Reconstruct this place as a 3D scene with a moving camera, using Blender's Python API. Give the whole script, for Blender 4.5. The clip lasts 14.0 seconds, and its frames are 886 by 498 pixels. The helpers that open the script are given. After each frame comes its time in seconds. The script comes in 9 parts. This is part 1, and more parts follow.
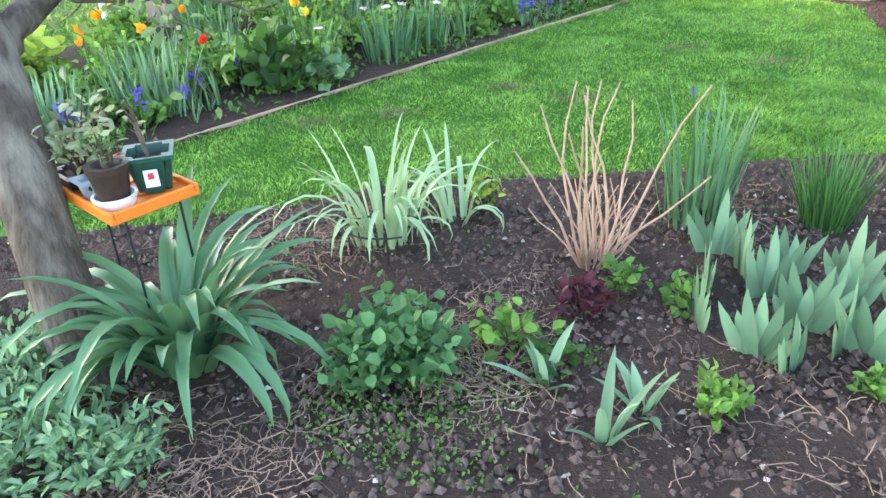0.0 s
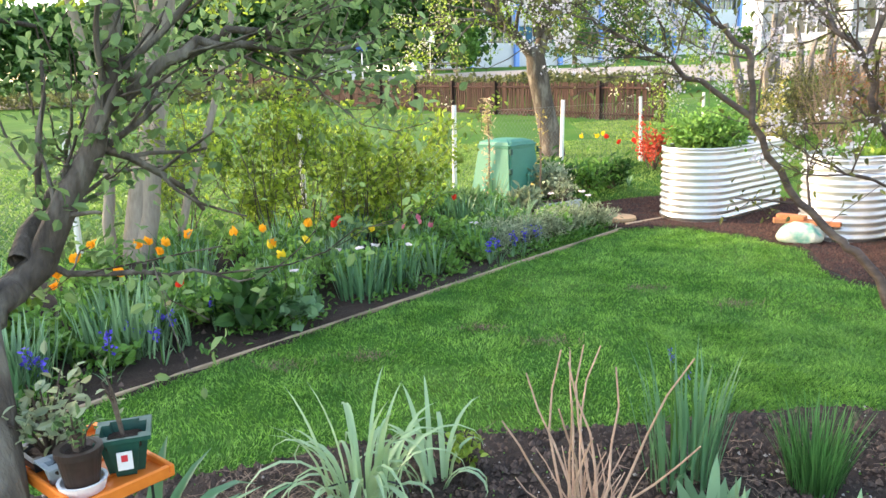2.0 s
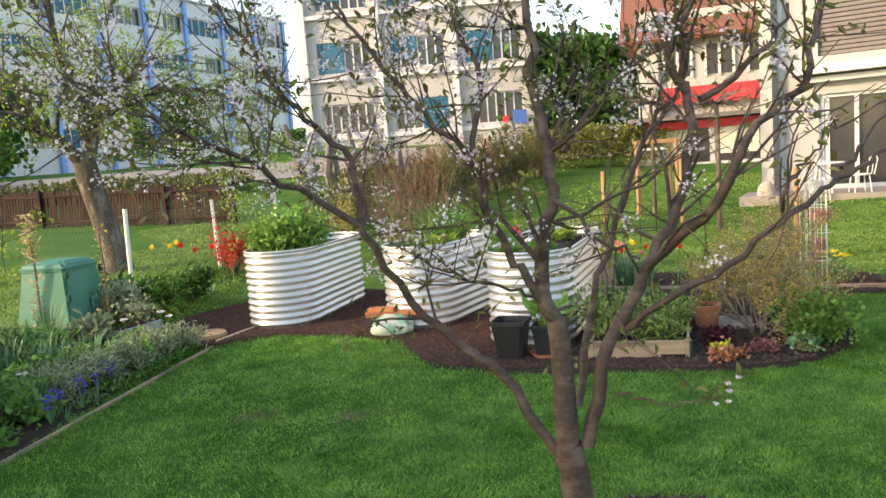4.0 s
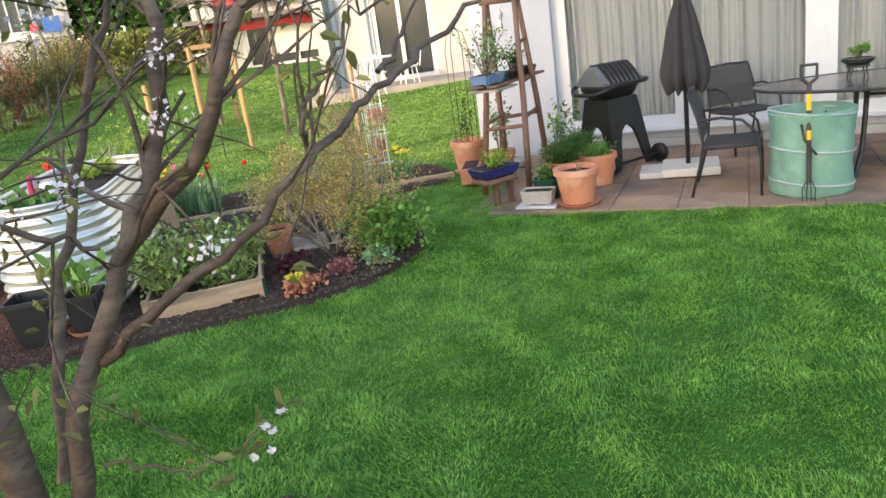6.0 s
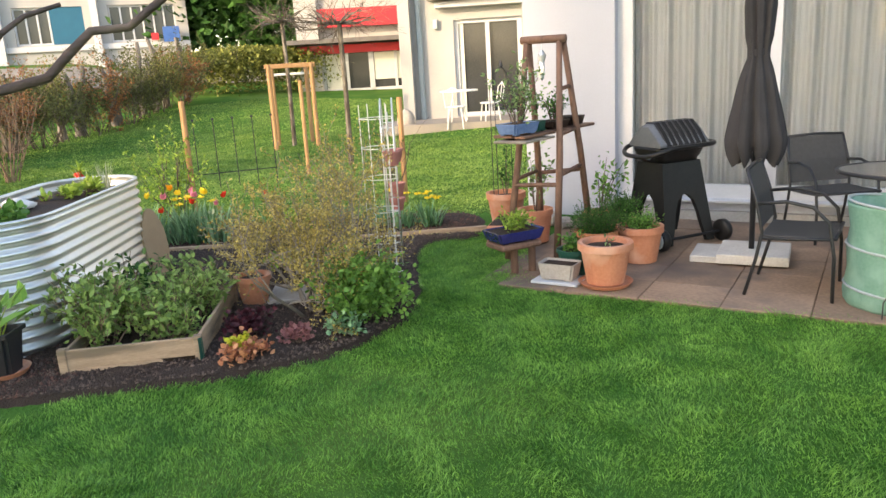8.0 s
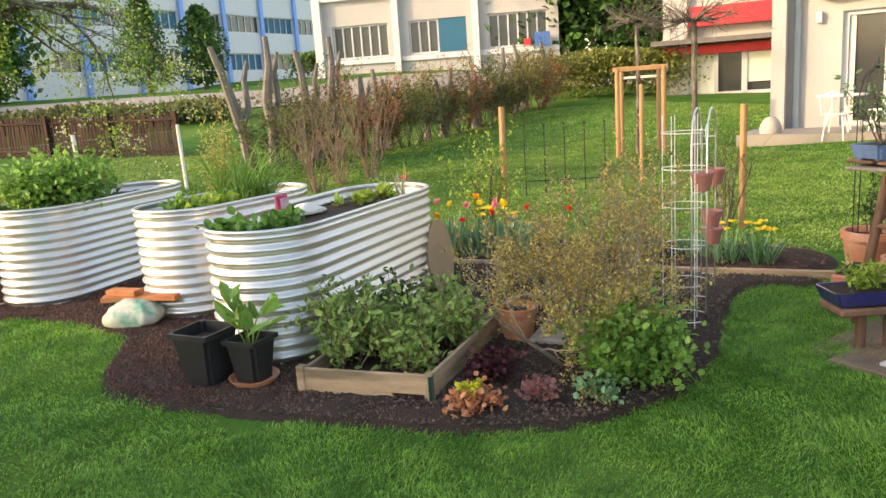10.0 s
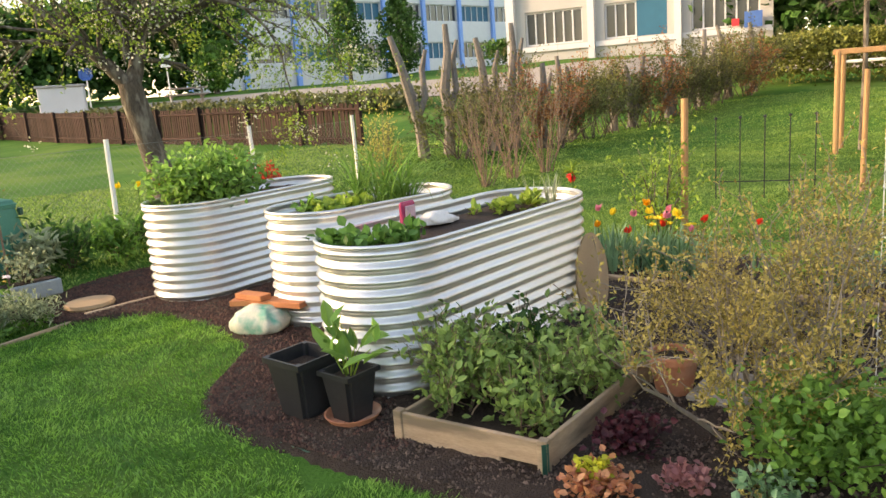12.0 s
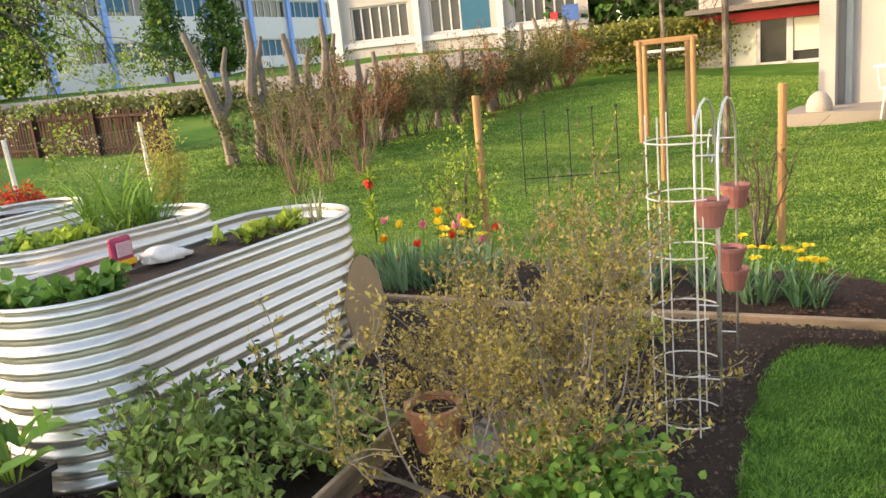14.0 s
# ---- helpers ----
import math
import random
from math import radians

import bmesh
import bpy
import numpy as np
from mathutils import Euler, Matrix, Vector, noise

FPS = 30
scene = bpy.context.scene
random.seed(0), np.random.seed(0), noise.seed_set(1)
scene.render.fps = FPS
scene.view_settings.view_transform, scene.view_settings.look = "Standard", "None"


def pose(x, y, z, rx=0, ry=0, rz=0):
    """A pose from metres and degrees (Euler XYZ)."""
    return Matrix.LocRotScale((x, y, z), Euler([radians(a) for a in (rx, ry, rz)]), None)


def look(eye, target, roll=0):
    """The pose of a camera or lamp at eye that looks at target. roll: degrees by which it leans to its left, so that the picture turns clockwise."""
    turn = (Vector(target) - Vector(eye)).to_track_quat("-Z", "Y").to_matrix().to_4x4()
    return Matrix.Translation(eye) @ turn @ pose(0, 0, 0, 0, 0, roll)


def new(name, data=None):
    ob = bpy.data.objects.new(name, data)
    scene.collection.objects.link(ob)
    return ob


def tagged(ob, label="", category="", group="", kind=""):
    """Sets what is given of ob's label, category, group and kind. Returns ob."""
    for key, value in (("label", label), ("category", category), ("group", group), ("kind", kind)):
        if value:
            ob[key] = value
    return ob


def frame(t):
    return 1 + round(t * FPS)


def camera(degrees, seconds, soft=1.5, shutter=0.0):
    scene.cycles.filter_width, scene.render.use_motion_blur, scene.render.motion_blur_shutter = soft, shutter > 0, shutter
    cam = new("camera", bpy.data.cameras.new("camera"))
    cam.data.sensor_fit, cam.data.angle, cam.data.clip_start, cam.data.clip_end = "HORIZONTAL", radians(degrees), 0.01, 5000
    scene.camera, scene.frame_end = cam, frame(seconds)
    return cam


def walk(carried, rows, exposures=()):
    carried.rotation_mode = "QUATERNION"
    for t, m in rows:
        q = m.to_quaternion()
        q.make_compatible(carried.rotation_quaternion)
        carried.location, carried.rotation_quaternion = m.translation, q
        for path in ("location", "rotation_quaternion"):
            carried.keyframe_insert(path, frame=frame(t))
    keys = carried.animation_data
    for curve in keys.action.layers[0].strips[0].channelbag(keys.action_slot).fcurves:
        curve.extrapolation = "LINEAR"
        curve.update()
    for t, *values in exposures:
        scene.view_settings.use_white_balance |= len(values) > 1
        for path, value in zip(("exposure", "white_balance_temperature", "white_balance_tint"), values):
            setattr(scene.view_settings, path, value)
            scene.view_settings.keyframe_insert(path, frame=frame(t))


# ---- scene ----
cam = camera(61.1, 14.0)
PATH = [
    (0, (0.027, -0.127, 1.396), (-0.123, 1.627, 0.448), -3.1),
    (0.5, (0.033, -0.13, 1.441), (-0.132, 1.69, 0.628), -1.9),
    (1, (0.032, -0.131, 1.491), (-0.098, 1.747, 0.815), -0.9),
    (1.5, (0.008, -0.107, 1.532), (-0.085, 1.814, 0.982), -0.4),
    (2, (-0.055, -0.049, 1.558), (-0.087, 1.905, 1.132), -1.6),
    (2.5, (-0.104, 0.082, 1.548), (0.006, 2.047, 1.19), -2.5),
    (3, (-0.032, 0.247, 1.558), (0.268, 2.202, 1.261), -1.6),
    (3.5, (0.054, 0.422, 1.588), (0.684, 2.306, 1.36), -1.4),
    (4, (0.047, 0.631, 1.595), (1.069, 2.335, 1.368), -4.2),
    (4.2, (0.046, 0.673, 1.586), (1.193, 2.291, 1.33), -5.2),
    (6.3, (1.055, 1.108, 1.574), (2.776, 1.965, 1.022), -6.2),
    (6.5, (1.154, 1.095, 1.535), (2.893, 1.936, 1.017), -4.9),
    (7, (1.478, 0.976, 1.519), (3.182, 1.913, 1.049), -3.3),
    (7.2, (1.593, 0.917, 1.542), (3.281, 1.88, 1.071), -3.0),
    (9.3, (2.641, 1.0, 1.508), (3.823, 2.556, 1.083), -3.6),
    (9.5, (2.733, 1.068, 1.504), (3.85, 2.673, 1.086), -3.1),
    (10, (2.924, 1.191, 1.518), (3.783, 2.951, 1.111), -3.9),
    (10.5, (3.111, 1.275, 1.515), (3.682, 3.149, 1.115), -3.5),
    (11, (3.295, 1.362, 1.524), (3.686, 3.278, 1.105), -3.1),
    (11.5, (3.407, 1.54, 1.519), (3.753, 3.463, 1.093), -3.9),
    (12, (3.489, 1.759, 1.536), (3.872, 3.68, 1.131), -4.3),
    (12.5, (3.665, 1.88, 1.525), (4.071, 3.798, 1.131), -5.7),
    (13, (3.93, 1.964, 1.53), (4.367, 3.878, 1.15), -5.9),
    (13.5, (4.094, 2.08, 1.518), (4.655, 3.955, 1.106), -5.9),
    (13.8, (4.158, 2.202, 1.511), (4.827, 4.036, 1.078), -5.3),
    (14, (4.215, 2.262, 1.525), (4.966, 4.061, 1.076), -5.8),
]
EXPOSURES = [(0.0, 3.45, 7000, 15), (1.0, 3.3, 7000, 14), (2.0, 2.85, 7400, 15), (3.0, 2.65, 7600, 14), (3.5, 2.43, 7700, 15), (4.0, 2.0, 7700, 15), (6.5, 2.35, 7150, 13), (9.5, 2.15, 8100, 15), (14.0, 2.2, 8800, 18)]
walk(cam, [(t, look(eye, target, roll)) for t, eye, target, roll in PATH], EXPOSURES)

# ---- light ----
SUN_AZ, SUN_EL = 167.0, 19.0          # degrees counter-clockwise from +x, degrees above the horizon


def build_light():
    w = bpy.data.worlds.new("sky")
    scene.world = w
    w.use_nodes = True
    nt = w.node_tree
    bg = nt.nodes["Background"]
    sky = nt.nodes.new("ShaderNodeTexSky")
    sky.sky_type = "NISHITA"
    sky.sun_disc = False
    sky.sun_elevation = radians(SUN_EL)
    sky.sun_rotation = radians(90 - SUN_AZ)
    sky.air_density, sky.dust_density = 1.0, 1.5
    nt.links.new(sky.outputs[0], bg.inputs[0])
    bg.inputs[1].default_value = 0.15
    lamp = bpy.data.lights.new("sun", "SUN")
    lamp.energy, lamp.angle, lamp.color = 1.15, radians(1.5), (1.0, 0.82, 0.58)
    a, e = radians(SUN_AZ), radians(SUN_EL)
    d = Vector((math.cos(a) * math.cos(e), math.sin(a) * math.cos(e), math.sin(e)))
    new("sun", lamp).matrix_world = look(d * 60, (0, 0, 0))


build_light()
rng = np.random.default_rng(7)

# ---- materials ----


def mat(name, c1, c2=None, rough=0.7, scale=8.0, fine=60.0, bump=0.3, metal=0.0, island=0.0, obj=0.0, spec=0.4, stretch=(1, 1, 1), c3=None, c3scale=1.5, dist=0.004):
    """A surface of two mixed colours: large stains, fine grain, bump; island and obj vary the brightness piece by piece."""
    m = bpy.data.materials.new(name)
    m.use_nodes = True
    nt = m.node_tree
    L, N = nt.links.new, nt.nodes.new
    b = nt.nodes["Principled BSDF"]
    b.inputs["Roughness"].default_value = rough
    b.inputs["Metallic"].default_value = metal
    b.inputs["Specular IOR Level"].default_value = spec
    c2 = c2 or tuple(v * 0.7 for v in c1)
    tc, mp = N("ShaderNodeTexCoord"), N("ShaderNodeMapping")
    mp.inputs["Scale"].default_value = stretch
    geo = N("ShaderNodeNewGeometry")
    L(geo.outputs["Position"], mp.inputs["Vector"])
    n1, n2 = N("ShaderNodeTexNoise"), N("ShaderNodeTexNoise")
    for n, s in ((n1, scale), (n2, fine)):
        n.inputs["Scale"].default_value = s
        n.inputs["Detail"].default_value = 5
        L(mp.outputs[0], n.inputs["Vector"])
    add = N("ShaderNodeMath")
    add.operation = "MULTIPLY_ADD"
    add.inputs[1].default_value = 0.5
    L(n2.outputs[0], add.inputs[0])
    half = N("ShaderNodeMath")
    half.operation = "MULTIPLY"
    half.inputs[1].default_value = 0.5
    L(n1.outputs[0], half.inputs[0])
    L(half.outputs[0], add.inputs[2])
    ramp = N("ShaderNodeMapRange")
    ramp.inputs["From Min"].default_value, ramp.inputs["From Max"].default_value = 0.33, 0.67
    L(add.outputs[0], ramp.inputs["Value"])
    mix = N("ShaderNodeMix")
    mix.data_type = "RGBA"
    mix.inputs["A"].default_value, mix.inputs["B"].default_value = (*c1, 1), (*c2, 1)
    L(ramp.outputs[0], mix.inputs["Factor"])
    out = mix.outputs["Result"]
    if c3:
        n3, r3, m3 = N("ShaderNodeTexNoise"), N("ShaderNodeMapRange"), N("ShaderNodeMix")
        n3.inputs["Scale"].default_value, n3.inputs["Detail"].default_value = c3scale, 3
        L(mp.outputs[0], n3.inputs["Vector"])
        r3.inputs["From Min"].default_value, r3.inputs["From Max"].default_value = 0.48, 0.66
        L(n3.outputs[0], r3.inputs["Value"])
        m3.data_type = "RGBA"
        m3.inputs["B"].default_value = (*c3, 1)
        L(out, m3.inputs["A"])
        L(r3.outputs[0], m3.inputs["Factor"])
        out = m3.outputs["Result"]
    if island or obj:
        hsv, mr = N("ShaderNodeHueSaturation"), N("ShaderNodeMapRange")
        k = island or obj
        mr.inputs["To Min"].default_value, mr.inputs["To Max"].default_value = 1 - k, 1 + k
        if island:
            L(geo.outputs["Random Per Island"], mr.inputs["Value"])
        else:
            L(N("ShaderNodeObjectInfo").outputs["Random"], mr.inputs["Value"])
        L(mr.outputs[0], hsv.inputs["Value"])
        L(out, hsv.inputs["Color"])
        out = hsv.outputs["Color"]
    L(out, b.inputs["Base Color"])
    if bump:
        bp = N("ShaderNodeBump")
        bp.inputs["Strength"].default_value, bp.inputs["Distance"].default_value = bump, dist
        L(n2.outputs[0], bp.inputs["Height"])
        L(bp.outputs[0], b.inputs["Normal"])
    return m


def leafmat(name, c1, c2, rough=0.5, through_light=0.4, island=0.35, nscale=1.1, gain=1.2):
    """Leaf or petal: gloss and light through the blade; each island takes its own shade between two colours."""
    m = bpy.data.materials.new(name)
    m.use_nodes = True
    nt = m.node_tree
    L, N = nt.links.new, nt.nodes.new
    b, o = nt.nodes["Principled BSDF"], nt.nodes["Material Output"]
    geo, mix, hsv, mr = N("ShaderNodeNewGeometry"), N("ShaderNodeMix"), N("ShaderNodeHueSaturation"), N("ShaderNodeMapRange")
    nz, cmb = N("ShaderNodeTexNoise"), N("ShaderNodeMath")
    nz.inputs["Scale"].default_value = nscale
    nz.inputs["Detail"].default_value = 4
    cmb.operation = "MULTIPLY_ADD"
    cmb.inputs[1].default_value = 0.55
    L(geo.outputs["Position"], nz.inputs["Vector"])
    L(geo.outputs["Random Per Island"], cmb.inputs[0])
    sub = N("ShaderNodeMath")
    sub.operation = "MULTIPLY_ADD"
    sub.inputs[1].default_value, sub.inputs[2].default_value = gain, 0.22 - gain / 2
    L(nz.outputs[0], sub.inputs[0])
    L(sub.outputs[0], cmb.inputs[2])
    cmb.use_clamp = True
    mix.data_type = "RGBA"
    mix.inputs["A"].default_value, mix.inputs["B"].default_value = (*c1, 1), (*c2, 1)
    L(cmb.outputs[0], mix.inputs["Factor"])
    mr.inputs["To Min"].default_value, mr.inputs["To Max"].default_value = 1 - island, 1 + island
    L(geo.outputs["Random Per Island"], mr.inputs["Value"])
    L(mr.outputs[0], hsv.inputs["Value"])
    L(mix.outputs["Result"], hsv.inputs["Color"])
    b.inputs["Roughness"].default_value = rough
    b.inputs["Specular IOR Level"].default_value = 0.35
    L(hsv.outputs[0], b.inputs["Base Color"])
    tr, ms = N("ShaderNodeBsdfTranslucent"), N("ShaderNodeMixShader")
    L(hsv.outputs[0], tr.inputs["Color"])
    ms.inputs[0].default_value = through_light
    L(b.outputs[0], ms.inputs[1])
    L(tr.outputs[0], ms.inputs[2])
    L(ms.outputs[0], o.inputs["Surface"])
    return m


def glassmat(name, tint, rough=0.03):
    m = bpy.data.materials.new(name)
    m.use_nodes = True
    b = m.node_tree.nodes["Principled BSDF"]
    b.inputs["Base Color"].default_value = (*tint, 1)
    b.inputs["Roughness"].default_value = rough
    b.inputs["Transmission Weight"].default_value = 1.0
    b.inputs["IOR"].default_value = 1.18
    return m


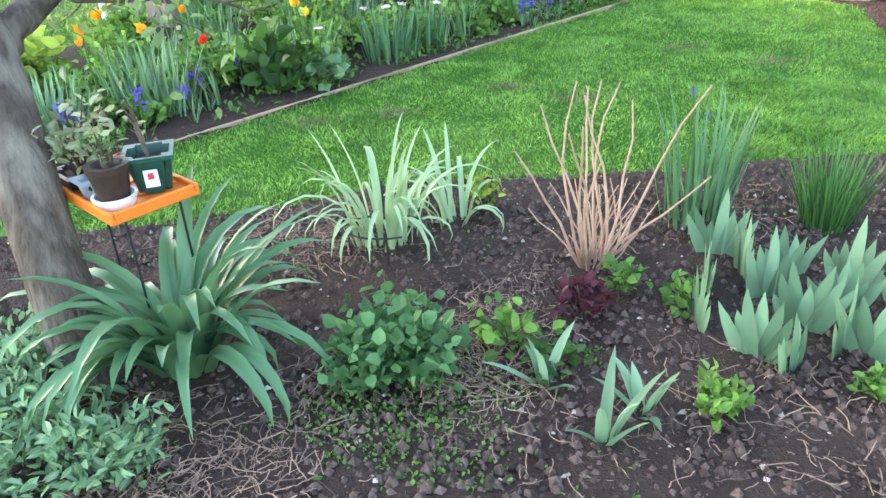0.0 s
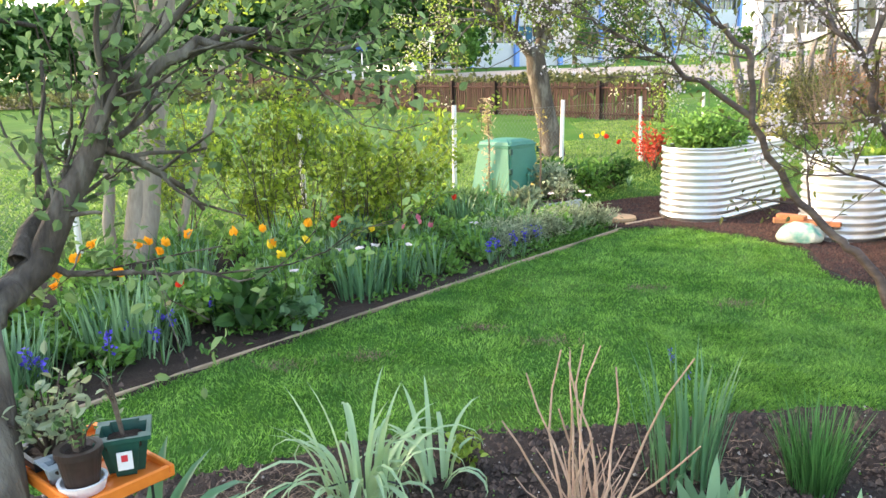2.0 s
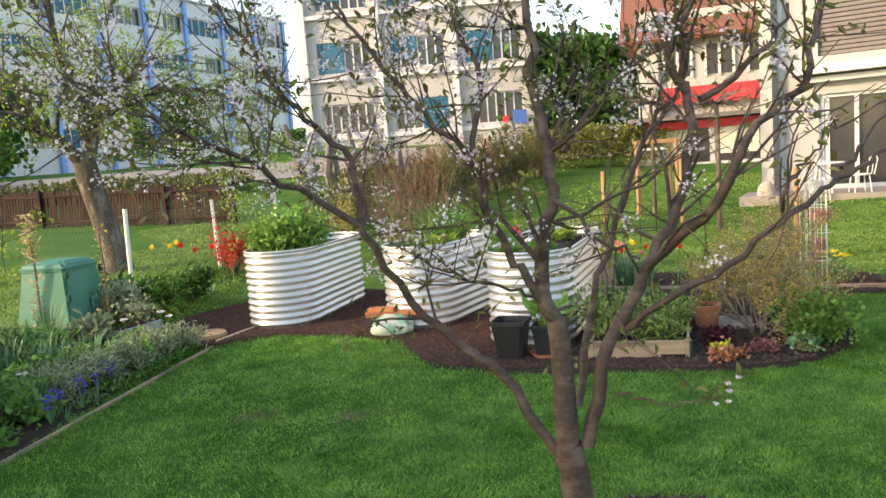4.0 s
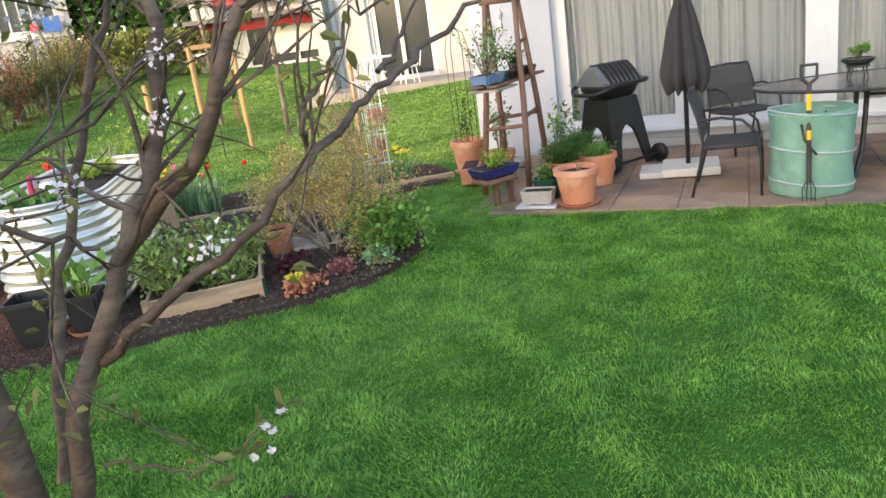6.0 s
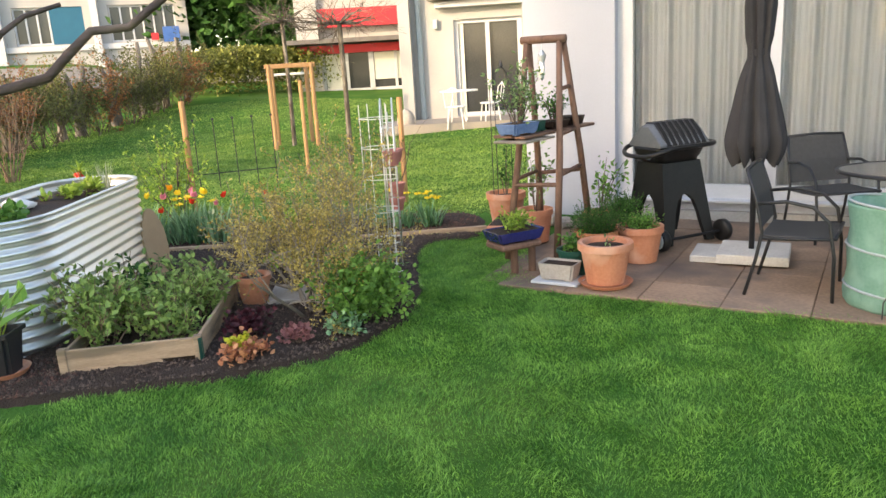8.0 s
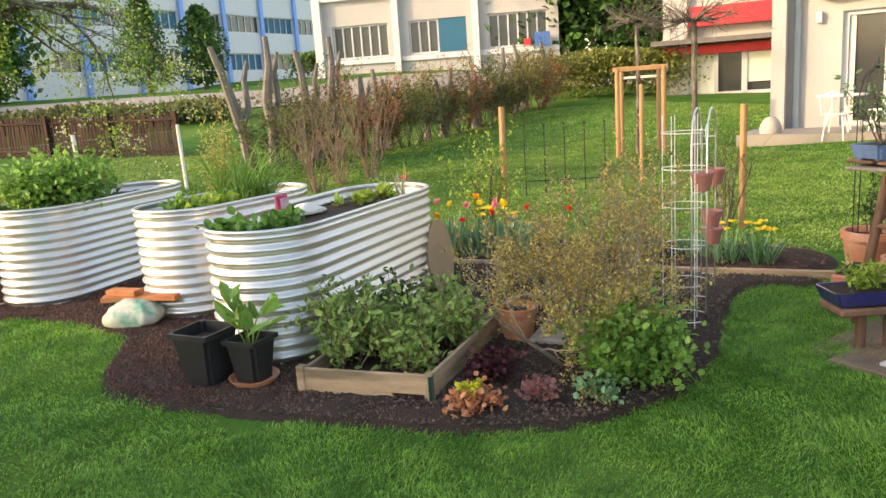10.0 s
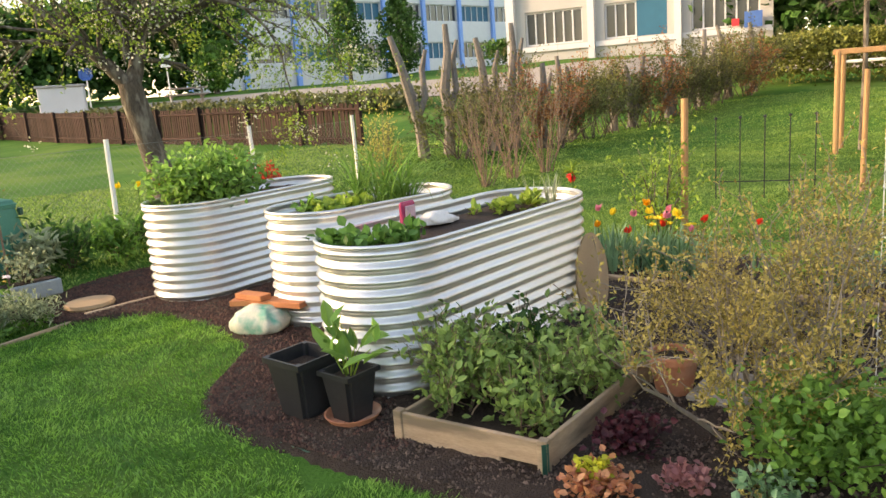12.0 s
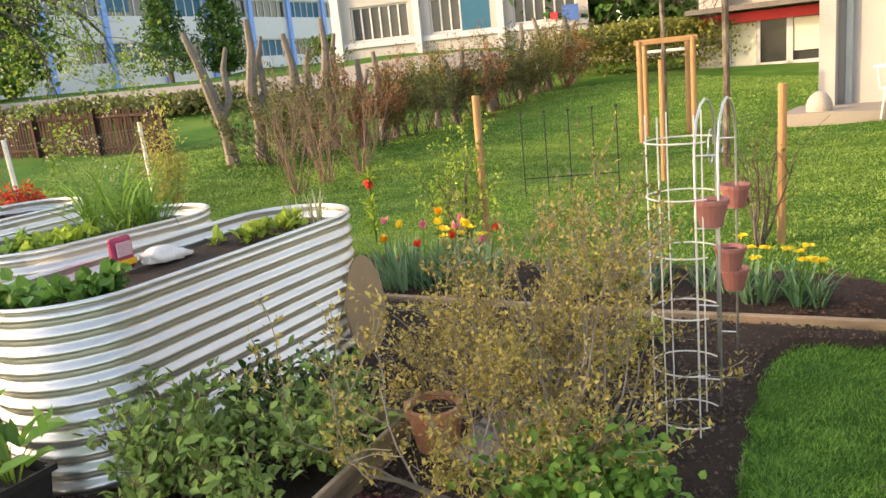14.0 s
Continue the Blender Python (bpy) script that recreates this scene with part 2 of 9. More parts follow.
M = dict(
    ground=mat("ground_turf", (0.029, 0.094, 0.013), (0.061, 0.158, 0.026), 0.9, 1.2, 45, 0.8, c3=(0.10, 0.175, 0.035), c3scale=0.5, dist=0.02, spec=0.08),
    grass=leafmat("grass_blades", (0.057, 0.198, 0.028), (0.245, 0.465, 0.082), 0.5, 0.38, 0.35, nscale=3.6, gain=2.2),
    # lawn grass further back, with the yellow of sunlight put into its colour
    grassfar=leafmat("meadow_grass", (0.115, 0.235, 0.05), (0.265, 0.39, 0.09), 0.5, 0.4, 0.25, nscale=1.6, gain=2.0),
    soil=mat("dark_soil", (0.024, 0.0135, 0.009), (0.060, 0.037, 0.025), 0.95, 7, 90, 1.0, c3=(0.040, 0.026, 0.018), c3scale=2.5, dist=0.02),
    gravel=mat("lava_gravel", (0.042, 0.019, 0.014), (0.125, 0.062, 0.046), 0.85, 60, 160, 0.8, island=0.55, dist=0.008),
    clod=mat("soil_crumb", (0.04, 0.027, 0.021), (0.13, 0.092, 0.074), 0.95, 40, 120, 0.6, island=0.55),
    straw=mat("dry_stem", (0.30, 0.205, 0.14), (0.16, 0.105, 0.075), 0.8, 20, 120, 0.2, island=0.4),
    zinc=mat("white_corrugated_steel", (0.74, 0.735, 0.72), (0.64, 0.635, 0.62), 0.34, 2.5, 30, 0.05, metal=0.8, c3=(0.70, 0.69, 0.66), c3scale=1.2, spec=0.6),
    wood=mat("weathered_board", (0.50, 0.36, 0.24), (0.35, 0.24, 0.155), 0.8, 6, 40, 0.5, stretch=(1, 1, 6), c3=(0.2, 0.15, 0.1), c3scale=2.0),
    greywood=mat("grey_old_wood", (0.33, 0.28, 0.23), (0.20, 0.165, 0.13), 0.85, 7, 50, 0.7, stretch=(1, 1, 0.25)),
    fence=mat("red_brown_picket", (0.045, 0.023, 0.020), (0.026, 0.014, 0.012), 0.85, 4, 40, 0.5, obj=0.4, spec=0.2),
    fenceisle=mat("red_brown_picket_far", (0.045, 0.023, 0.020), (0.026, 0.014, 0.012), 0.85, 4, 40, 0.5, island=0.4, spec=0.2),
    newwood=mat("orange_stake_wood", (0.44, 0.255, 0.125), (0.32, 0.175, 0.08), 0.75, 6, 50, 0.3, stretch=(1, 1, 0.2)),
    bark=mat("grey_bark", (0.125, 0.098, 0.076), (0.045, 0.035, 0.028), 0.9, 14, 55, 1.0, stretch=(1, 1, 0.35), c3=(0.21, 0.185, 0.15), c3scale=11, dist=0.02),
    cherrybark=mat("cherry_bark", (0.105, 0.070, 0.053), (0.045, 0.030, 0.025), 0.6, 10, 40, 0.8, stretch=(1, 1, 2.5), c3=(0.15, 0.108, 0.08), c3scale=9, dist=0.006),
    leaf=leafmat("apple_leaf", (0.09, 0.19, 0.06), (0.27, 0.39, 0.16), through_light=0.5, island=0.4),
    bushleaf=leafmat("currant_leaf", (0.12, 0.23, 0.025), (0.40, 0.48, 0.07), through_light=0.5, island=0.45),
    boxleaf=leafmat("soft_green_leaf", (0.12, 0.235, 0.05), (0.36, 0.48, 0.15), through_light=0.45, island=0.4),
    darkleaf=leafmat("deep_green_leaf", (0.025, 0.085, 0.02), (0.07, 0.17, 0.035)),
    midleaf=leafmat("mid_green_leaf", (0.065, 0.19, 0.035), (0.17, 0.33, 0.065)),
    limeleaf=leafmat("lime_leaf", (0.17, 0.32, 0.04), (0.36, 0.45, 0.08)),
    blueleaf=leafmat("blue_green_leaf", (0.12, 0.26, 0.12), (0.27, 0.43, 0.24), rough=0.42, through_light=0.3),
    strapleaf=leafmat("strap_leaf", (0.055, 0.165, 0.06), (0.16, 0.32, 0.17), rough=0.30, through_light=0.28),
    irisleaf=leafmat("iris_leaf", (0.13, 0.27, 0.14), (0.26, 0.42, 0.26), rough=0.42, through_light=0.3),
    greyleaf=leafmat("grey_green_leaf", (0.21, 0.27, 0.15), (0.44, 0.48, 0.31)),
    broomleaf=leafmat("olive_gold_leaf", (0.30, 0.23, 0.055), (0.56, 0.44, 0.14), island=0.5),
    bronzeleaf=leafmat("bronze_leaf", (0.11, 0.11, 0.035), (0.24, 0.245, 0.07)),
    purpleleaf=leafmat("dark_purple_leaf", (0.055, 0.012, 0.018), (0.11, 0.03, 0.04)),
    orangeleaf=leafmat("amber_leaf", (0.50, 0.20, 0.10), (0.55, 0.42, 0.08)),
    pinkleaf=leafmat("dusky_pink_leaf", (0.33, 0.12, 0.13), (0.45, 0.24, 0.22)),
    redleaf=leafmat("scarlet_leaf", (0.50, 0.03, 0.02), (0.65, 0.10, 0.05)),
    creamleaf=leafmat("cream_petal", (0.55, 0.53, 0.40), (0.70, 0.68, 0.56), through_light=0.3, island=0.15),
    white=leafmat("white_petal", (0.80, 0.76, 0.76), (0.85, 0.72, 0.78), through_light=0.3, island=0.1),
    yellow=leafmat("yellow_petal", (0.85, 0.60, 0.02), (0.9, 0.72, 0.08), through_light=0.3, island=0.1),
    orange=leafmat("orange_petal", (0.85, 0.32, 0.01), (0.9, 0.45, 0.03), through_light=0.3, island=0.1),
    red=leafmat("red_petal", (0.65, 0.02, 0.015), (0.75, 0.06, 0.03), through_light=0.3, island=0.15),
    blue=leafmat("blue_petal", (0.07, 0.05, 0.50), (0.16, 0.12, 0.70), through_light=0.3, island=0.2),
    pink=leafmat("pink_petal", (0.55, 0.10, 0.20), (0.70, 0.25, 0.33), through_light=0.3, island=0.15),
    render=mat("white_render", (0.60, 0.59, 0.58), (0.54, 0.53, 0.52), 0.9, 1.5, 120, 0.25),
    # white render of the house front; its bluish shade is put into the colour
    rendershaded=mat("shade_tinted_render", (0.40, 0.42, 0.47), (0.36, 0.375, 0.42), 0.9, 1.5, 120, 0.25),
    cream=mat("cream_render", (0.42, 0.412, 0.40), (0.36, 0.353, 0.34), 0.9, 1.0, 60, 0.1),
    schoolwall=mat("pale_school_wall", (0.46, 0.455, 0.45), (0.40, 0.395, 0.39), 0.8, 1.0, 60, 0.1),
    concrete=mat("grey_concrete", (0.42, 0.40, 0.37), (0.30, 0.29, 0.27), 0.9, 3, 60, 0.4),
    blueframe=mat("blue_frame", (0.16, 0.34, 0.75), (0.13, 0.29, 0.66), 0.5, 2, 50, 0.0),
    tealblind=mat("teal_blind", (0.012, 0.115, 0.195), (0.011, 0.095, 0.165), 0.6, 2, 40, 0.1),
    redpanel=mat("red_panel", (0.62, 0.04, 0.05), (0.55, 0.03, 0.045), 0.5, 3, 50, 0.05),
    rooftile=mat("brown_roof_tile", (0.23, 0.095, 0.058), (0.15, 0.06, 0.04), 0.85, 3, 30, 0.8),
    darkroof=mat("grey_roof", (0.16, 0.15, 0.14), (0.11, 0.10, 0.10), 0.8, 3, 30, 0.3),
    road=mat("pale_road", (0.30, 0.27, 0.24), (0.25, 0.225, 0.20), 0.95, 0.6, 30, 0.3, c3=(0.28, 0.25, 0.22), c3scale=0.2),
    paving=mat("sandstone_paver", (0.36, 0.235, 0.155), (0.22, 0.145, 0.10), 0.85, 3, 40, 0.5, obj=0.14, c3=(0.14, 0.105, 0.085), c3scale=1.6),
    slab=mat("pale_stone_slab", (0.52, 0.50, 0.47), (0.40, 0.38, 0.35), 0.85, 6, 60, 0.3),
    terracotta=mat("terracotta", (0.55, 0.23, 0.13), (0.45, 0.17, 0.09), 0.75, 5, 50, 0.15, c3=(0.58, 0.32, 0.22), c3scale=5),
    glaze=mat("blue_glaze", (0.03, 0.035, 0.16), (0.02, 0.02, 0.10), 0.2, 8, 40, 0.05, spec=0.6),
    paleglaze=mat("pale_blue_glaze", (0.16, 0.24, 0.42), (0.10, 0.17, 0.32), 0.25, 8, 40, 0.05, spec=0.6),
    blackplastic=mat("black_plastic", (0.018, 0.019, 0.021), (0.03, 0.03, 0.033), 0.45, 6, 60, 0.05),
    brownplastic=mat("dark_brown_plastic", (0.03, 0.018, 0.014), (0.05, 0.03, 0.024), 0.45, 6, 60, 0.05),
    greenplastic=mat("dark_green_plastic", (0.008, 0.06, 0.045), (0.015, 0.085, 0.06), 0.4, 6, 60, 0.05),
    bin=mat("green_bin_plastic", (0.04, 0.19, 0.13), (0.06, 0.25, 0.17), 0.55, 4, 60, 0.1),
    orangeplastic=mat("orange_plastic", (0.82, 0.22, 0.03), (0.72, 0.17, 0.02), 0.5, 5, 60, 0.05),
    greyplastic=mat("pale_grey_plastic", (0.35, 0.40, 0.42), (0.27, 0.32, 0.34), 0.5, 5, 60, 0.05),
    iron=mat("dark_metal", (0.022, 0.023, 0.026), (0.035, 0.036, 0.04), 0.45, 12, 80, 0.1, metal=0.3),
    mesh=mat("dark_textile_mesh", (0.055, 0.053, 0.052), (0.038, 0.037, 0.036), 0.7, 30, 400, 0.4),
    tabletop=mat("dark_table_glass", (0.03, 0.034, 0.045), (0.045, 0.05, 0.06), 0.22, 3, 60, 0.02, spec=0.7),
    silver=mat("zinc_wire", (0.72, 0.73, 0.74), (0.6, 0.61, 0.62), 0.35, 20, 80, 0.05, metal=0.7),
    whitepaint=mat("white_frame_paint", (0.55, 0.56, 0.58), (0.49, 0.50, 0.52), 0.45, 4, 60, 0.03),
    wire=mat("dull_fence_wire", (0.22, 0.23, 0.22), (0.16, 0.165, 0.16), 0.6, 20, 80, 0.0, metal=0.5),
    fabric=mat("charcoal_canvas", (0.040, 0.038, 0.041), (0.026, 0.025, 0.027), 0.9, 10, 300, 0.3),
    curtain=mat("grey_beige_curtain", (0.41, 0.39, 0.385), (0.30, 0.29, 0.29), 0.9, 3, 200, 0.2, stretch=(1, 1, 0.15)),
    mint=mat("mint_tarpaulin", (0.155, 0.305, 0.24), (0.105, 0.23, 0.18), 0.6, 4, 60, 0.35, c3=(0.185, 0.33, 0.27), c3scale=6),
    yellowpaint=mat("yellow_paint", (0.85, 0.48, 0.02), (0.75, 0.4, 0.02), 0.5, 8, 60, 0.05),
    grilllid=mat("grey_lid_enamel", (0.17, 0.18, 0.20), (0.13, 0.14, 0.155), 0.4, 8, 60, 0.03, metal=0.3),
    glass=glassmat("window_glass", (0.9, 0.95, 0.95)),
    # opaque pane: the dark of the unlit room behind is put into its colour
    unlitroom=mat("dark_room_pane", (0.030, 0.034, 0.036), (0.05, 0.052, 0.055), 0.12, 1.5, 40, 0.0, spec=0.5),
    paleblind=mat("pale_blind", (0.66, 0.66, 0.58), (0.58, 0.58, 0.50), 0.7, 2, 40, 0.1),
    brick=mat("orange_brick", (0.50, 0.20, 0.09), (0.40, 0.14, 0.06), 0.85, 8, 80, 0.4),
    sack=mat("cream_sack", (0.60, 0.60, 0.50), (0.42, 0.46, 0.38), 0.5, 8, 60, 0.3, c3=(0.05, 0.34, 0.24), c3scale=7),
    cork=mat("tan_board", (0.42, 0.29, 0.17), (0.36, 0.24, 0.14), 0.85, 10, 120, 0.2),
    magenta=mat("magenta_print", (0.42, 0.02, 0.07), (0.36, 0.05, 0.14), 0.4, 14, 60, 0.1),
    bluepaint=mat("blue_sign", (0.05, 0.14, 0.40), (0.04, 0.11, 0.33), 0.5, 5, 60, 0.0),
    shutter=mat("brown_grey_slat", (0.20, 0.175, 0.16), (0.15, 0.13, 0.12), 0.6, 4, 60, 0.1),
    bone=mat("white_paint", (0.8, 0.8, 0.78), (0.7, 0.7, 0.68), 0.6, 5, 60, 0.05),
    stone=mat("field_stone", (0.42, 0.38, 0.34), (0.30, 0.27, 0.24), 0.9, 9, 60, 0.5, island=0.3),
)

# ---- geometry helpers ----


def part(name, bm, material, parent=None, label="", smooth=False):
    """Links a bmesh as one mesh object under a thing or a part."""
    me = bpy.data.meshes.new(name)
    bm.normal_update()
    bm.to_mesh(me)
    bm.free()
    me.materials.append(M[material])
    if smooth:
        me.polygons.foreach_set("use_smooth", [True] * len(me.polygons))
    ob = new(name, me)
    if parent:
        ob.parent = parent
    if label:
        ob["label"] = label
    return ob


def raw(name, verts, faces, material, parent=None, label="", smooth=False):
    """The same from arrays; every face has the same number of corners."""
    verts, faces = np.asarray(verts, np.float32), np.asarray(faces, np.int32)
    me = bpy.data.meshes.new(name)
    n, k = faces.shape
    me.vertices.add(len(verts))
    me.vertices.foreach_set("co", verts.ravel())
    me.loops.add(n * k)
    me.loops.foreach_set("vertex_index", faces.ravel())
    me.polygons.add(n)
    me.polygons.foreach_set("loop_start", np.arange(0, n * k, k, dtype=np.int32))
    me.polygons.foreach_set("use_smooth", np.full(n, smooth))
    me.update(calc_edges=True)
    me.materials.append(M[material])
    ob = new(name, me)
    if parent:
        ob.parent = parent
    if label:
        ob["label"] = label
    return ob


def thing(name, x, y, z, rz, label, category, group="", kind=""):
    ob = new(name)
    ob.matrix_basis = pose(x, y, z, 0, 0, rz)
    ob.empty_display_size = 0.1
    return tagged(ob, label, category, group, kind)


def box(bm, c, s, rz=0.0, bevel=0.0, m=None):
    r = bmesh.ops.create_cube(bm, size=1, matrix=(m or Matrix()) @ pose(*c, 0, 0, rz) @ Matrix.Diagonal((*s, 1)))
    if bevel:
        es = list({e for v in r["verts"] for e in v.link_edges})
        bmesh.ops.bevel(bm, geom=es, offset=bevel, segments=1, affect="EDGES")
    return bm


def boxes(*items, bevel=0.0):
    bm = bmesh.new()
    for c, s, *rz in items:
        box(bm, c, s, rz[0] if rz else 0.0, bevel)
    return bm


def tube(bm, pts, radii, n=8, cap=True):
    """A tapered tube through points."""
    pts = [Vector(p) for p in pts]
    if not hasattr(radii, "__len__"):
        radii = [radii] * len(pts)
    rings, ref = [], None
    for i, p in enumerate(pts):
        d = (pts[min(i + 1, len(pts) - 1)] - pts[max(i - 1, 0)]).normalized()
        if ref is None:
            ref = d.orthogonal().normalized()
        ref = (ref - d * ref.dot(d)).normalized()
        o = d.cross(ref)
        rings.append([bm.verts.new(p + (ref * math.cos(2 * math.pi * j / n) + o * math.sin(2 * math.pi * j / n)) * radii[i]) for j in range(n)])
    for a, b in zip(rings, rings[1:]):
        for j in range(n):
            bm.faces.new((a[j], a[(j + 1) % n], b[(j + 1) % n], b[j]))
    if cap:
        bm.faces.new(rings[0][::-1])
        bm.faces.new(rings[-1])
    return bm


def rods(items, n=6):
    bm = bmesh.new()
    for pts, r in items:
        tube(bm, pts, r, n)
    return bm


def lathe(profile, n=24, bm=None, at=(0, 0, 0)):
    """Turns (radius, height) pairs round z; radius 0 closes the end."""
    bm = bm or bmesh.new()
    rings = []
    for r, z in profile:
        if r < 1e-5:
            rings.append([bm.verts.new((at[0], at[1], at[2] + z))])
        else:
            rings.append([bm.verts.new((at[0] + r * math.cos(2 * math.pi * j / n), at[1] + r * math.sin(2 * math.pi * j / n), at[2] + z)) for j in range(n)])
    for a, b in zip(rings, rings[1:]):
        for j in range(n):
            k = (j + 1) % n
            q = [a[j % len(a)], a[k % len(a)], b[k % len(b)], b[j % len(b)]]
            q = list(dict.fromkeys(q))
            if len(q) > 2:
                bm.faces.new(q)
    return bm


def prism(poly, z0, z1, bm=None):
    """A flat plate with the outline poly."""
    bm = bm or bmesh.new()
    a = [bm.verts.new((x, y, z0)) for x, y in poly]
    b = [bm.verts.new((x, y, z1)) for x, y in poly]
    n = len(poly)
    bm.faces.new(a[::-1])
    bm.faces.new(b)
    for i in range(n):
        bm.faces.new((a[i], a[(i + 1) % n], b[(i + 1) % n], b[i]))
    bmesh.ops.recalc_face_normals(bm, faces=bm.faces)
    return bm


def inside(poly, x, y):
    """Which of the points lie in the polygon."""
    r = np.zeros(np.shape(x), bool)
    for (x0, y0), (x1, y1) in zip(poly, poly[1:] + poly[:1]):
        c = (y0 > y) != (y1 > y)
        r ^= c & (x < (x1 - x0) * (y - y0) / (y1 - y0 + 1e-12) + x0)
    return r


def smooth_poly(poly, rounds=2):
    for _ in range(rounds):
        poly = [q for (x0, y0), (x1, y1) in zip(poly, poly[1:] + poly[:1]) for q in ((0.75 * x0 + 0.25 * x1, 0.75 * y0 + 0.25 * y1), (0.25 * x0 + 0.75 * x1, 0.25 * y0 + 0.75 * y1))]
    return poly


def ramp01(v, a, b):
    v = np.clip((np.asarray(v, float) - a) / (b - a), 0, 1)
    return v * v * (3 - 2 * v)


# ---- the lie of the land ----
EDGE_P, EDGE_U, EDGE_N = (-0.70, 4.98), (0.646, 0.763), (-0.763, 0.646)   # lawn edge towards the fence: a point, along, outwards


def edge_xy(along, out):
    return EDGE_P[0] + EDGE_U[0] * along + EDGE_N[0] * out, EDGE_P[1] + EDGE_U[1] * along + EDGE_N[1] * out


def h(x, y):
    """Height of the ground: level lawn, a bank towards the fence, then rising to the road."""
    x, y = np.asarray(x, float), np.asarray(y, float)
    s = (x - EDGE_P[0]) * EDGE_N[0] + (y - EDGE_P[1]) * EDGE_N[1]
    d = y + 0.3 * x
    r = 0.26 * ramp01(s, 0.4, 2.4) + 0.35 * ramp01(x, 11.5, 17) + np.clip((d - 15) * 0.04, 0, 0.5) + 1.7 * ramp01(d, 26, 44) + 1.2 * ramp01(d, 50, 90)
    return r + 2.5 * ramp01(np.hypot(x, y), 110, 400)


def hz(x, y):
    return float(h(x, y))


# ---- ground ----
SOIL_FRONT = [(-3.4, 2.3), (-2.6, 2.5), (-1.75, 2.58), (-1.09, 2.74), (-0.79, 2.86), (-0.39, 3.04), (0.0, 3.08), (0.47, 3.10), (0.81, 3.11), (1.25, 3.22), (1.84, 3.28),
              (2.34, 3.05), (2.72, 2.75), (2.45, 2.2), (1.95, 1.7), (1.55, 1.0), (1.25, 0.2), (1.1, -1.2), (-3.4, -1.2)]
GRAVEL = [(2.30, 7.95), (2.75, 7.47), (3.17, 6.65), (3.06, 6.31), (2.94, 5.89), (2.95, 5.61), (3.05, 5.38), (3.33, 5.07), (3.72, 4.62), (4.2, 5.1),
          (5.1, 6.4), (5.35, 7.6), (4.6, 8.6), (3.9, 10.1), (2.6, 10.0), (1.3, 8.9), (1.45, 7.75)]
SOIL_BOX = [(3.36, 5.06), (3.60, 4.74), (3.93, 4.41), (4.31, 4.05), (4.63, 3.85), (4.99, 3.75), (5.45, 3.8), (5.93, 4.05), (6.22, 4.32), (7.16, 5.05), (7.52, 4.64), (7.74, 4.62), (6.93, 5.62), (5.74, 7.16), (5.35, 7.6), (5.1, 6.4), (3.9, 5.5), (3.6, 5.35)]
BORDER = [edge_xy(-6.0, 0.03), edge_xy(3.9, 0.03), edge_xy(4.3, 1.9), edge_xy(-6.0, 1.9)]
BACKBED = [(7.80, 4.72), (6.96, 5.70), (5.76, 7.22), (5.0, 8.2), (5.9, 8.75), (6.6, 7.9), (7.7, 6.4), (8.55, 5.3)]
PATIO = [(6.38, 3.84), (6.70, 0.60), (7.0, -2.6), (9.75, -2.3), (9.1, 4.2)]
SOIL_FAR = [(4.25, 0.82), (4.55, 0.68), (4.9, 0.3), (5.0, -0.2), (4.6, -0.6), (4.1, -0.2), (4.05, 0.5)]
BARE = [SOIL_FRONT, GRAVEL, SOIL_BOX, BORDER, BACKBED, PATIO, SOIL_FAR]


def build_ground():
    near = np.concatenate([np.arange(-30, -6, 1.5), np.arange(-6, 22, 0.35), np.arange(22, 60, 1.5)])
    gx = np.concatenate([np.array([-900, -500, -300, -200, -140, -100, -70, -50, -40]), near, np.array([64, 70, 80, 100, 140, 200, 300, 500, 900])])
    X, Y = np.meshgrid(gx, gx, indexing="ij")
    Z = h(X, Y)
    n = len(gx)
    i = np.arange(n * n).reshape(n, n)
    f = np.stack([i[:-1, :-1], i[1:, :-1], i[1:, 1:], i[:-1, 1:]], -1).reshape(-1, 4)
    tagged(raw("ground", np.stack([X, Y, Z], -1).reshape(-1, 3), f, "ground", smooth=True), "green turf on a gently rising garden slope", "ground", kind="structure")


def patch(name, poly, material, lift, label, category, step=0.06, rough=0.012, mound=0.0):
    """A bare bed: a bumpy sheet over the ground that dips under it at the rim."""
    poly = smooth_poly(poly, 2)
    xs, ys = [p[0] for p in poly], [p[1] for p in poly]
    gx, gy = np.arange(min(xs) - step, max(xs) + step * 2, step), np.arange(min(ys) - step, max(ys) + step * 2, step)
    X, Y = np.meshgrid(gx, gy, indexing="ij")
    ins = inside(poly, X, Y)
    k = ins.astype(float)
    for _ in range(3):
        p = np.pad(k, 1, mode="edge")
        k = (p[:-2, 1:-1] + p[2:, 1:-1] + p[1:-1, :-2] + p[1:-1, 2:] + p[1:-1, 1:-1]) / 5
    r = np.array([[noise.noise((x * 7, y * 7, 0.3)) + 0.6 * noise.noise((x * 19, y * 19, 4.0)) for y in gy] for x in gx])
    Z = h(X, Y) - 0.03 + (lift + 0.03) * np.clip(k * 2, 0, 1) + rough * r * k + mound * k
    nx, ny = X.shape
    i = np.arange(nx * ny).reshape(nx, ny)
    f = np.stack([i[:-1, :-1], i[1:, :-1], i[1:, 1:], i[:-1, 1:]], -1).reshape(-1, 4)
    keep = (k > 0.02).reshape(-1)[f].all(1)
    return tagged(raw(name, np.stack([X, Y, Z], -1).reshape(-1, 3), f[keep], material, smooth=True), label, category, kind="structure")


build_ground()
patch("ground_front_bed", SOIL_FRONT, "soil", 0.035, "dark bare garden soil with crumbs and dry stems", "soil", 0.05, 0.02)
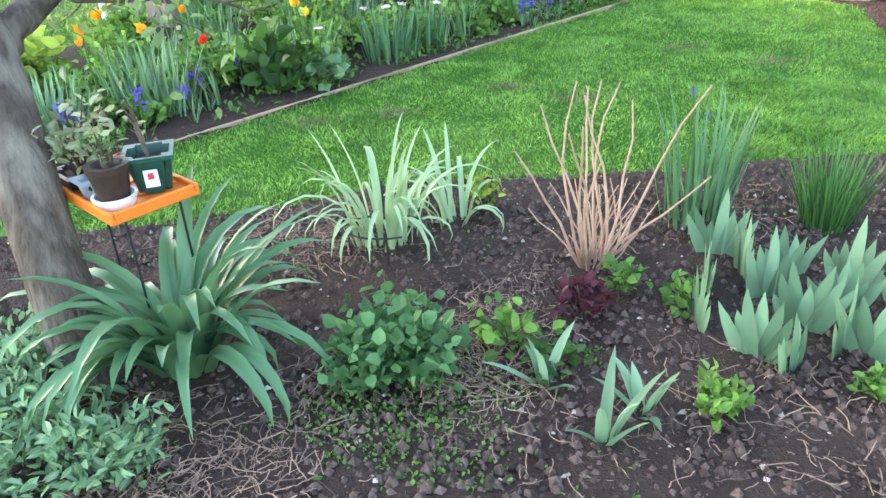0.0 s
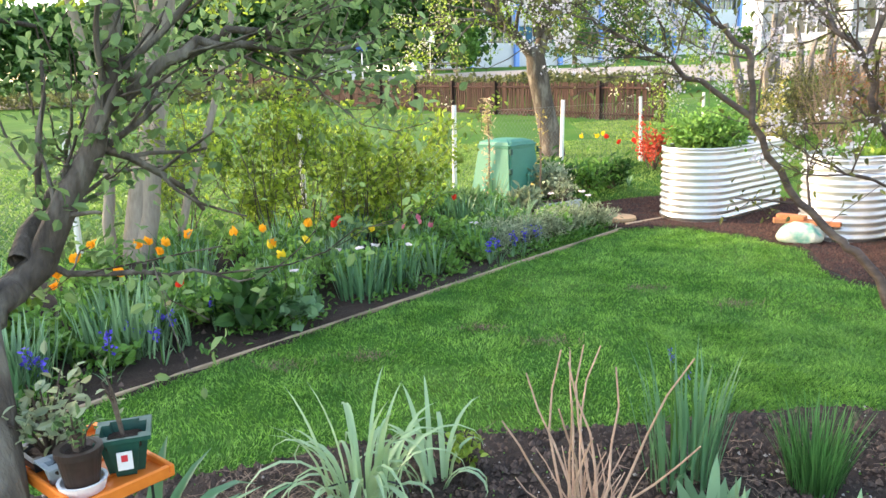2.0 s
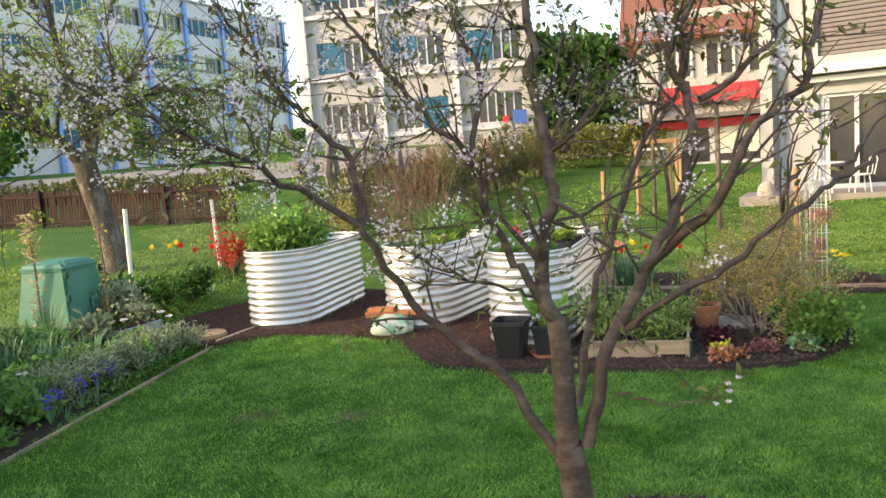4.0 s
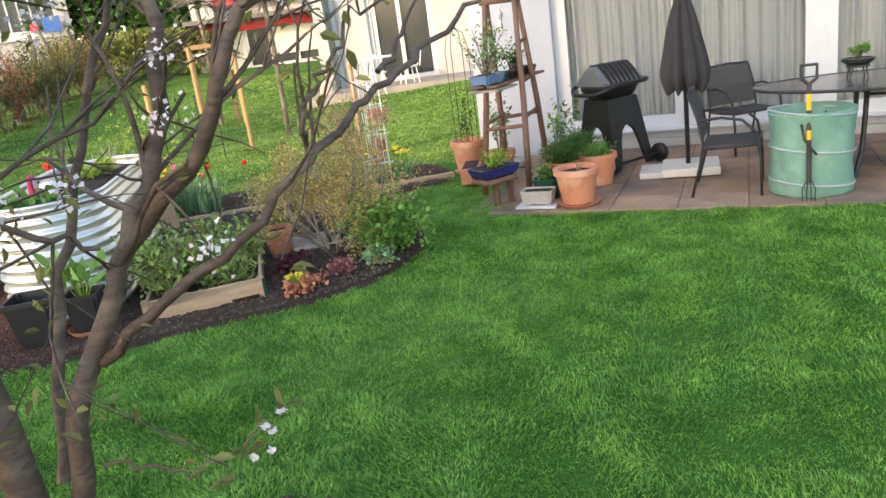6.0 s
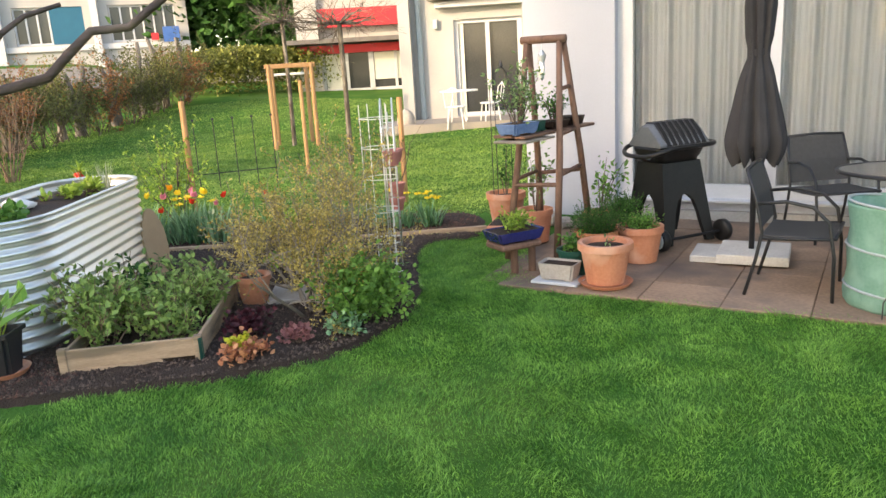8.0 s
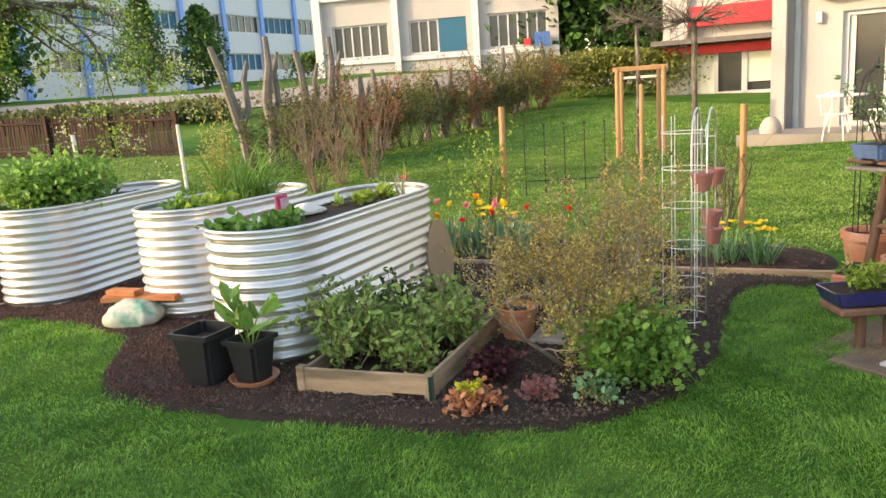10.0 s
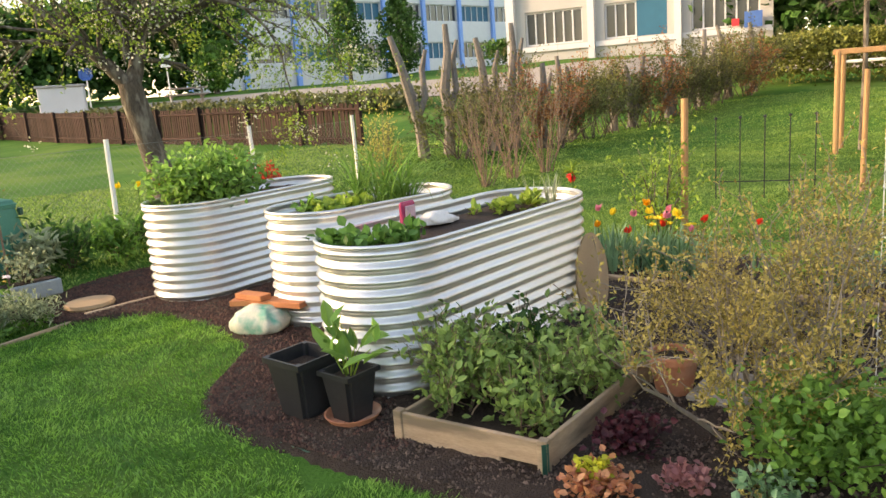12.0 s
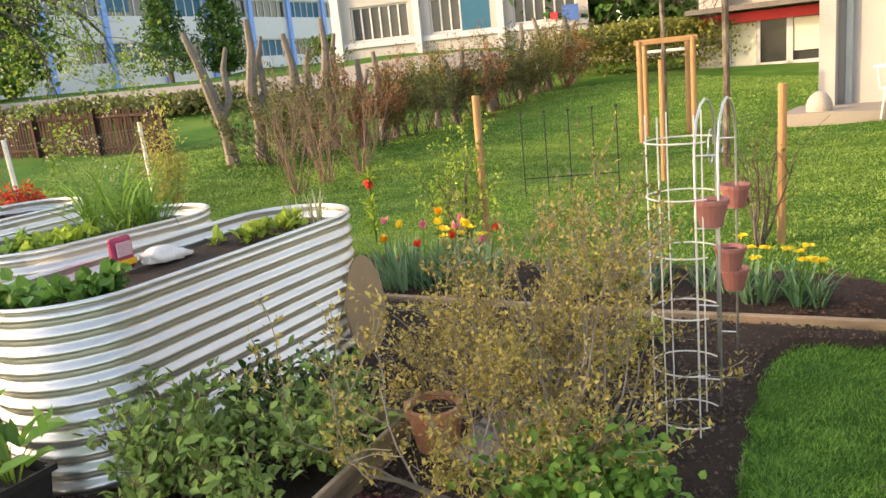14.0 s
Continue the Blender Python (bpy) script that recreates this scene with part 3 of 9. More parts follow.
patch("ground_gravel", GRAVEL, "soil", 0.03, "reddish brown lava gravel round the raised beds", "gravel", 0.06, 0.012)
patch("ground_box_bed", SOIL_BOX, "soil", 0.035, "dark soil with bark round the timber box", "soil", 0.05, 0.02)
patch("ground_border", BORDER, "soil", 0.035, "brown soil of a flower border along the lawn", "soil", 0.08, 0.02)
patch("ground_back_bed", BACKBED, "soil", 0.02, "brown mulched soil behind a wooden edging", "soil", 0.08, 0.02, 0.03)
patch("ground_far_bed", SOIL_FAR, "soil", 0.035, "small bare soil bed in the lawn", "soil", 0.06, 0.02)


def ribbon(name, pts, z0, z1, wd, material, label, category):
    """A low edging board along points."""
    bm = bmesh.new()
    for (x0, y0), (x1, y1) in zip(pts, pts[1:]):
        L = math.hypot(x1 - x0, y1 - y0)
        cx, cy = (x0 + x1) / 2, (y0 + y1) / 2
        box(bm, (cx, cy, hz(cx, cy) + (z0 + z1) / 2), (L - 0.006, wd, z1 - z0), math.degrees(math.atan2(y1 - y0, x1 - x0)), 0.004)
    return tagged(part(name, bm, material), label, category, kind="structure")


ribbon("trim_lawn_edge", [edge_xy(a, 0.0) for a in (-5.0, -3.1, -1.2, 0.8, 2.5, 4.0)], -0.03, 0.025, 0.025, "wood", "weathered wooden edging strip along the lawn", "edging")
ribbon("trim_border_end", [edge_xy(3.9, 0.02), edge_xy(4.5, -0.14)], -0.03, 0.045, 0.04, "wood", "pale wooden edging board beside gravel", "edging")
ribbon("trim_back_edge", [(7.80, 4.68), (6.95, 5.67), (5.75, 7.20), (4.9, 8.3)], -0.03, 0.06, 0.05, "wood", "weathered wooden edging beam before the back bed", "edging")
ribbon("trim_gravel_edge", smooth_poly(GRAVEL[1:9] + [(3.4, 5.1)], 2)[2:26], -0.03, 0.02, 0.006, "greenplastic", "thin green lawn edging strip along gravel", "edging")
ribbon("trim_lawn_strip", [(5.98, 4.05), (6.25, 4.30), (7.18, 5.05), (7.56, 4.60)], -0.03, 0.008, 0.008, "wood", "thin lawn edging strip", "edging")

# ---- own house: wall with a curtained window front, patio ----
WALL_P, WALL_D = (8.72, 4.75), (0.10, -0.995)   # a point of the wall's face, along it


def wall_xy(a, out):
    """a metres along the house wall, out metres in front of it."""
    return WALL_P[0] + WALL_D[0] * a - 0.995 * out, WALL_P[1] + WALL_D[1] * a - 0.10 * out


WALL_RZ = math.degrees(math.atan2(WALL_D[1], WALL_D[0]))


def wall_box(bm, a0, a1, o0, o1, z0, z1, bevel=0.0):
    x, y = wall_xy((a0 + a1) / 2, (o0 + o1) / 2)
    return box(bm, (x, y, (z0 + z1) / 2), (a1 - a0, abs(o1 - o0), z1 - z0), WALL_RZ, bevel)


def build_house():
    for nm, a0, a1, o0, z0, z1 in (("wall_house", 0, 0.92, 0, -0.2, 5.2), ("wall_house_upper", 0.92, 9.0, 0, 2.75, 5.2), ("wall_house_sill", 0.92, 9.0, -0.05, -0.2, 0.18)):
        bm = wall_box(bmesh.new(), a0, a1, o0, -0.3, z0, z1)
        tagged(part(nm, bm, "rendershaded"), "white rendered house wall, bluish shade put into its colour", "wall", kind="structure")
    bm = wall_box(bmesh.new(), 0.1, 9.0, -0.31, -0.6, -0.2, 5.2)
    wall_box(bm, 0.0, 0.1, -0.3, -6.0, -0.2, 5.2)
    wall_box(bm, 8.9, 9.0, -0.3, -6.0, -0.2, 5.2)
    wall_box(bm, 0.0, 9.0, -5.9, -6.0, -0.2, 5.2)
    wall_box(bm, 0.0, 9.0, 0.2, -6.2, 5.2, 5.3)
    tagged(part("wall_house_shell", bm, "render"), "plain rendered walls and flat roof of the house", "wall", kind="structure")
    bm = wall_box(bmesh.new(), 0.92, 9.0, 0.02, -0.05, -0.02, 0.10)
    tagged(part("baseboard_plinth", bm, "concrete"), "grey concrete plinth step under the window front", "plinth", kind="structure")
    win = tagged(new("window_1"), "wide white-framed window front with drawn curtains", "window", kind="structure")
    part("window_sill", wall_box(bmesh.new(), 0.92, 9.0, 0.03, -0.16, 0.18, 0.205, 0.004), "whitepaint", win, "white window sill")
    fr = bmesh.new()
    wall_box(fr, 0.92, 9.0, -0.1, -0.16, 0.205, 0.33)
    wall_box(fr, 0.92, 9.0, -0.1, -0.16, 2.66, 2.75)
    for a0, a1 in ((0.92, 1.06), (2.14, 2.34), (3.37, 3.65), (5.6, 5.8), (8.8, 9.0)):
        wall_box(fr, a0, a1, -0.1, -0.16, 0.33, 2.66)
    part("window_frame", fr, "whitepaint", win)
    for a0, a1 in ((1.06, 2.14), (2.34, 3.37), (3.65, 5.6), (5.8, 8.8)):
        p = part("pane", wall_box(bmesh.new(), a0, a1, -0.13, -0.136, 0.33, 2.66), "glass", win)
        p.visible_shadow = False
        # one hanging curtain in folds behind each pane
        n = int((a1 - a0) / 0.012)
        v, f = [], []
        for i in range(n + 1):
            a = a0 + (a1 - a0) * i / n
            o = -0.215 + 0.022 * math.sin(a * 47 + 2 * math.sin(a * 5)) + 0.014 * math.sin(a * 83 + 1.3)
            x, y = wall_xy(a, o)
            v += [(x, y, 0.3), (x, y, 2.7)]
            if i:
                k = 2 * i
                f.append((k - 2, k, k + 1, k - 1))
        c = raw("curtain", v, f, "curtain", smooth=True)
        tagged(c, "long grey-beige curtain hanging in soft folds", "curtain", "curtains in the window front")
    pat = tagged(new("floor_patio"), "patio of brownish sandstone paving slabs", "patio", kind="structure")
    part("bedding", prism(PATIO, -0.1, 0.012), "paving", pat, "sandy joints under the paving")
    me = None
    for i in range(12):
        for j in range(7):
            a, o = -0.62 + 0.5 * i + 1.72, 0.25 + 0.41 * j
            cx, cy = wall_xy(a, o)
            if not inside(PATIO, np.array(cx), np.array(cy)):
                continue
            if me is None:
                ob = part("paver", box(bmesh.new(), (0, 0, 0), (0.496, 0.406, 0.05), 0, 0.004), "paving", pat)
                me = ob.data
            else:
                ob = new("paver", me)
                ob.parent = pat
            ob.matrix_basis = pose(cx, cy, -0.004 + 0.003 * rng.random(), 0.3 * rng.normal(), 0.3 * rng.normal(), WALL_RZ)


build_house()

# ---- raised beds ----


def stadium(L, W, n=14):
    """Half outline points of a long round-ended bed, counter-clockwise, with outward directions."""
    r, out = W / 2, []
    for s in (1, -1):
        for i in range(n + 1):
            a = s * 0 + (-math.pi / 2 + math.pi * i / n) + (0 if s > 0 else math.pi)
            out.append((s * (L / 2 - r) + r * math.cos(a), r * math.sin(a), math.cos(a), math.sin(a)))
    return out


def raised_bed(x, y, rz, L, W, H, label, fill):
    t = thing("raised_bed", x, y, 0, rz, label, "raised bed", "corrugated raised beds")
    o = stadium(L, W)
    n, v, f = len(o), [], []
    m = 104
    for k in range(m + 1):
        z = H * k / m
        d = 0.0125 * math.cos(2 * math.pi * z / (H / 11.5))
        for px, py, nx, ny in o:
            v.append((px + nx * d, py + ny * d, z))
    for k in range(m):
        for i in range(n):
            j = (i + 1) % n
            f.append((k * n + i, k * n + j, k * n + n + j, k * n + n + i))
    wall = raw("corrugated_wall", v, f, "zinc", t, smooth=True)
    sol = wall.modifiers.new("thick", "SOLIDIFY")
    sol.thickness, sol.offset = 0.004, -1
    rim = bmesh.new()
    ring = [Vector((px, py, H)) for px, py, nx, ny in o]
    tube(rim, ring + ring[:2], 0.012, 8, False)
    part("rim", rim, "zinc", t, "smooth rolled rim", True)
    ins = [(px - nx * 0.03, py - ny * 0.03) for px, py, nx, ny in o]
    bm = bmesh.new()
    top = [bm.verts.new((px, py, fill + 0.01 * rng.normal())) for px, py in ins]
    mid = [bm.verts.new((px * 0.6, py * 0.55, fill + 0.03 + 0.015 * rng.normal())) for px, py in ins]
    for i in range(n):
        bm.faces.new((top[i], top[(i + 1) % n], mid[(i + 1) % n], mid[i]))
    bm.faces.new(mid)
    part("soil", bm, "soil", t, "dark crumbly soil fill", True)
    return t


BEDS = [
    (3.10, 8.74, 42, 1.92, 0.77, 0.82, 0.74, "tall white corrugated steel raised bed with a bushy parsley plant"),
    (4.02, 7.33, 30, 1.52, 0.75, 0.82, 0.73, "tall white corrugated steel raised bed with leeks and lettuce"),
    (4.50, 6.14, 38, 2.10, 0.75, 0.82, 0.72, "tall white corrugated steel raised bed with lettuces and strawberries"),
]
for bx, by, brz, L, W, H, fill, lab in BEDS:
    raised_bed(bx, by, brz, L, W, H, lab, fill)

# ---- timber box ----
BOX_C, BOX_L, BOX_FAR = (4.36, 4.39), (3.86, 4.90), (5.17, 5.09)


def board_between(bm, p, q, z0, z1, th):
    L = math.hypot(q[0] - p[0], q[1] - p[1])
    return box(bm, ((p[0] + q[0]) / 2, (p[1] + q[1]) / 2, (z0 + z1) / 2), (L, th, z1 - z0), math.degrees(math.atan2(q[1] - p[1], q[0] - p[0])), 0.004)


def build_box():
    t = tagged(new("timber_planter_box"), "low weathered timber planter frame with a notched front board", "planter box")
    d = (BOX_L[0] + BOX_FAR[0] - BOX_C[0], BOX_L[1] + BOX_FAR[1] - BOX_C[1])
    m = (BOX_C[0] * 0.72 + BOX_L[0] * 0.28, BOX_C[1] * 0.72 + BOX_L[1] * 0.28)
    e = (BOX_C[0] * 0.9 + BOX_L[0] * 0.1, BOX_C[1] * 0.9 + BOX_L[1] * 0.1)
    bm = board_between(bmesh.new(), BOX_L, BOX_C, 0.055, 0.16, 0.022)
    board_between(bm, BOX_L, m, 0.004, 0.055, 0.022)
    part("front_board", bm, "wood", t, "pale board with a notch in its lower edge")
    part("side_board", board_between(bmesh.new(), BOX_C, BOX_FAR, 0.004, 0.16, 0.022), "wood", t)
    part("back_board", board_between(bmesh.new(), BOX_FAR, d, 0.004, 0.15, 0.022), "wood", t)
    part("end_board", board_between(bmesh.new(), d, BOX_L, 0.004, 0.15, 0.022), "wood", t)
    for cx, cy in (BOX_L, BOX_C, BOX_FAR, d):
        part("corner_post", boxes(((cx, cy, 0.075), (0.045, 0.045, 0.19), 45), bevel=0.004), "wood", t)
    part("corner_strap", boxes(((BOX_C[0] - 0.004, BOX_C[1] - 0.027, 0.09), (0.03, 0.006, 0.14), 10)), "greenplastic", t, "greenish metal corner strap")
    bm = prism([BOX_L, BOX_C, BOX_FAR, d], 0.0, 0.07)
    part("soil", bm, "soil", t, "dark soil in the frame")


build_box()


# ---- fences ----
def build_picket():
    """Red-brown picket fence below the road, made of bays with rails, posts and pickets."""
    p0, u = (5.2, 19.3), (-0.66, 0.75)
    t = tagged(new("picket_fence"), "red-brown weathered wooden picket fence", "fence")
    v0 = None
    bays = 14
    rest_v, rest_f = [], []
    for b in range(bays):
        for k in range(20):
            a = b * 2.0 + k * 0.1
            x, y = p0[0] + u[0] * a, p0[1] + u[1] * a
            z = hz(x, y)
            if b < 6:
                if v0 is None:
                    ob = part("picket", boxes(((0, 0, 0.5), (0.072, 0.02, 0.96))), "fence", t)
                    v0 = ob.data
                else:
                    ob = new("picket", v0)
                    ob.parent = t
                ob.matrix_basis = pose(x, y, z + 0.02 * rng.normal(), 0, 1.2 * rng.normal(), math.degrees(math.atan2(u[1], u[0])))
            else:
                i = len(rest_v)
                w = (u[0] * 0.036, u[1] * 0.036)
                rest_v += [(x - w[0], y - w[1], z), (x + w[0], y + w[1], z), (x + w[0], y + w[1], z + 1.0), (x - w[0], y - w[1], z + 1.0)]
                rest_f.append((i, i + 1, i + 2, i + 3))
        a0, a1 = b * 2.0 - 0.05, b * 2.0 + 1.95
        q0, q1 = (p0[0] + u[0] * a0 + 0.02, p0[1] + u[1] * a0 - 0.04), (p0[0] + u[0] * a1 + 0.02, p0[1] + u[1] * a1 - 0.04)
        for zz in (0.16, 0.84):
            part("rail", rods([([(q0[0], q0[1], hz(*q0) + zz), (q1[0], q1[1], hz(*q1) + zz)], 0.032)]), "fence", t)
        part("post", boxes(((q0[0], q0[1] - 0.05, hz(*q0) + 0.5), (0.09, 0.09, 1.06), 40)), "fence", t)
    s = raw("far_picket_run", rest_v, rest_f, "fenceisle", t)
    s["kind"] = "stuff"
    sm = s.modifiers.new("thick", "SOLIDIFY")
    sm.thickness = 0.02


build_picket()


def build_chainlink():
    t = tagged(new("chain_link_fence"), "low chain-link fence on pale thin posts", "fence")
    posts = [(-4.72, 4.35), (-3.16, 5.99), (-1.60, 7.63), (-0.04, 9.27), (1.52, 10.91), (3.08, 12.55), (4.64, 14.2)]
    for x, y in posts:
        z = hz(x, y)
        lean = rng.normal() * 0.02
        part("post", rods([([(x, y, z - 0.05), (x + lean, y, z + 1.06)], 0.028)], 8), "bone", t, "white-painted post")
    for (x0, y0), (x1, y1) in zip(posts, posts[1:]):
        z0, z1 = hz(x0, y0), hz(x1, y1)
        L = math.hypot(x1 - x0, y1 - y0)
        items = []
        n = int(L / 0.075)
        for i in range(n):
            for s in (1, -1):
                a, b = (i / n, (i + 12) / n) if s > 0 else ((i + 12) / n, i / n)
                za, zb = 0.06, 0.96
                if max(a, b) > 1:
                    k = (1 - min(a, b)) / (12 / n)
                    if s > 0:
                        b, zb = 1, za + (zb - za) * k
                    else:
                        a, za = 1, zb - (zb - za) * k
                pa = (x0 + (x1 - x0) * a, y0 + (y1 - y0) * a, z0 + (z1 - z0) * a + za)
                pb = (x0 + (x1 - x0) * b, y0 + (y1 - y0) * b, z0 + (z1 - z0) * b + zb)
                items.append(([pa, pb], 0.0012))
        part("wire_mesh", rods(items, 3), "wire", t)["kind"] = "stuff"
        part("top_wire", rods([([(x0, y0, z0 + 0.97), (x1, y1, z1 + 0.97)], 0.003)], 4), "wire", t)


build_chainlink()

# ---- plant helpers ----


def rand_dirs(n, up=0.0, r=None):
    r = r or rng
    d = r.normal(size=(n, 3))
    d[:, 2] += up
    return d / np.linalg.norm(d, axis=1, keepdims=True)


def leaf_mesh(P, D, size, aspect=0.5, fold=0.12, r=None):
    """Ovate leaves folded along the midrib, at P growing along D; returns vertices and three-corner faces."""
    r = r or rng
    P, D = np.asarray(P, float), np.asarray(D, float)
    n = len(P)
    s = (np.asarray(size) * np.ones(n) * r.uniform(0.7, 1.25, n))[:, None]
    side = np.cross(D, rand_dirs(n, 1.5, r))
    side /= np.linalg.norm(side, axis=1, keepdims=True) + 1e-9
    nor = np.cross(side, D)
    w, e = side * s * aspect * 0.5, nor * s * fold
    m1, m2 = P + D * s * 0.32, P + D * s * 0.70 - e * 0.25
    v = np.stack([P, m1 + w * 0.92 + e, m1, m1 - w * 0.92 + e, m2 + w * 0.74 + e * 0.8, m2, m2 - w * 0.74 + e * 0.8, P + D * s - e * 0.7], 1)
    i = np.arange(n)[:, None] * 8
    q = ((0, 1, 2), (0, 2, 3), (1, 4, 5), (1, 5, 2), (2, 5, 6), (2, 6, 3), (4, 7, 5), (5, 7, 6))
    return v.reshape(-1, 3), np.concatenate([i + list(t) for t in q], 0)


def quad_leaves(P, D, size, aspect=0.5, r=None):
    """Cheap kite-shaped leaves of two triangles."""
    r = r or rng
    P, D = np.asarray(P, float), np.asarray(D, float)
    n = len(P)
    s = (np.asarray(size) * np.ones(n) * r.uniform(0.65, 1.3, n))[:, None]
    side = np.cross(D, rand_dirs(n, 1.2, r))
    side /= np.linalg.norm(side, axis=1, keepdims=True) + 1e-9
    w = s * aspect * 0.5
    k = np.cross(side, D) * s * 0.1
    v = np.stack([P, P + D * s * 0.5 + side * w + k, P + D * s, P + D * s * 0.5 - side * w + k], 1)
    i = np.arange(n)[:, None] * 4
    return v.reshape(-1, 3), np.concatenate([i + [0, 1, 2], i + [0, 2, 3]], 0)


def blades(P, heading, length, width, lean, droop, seg=6, r=None, fold=0.25):
    """Long strap leaves: start points, headings in radians, lengths, widths, lean from upright and downward curl."""
    r = r or rng
    P = np.asarray(P, float)
    n = len(P)
    one = np.ones(n)
    heading, length, width, lean, droop = [np.asarray(q) * one for q in (heading, length, width, lean, droop)]
    c, s = np.cos(heading), np.sin(heading)
    pos, V = P.copy(), []
    for k in range(seg + 1):
        t = k / seg
        a = lean + droop * t ** 1.6
        wd = width * (np.sin(np.pi * min(1, 0.28 + 0.72 * t)) ** 0.7 if k < seg else 0.02)
        off = np.stack([-s * wd / 2, c * wd / 2, 0 * one], 1)
        nz = np.stack([-c * np.cos(a), -s * np.cos(a), np.sin(a)], 1) * (wd * fold)[:, None]
        V += [pos + off + nz, pos, pos - off + nz]
        step = (length / seg)[:, None]
        pos = pos + np.stack([c * np.sin(a), s * np.sin(a), np.cos(a)], 1) * step
    V = np.stack(V, 1)
    m = 3 * (seg + 1)
    i = np.arange(n)[:, None] * m
    f = []
    for k in range(seg):
        b = 3 * k
        f += [i + [b, b + 1, b + 4, b + 3], i + [b + 1, b + 2, b + 5, b + 4]]
    return V.reshape(-1, 3), np.concatenate(f, 0)


def join(parts):
    v, f, k = [], [], 0
    for a, b in parts:
        v.append(a)
        f.append(b + k)
        k += len(a)
    return np.concatenate(v), np.concatenate(f)


def wander(p, d, L, n, bend, r, up=0.0):
    """Points of a branch that wanders as it grows."""
    p, d = np.array(p, float), np.array(d, float)
    pts = [p]
    for _ in range(n):
        d = d + r.normal(size=3) * bend + np.array([0, 0, up])
        d /= np.linalg.norm(d)
        p = p + d * (L / n)
        pts.append(p)
    return pts, d


def grow(bm, p, d, L, r0, depth, tips, r, spread=0.75, kids=(2, 4), taper=0.55, bend=0.16, up=0.04, nseg=5, minr=0.002, shrink=(0.55, 0.8)):
    """Recursive branching; tips collects points along the thin twigs for leaves."""
    pts, dd = wander(p, d, L, nseg, bend, r, up)
    rad = np.linspace(r0, max(r0 * taper, minr), len(pts))
    tube(bm, pts, list(rad), 8 if r0 > 0.03 else (5 if r0 > 0.008 else 3), False)
    if depth <= 1:
        tips += [(q, dd) for q in pts[1:]]
    if depth == 0:
        return
    for _ in range(r.integers(*kids) + 1):
        k = r.integers(max(1, len(pts) // 3), len(pts))
        nd = np.array(dd) + r.normal(size=3) * spread
        nd /= np.linalg.norm(nd)
        grow(bm, pts[k], nd, L * r.uniform(*shrink), rad[k] * 0.62, depth - 1, tips, r, spread, kids, taper, bend, up, nseg, minr, shrink)


def limb(bm, pts, r0, r1, tips, r, twigs=6, L=0.4, depth=1, sub=3, spread=0.7, up=0.06, keep=None):
    """A given limb through points, smoothed, with random twigs."""
    P = np.array(pts, float)
    t = np.linspace(0, len(P) - 1, (len(P) - 1) * sub + 1)
    Q = np.stack([np.interp(t, range(len(P)), P[:, k]) for k in range(3)], 1)
    Q[1:-1] = (Q[:-2] + 2 * Q[1:-1] + Q[2:]) / 4 + r.normal(size=Q[1:-1].shape) * 0.008
    rad = np.linspace(r0, r1, len(Q))
    tube(bm, Q, list(rad), 9, False)
    for _ in range(twigs):
        k = r.integers(len(Q) // 4, len(Q))
        d = Q[min(k + 1, len(Q) - 1)] - Q[k - 1]
        d = d / (np.linalg.norm(d) + 1e-9) + r.normal(size=3) * spread + np.array([0, 0, 0.2])
        if keep and not keep(Q[k] + d / np.linalg.norm(d) * L):
            continue
        grow(bm, Q[k], d / np.linalg.norm(d), L * r.uniform(0.6, 1.3), max(rad[k] * 0.45, 0.004), depth, tips, r, 0.7, (1, 3), 0.5, 0.14, up, 4, 0.0015)


def clear_of_path(P, gap=0.55):
    """Keeps foliage out of the strip that is walked."""
    ex = np.interp(P[:, 0], [-0.15, 0.1, 0.16, 1.0, 1.5, 2.7, 3.5, 4.3], [0.1, 0.5, 0.68, 1.14, 1.08, 1.0, 1.76, 2.3])
    return (np.abs(P[:, 1] - ex) > gap) | (P[:, 0] < -0.7) | (P[:, 0] > 4.9)


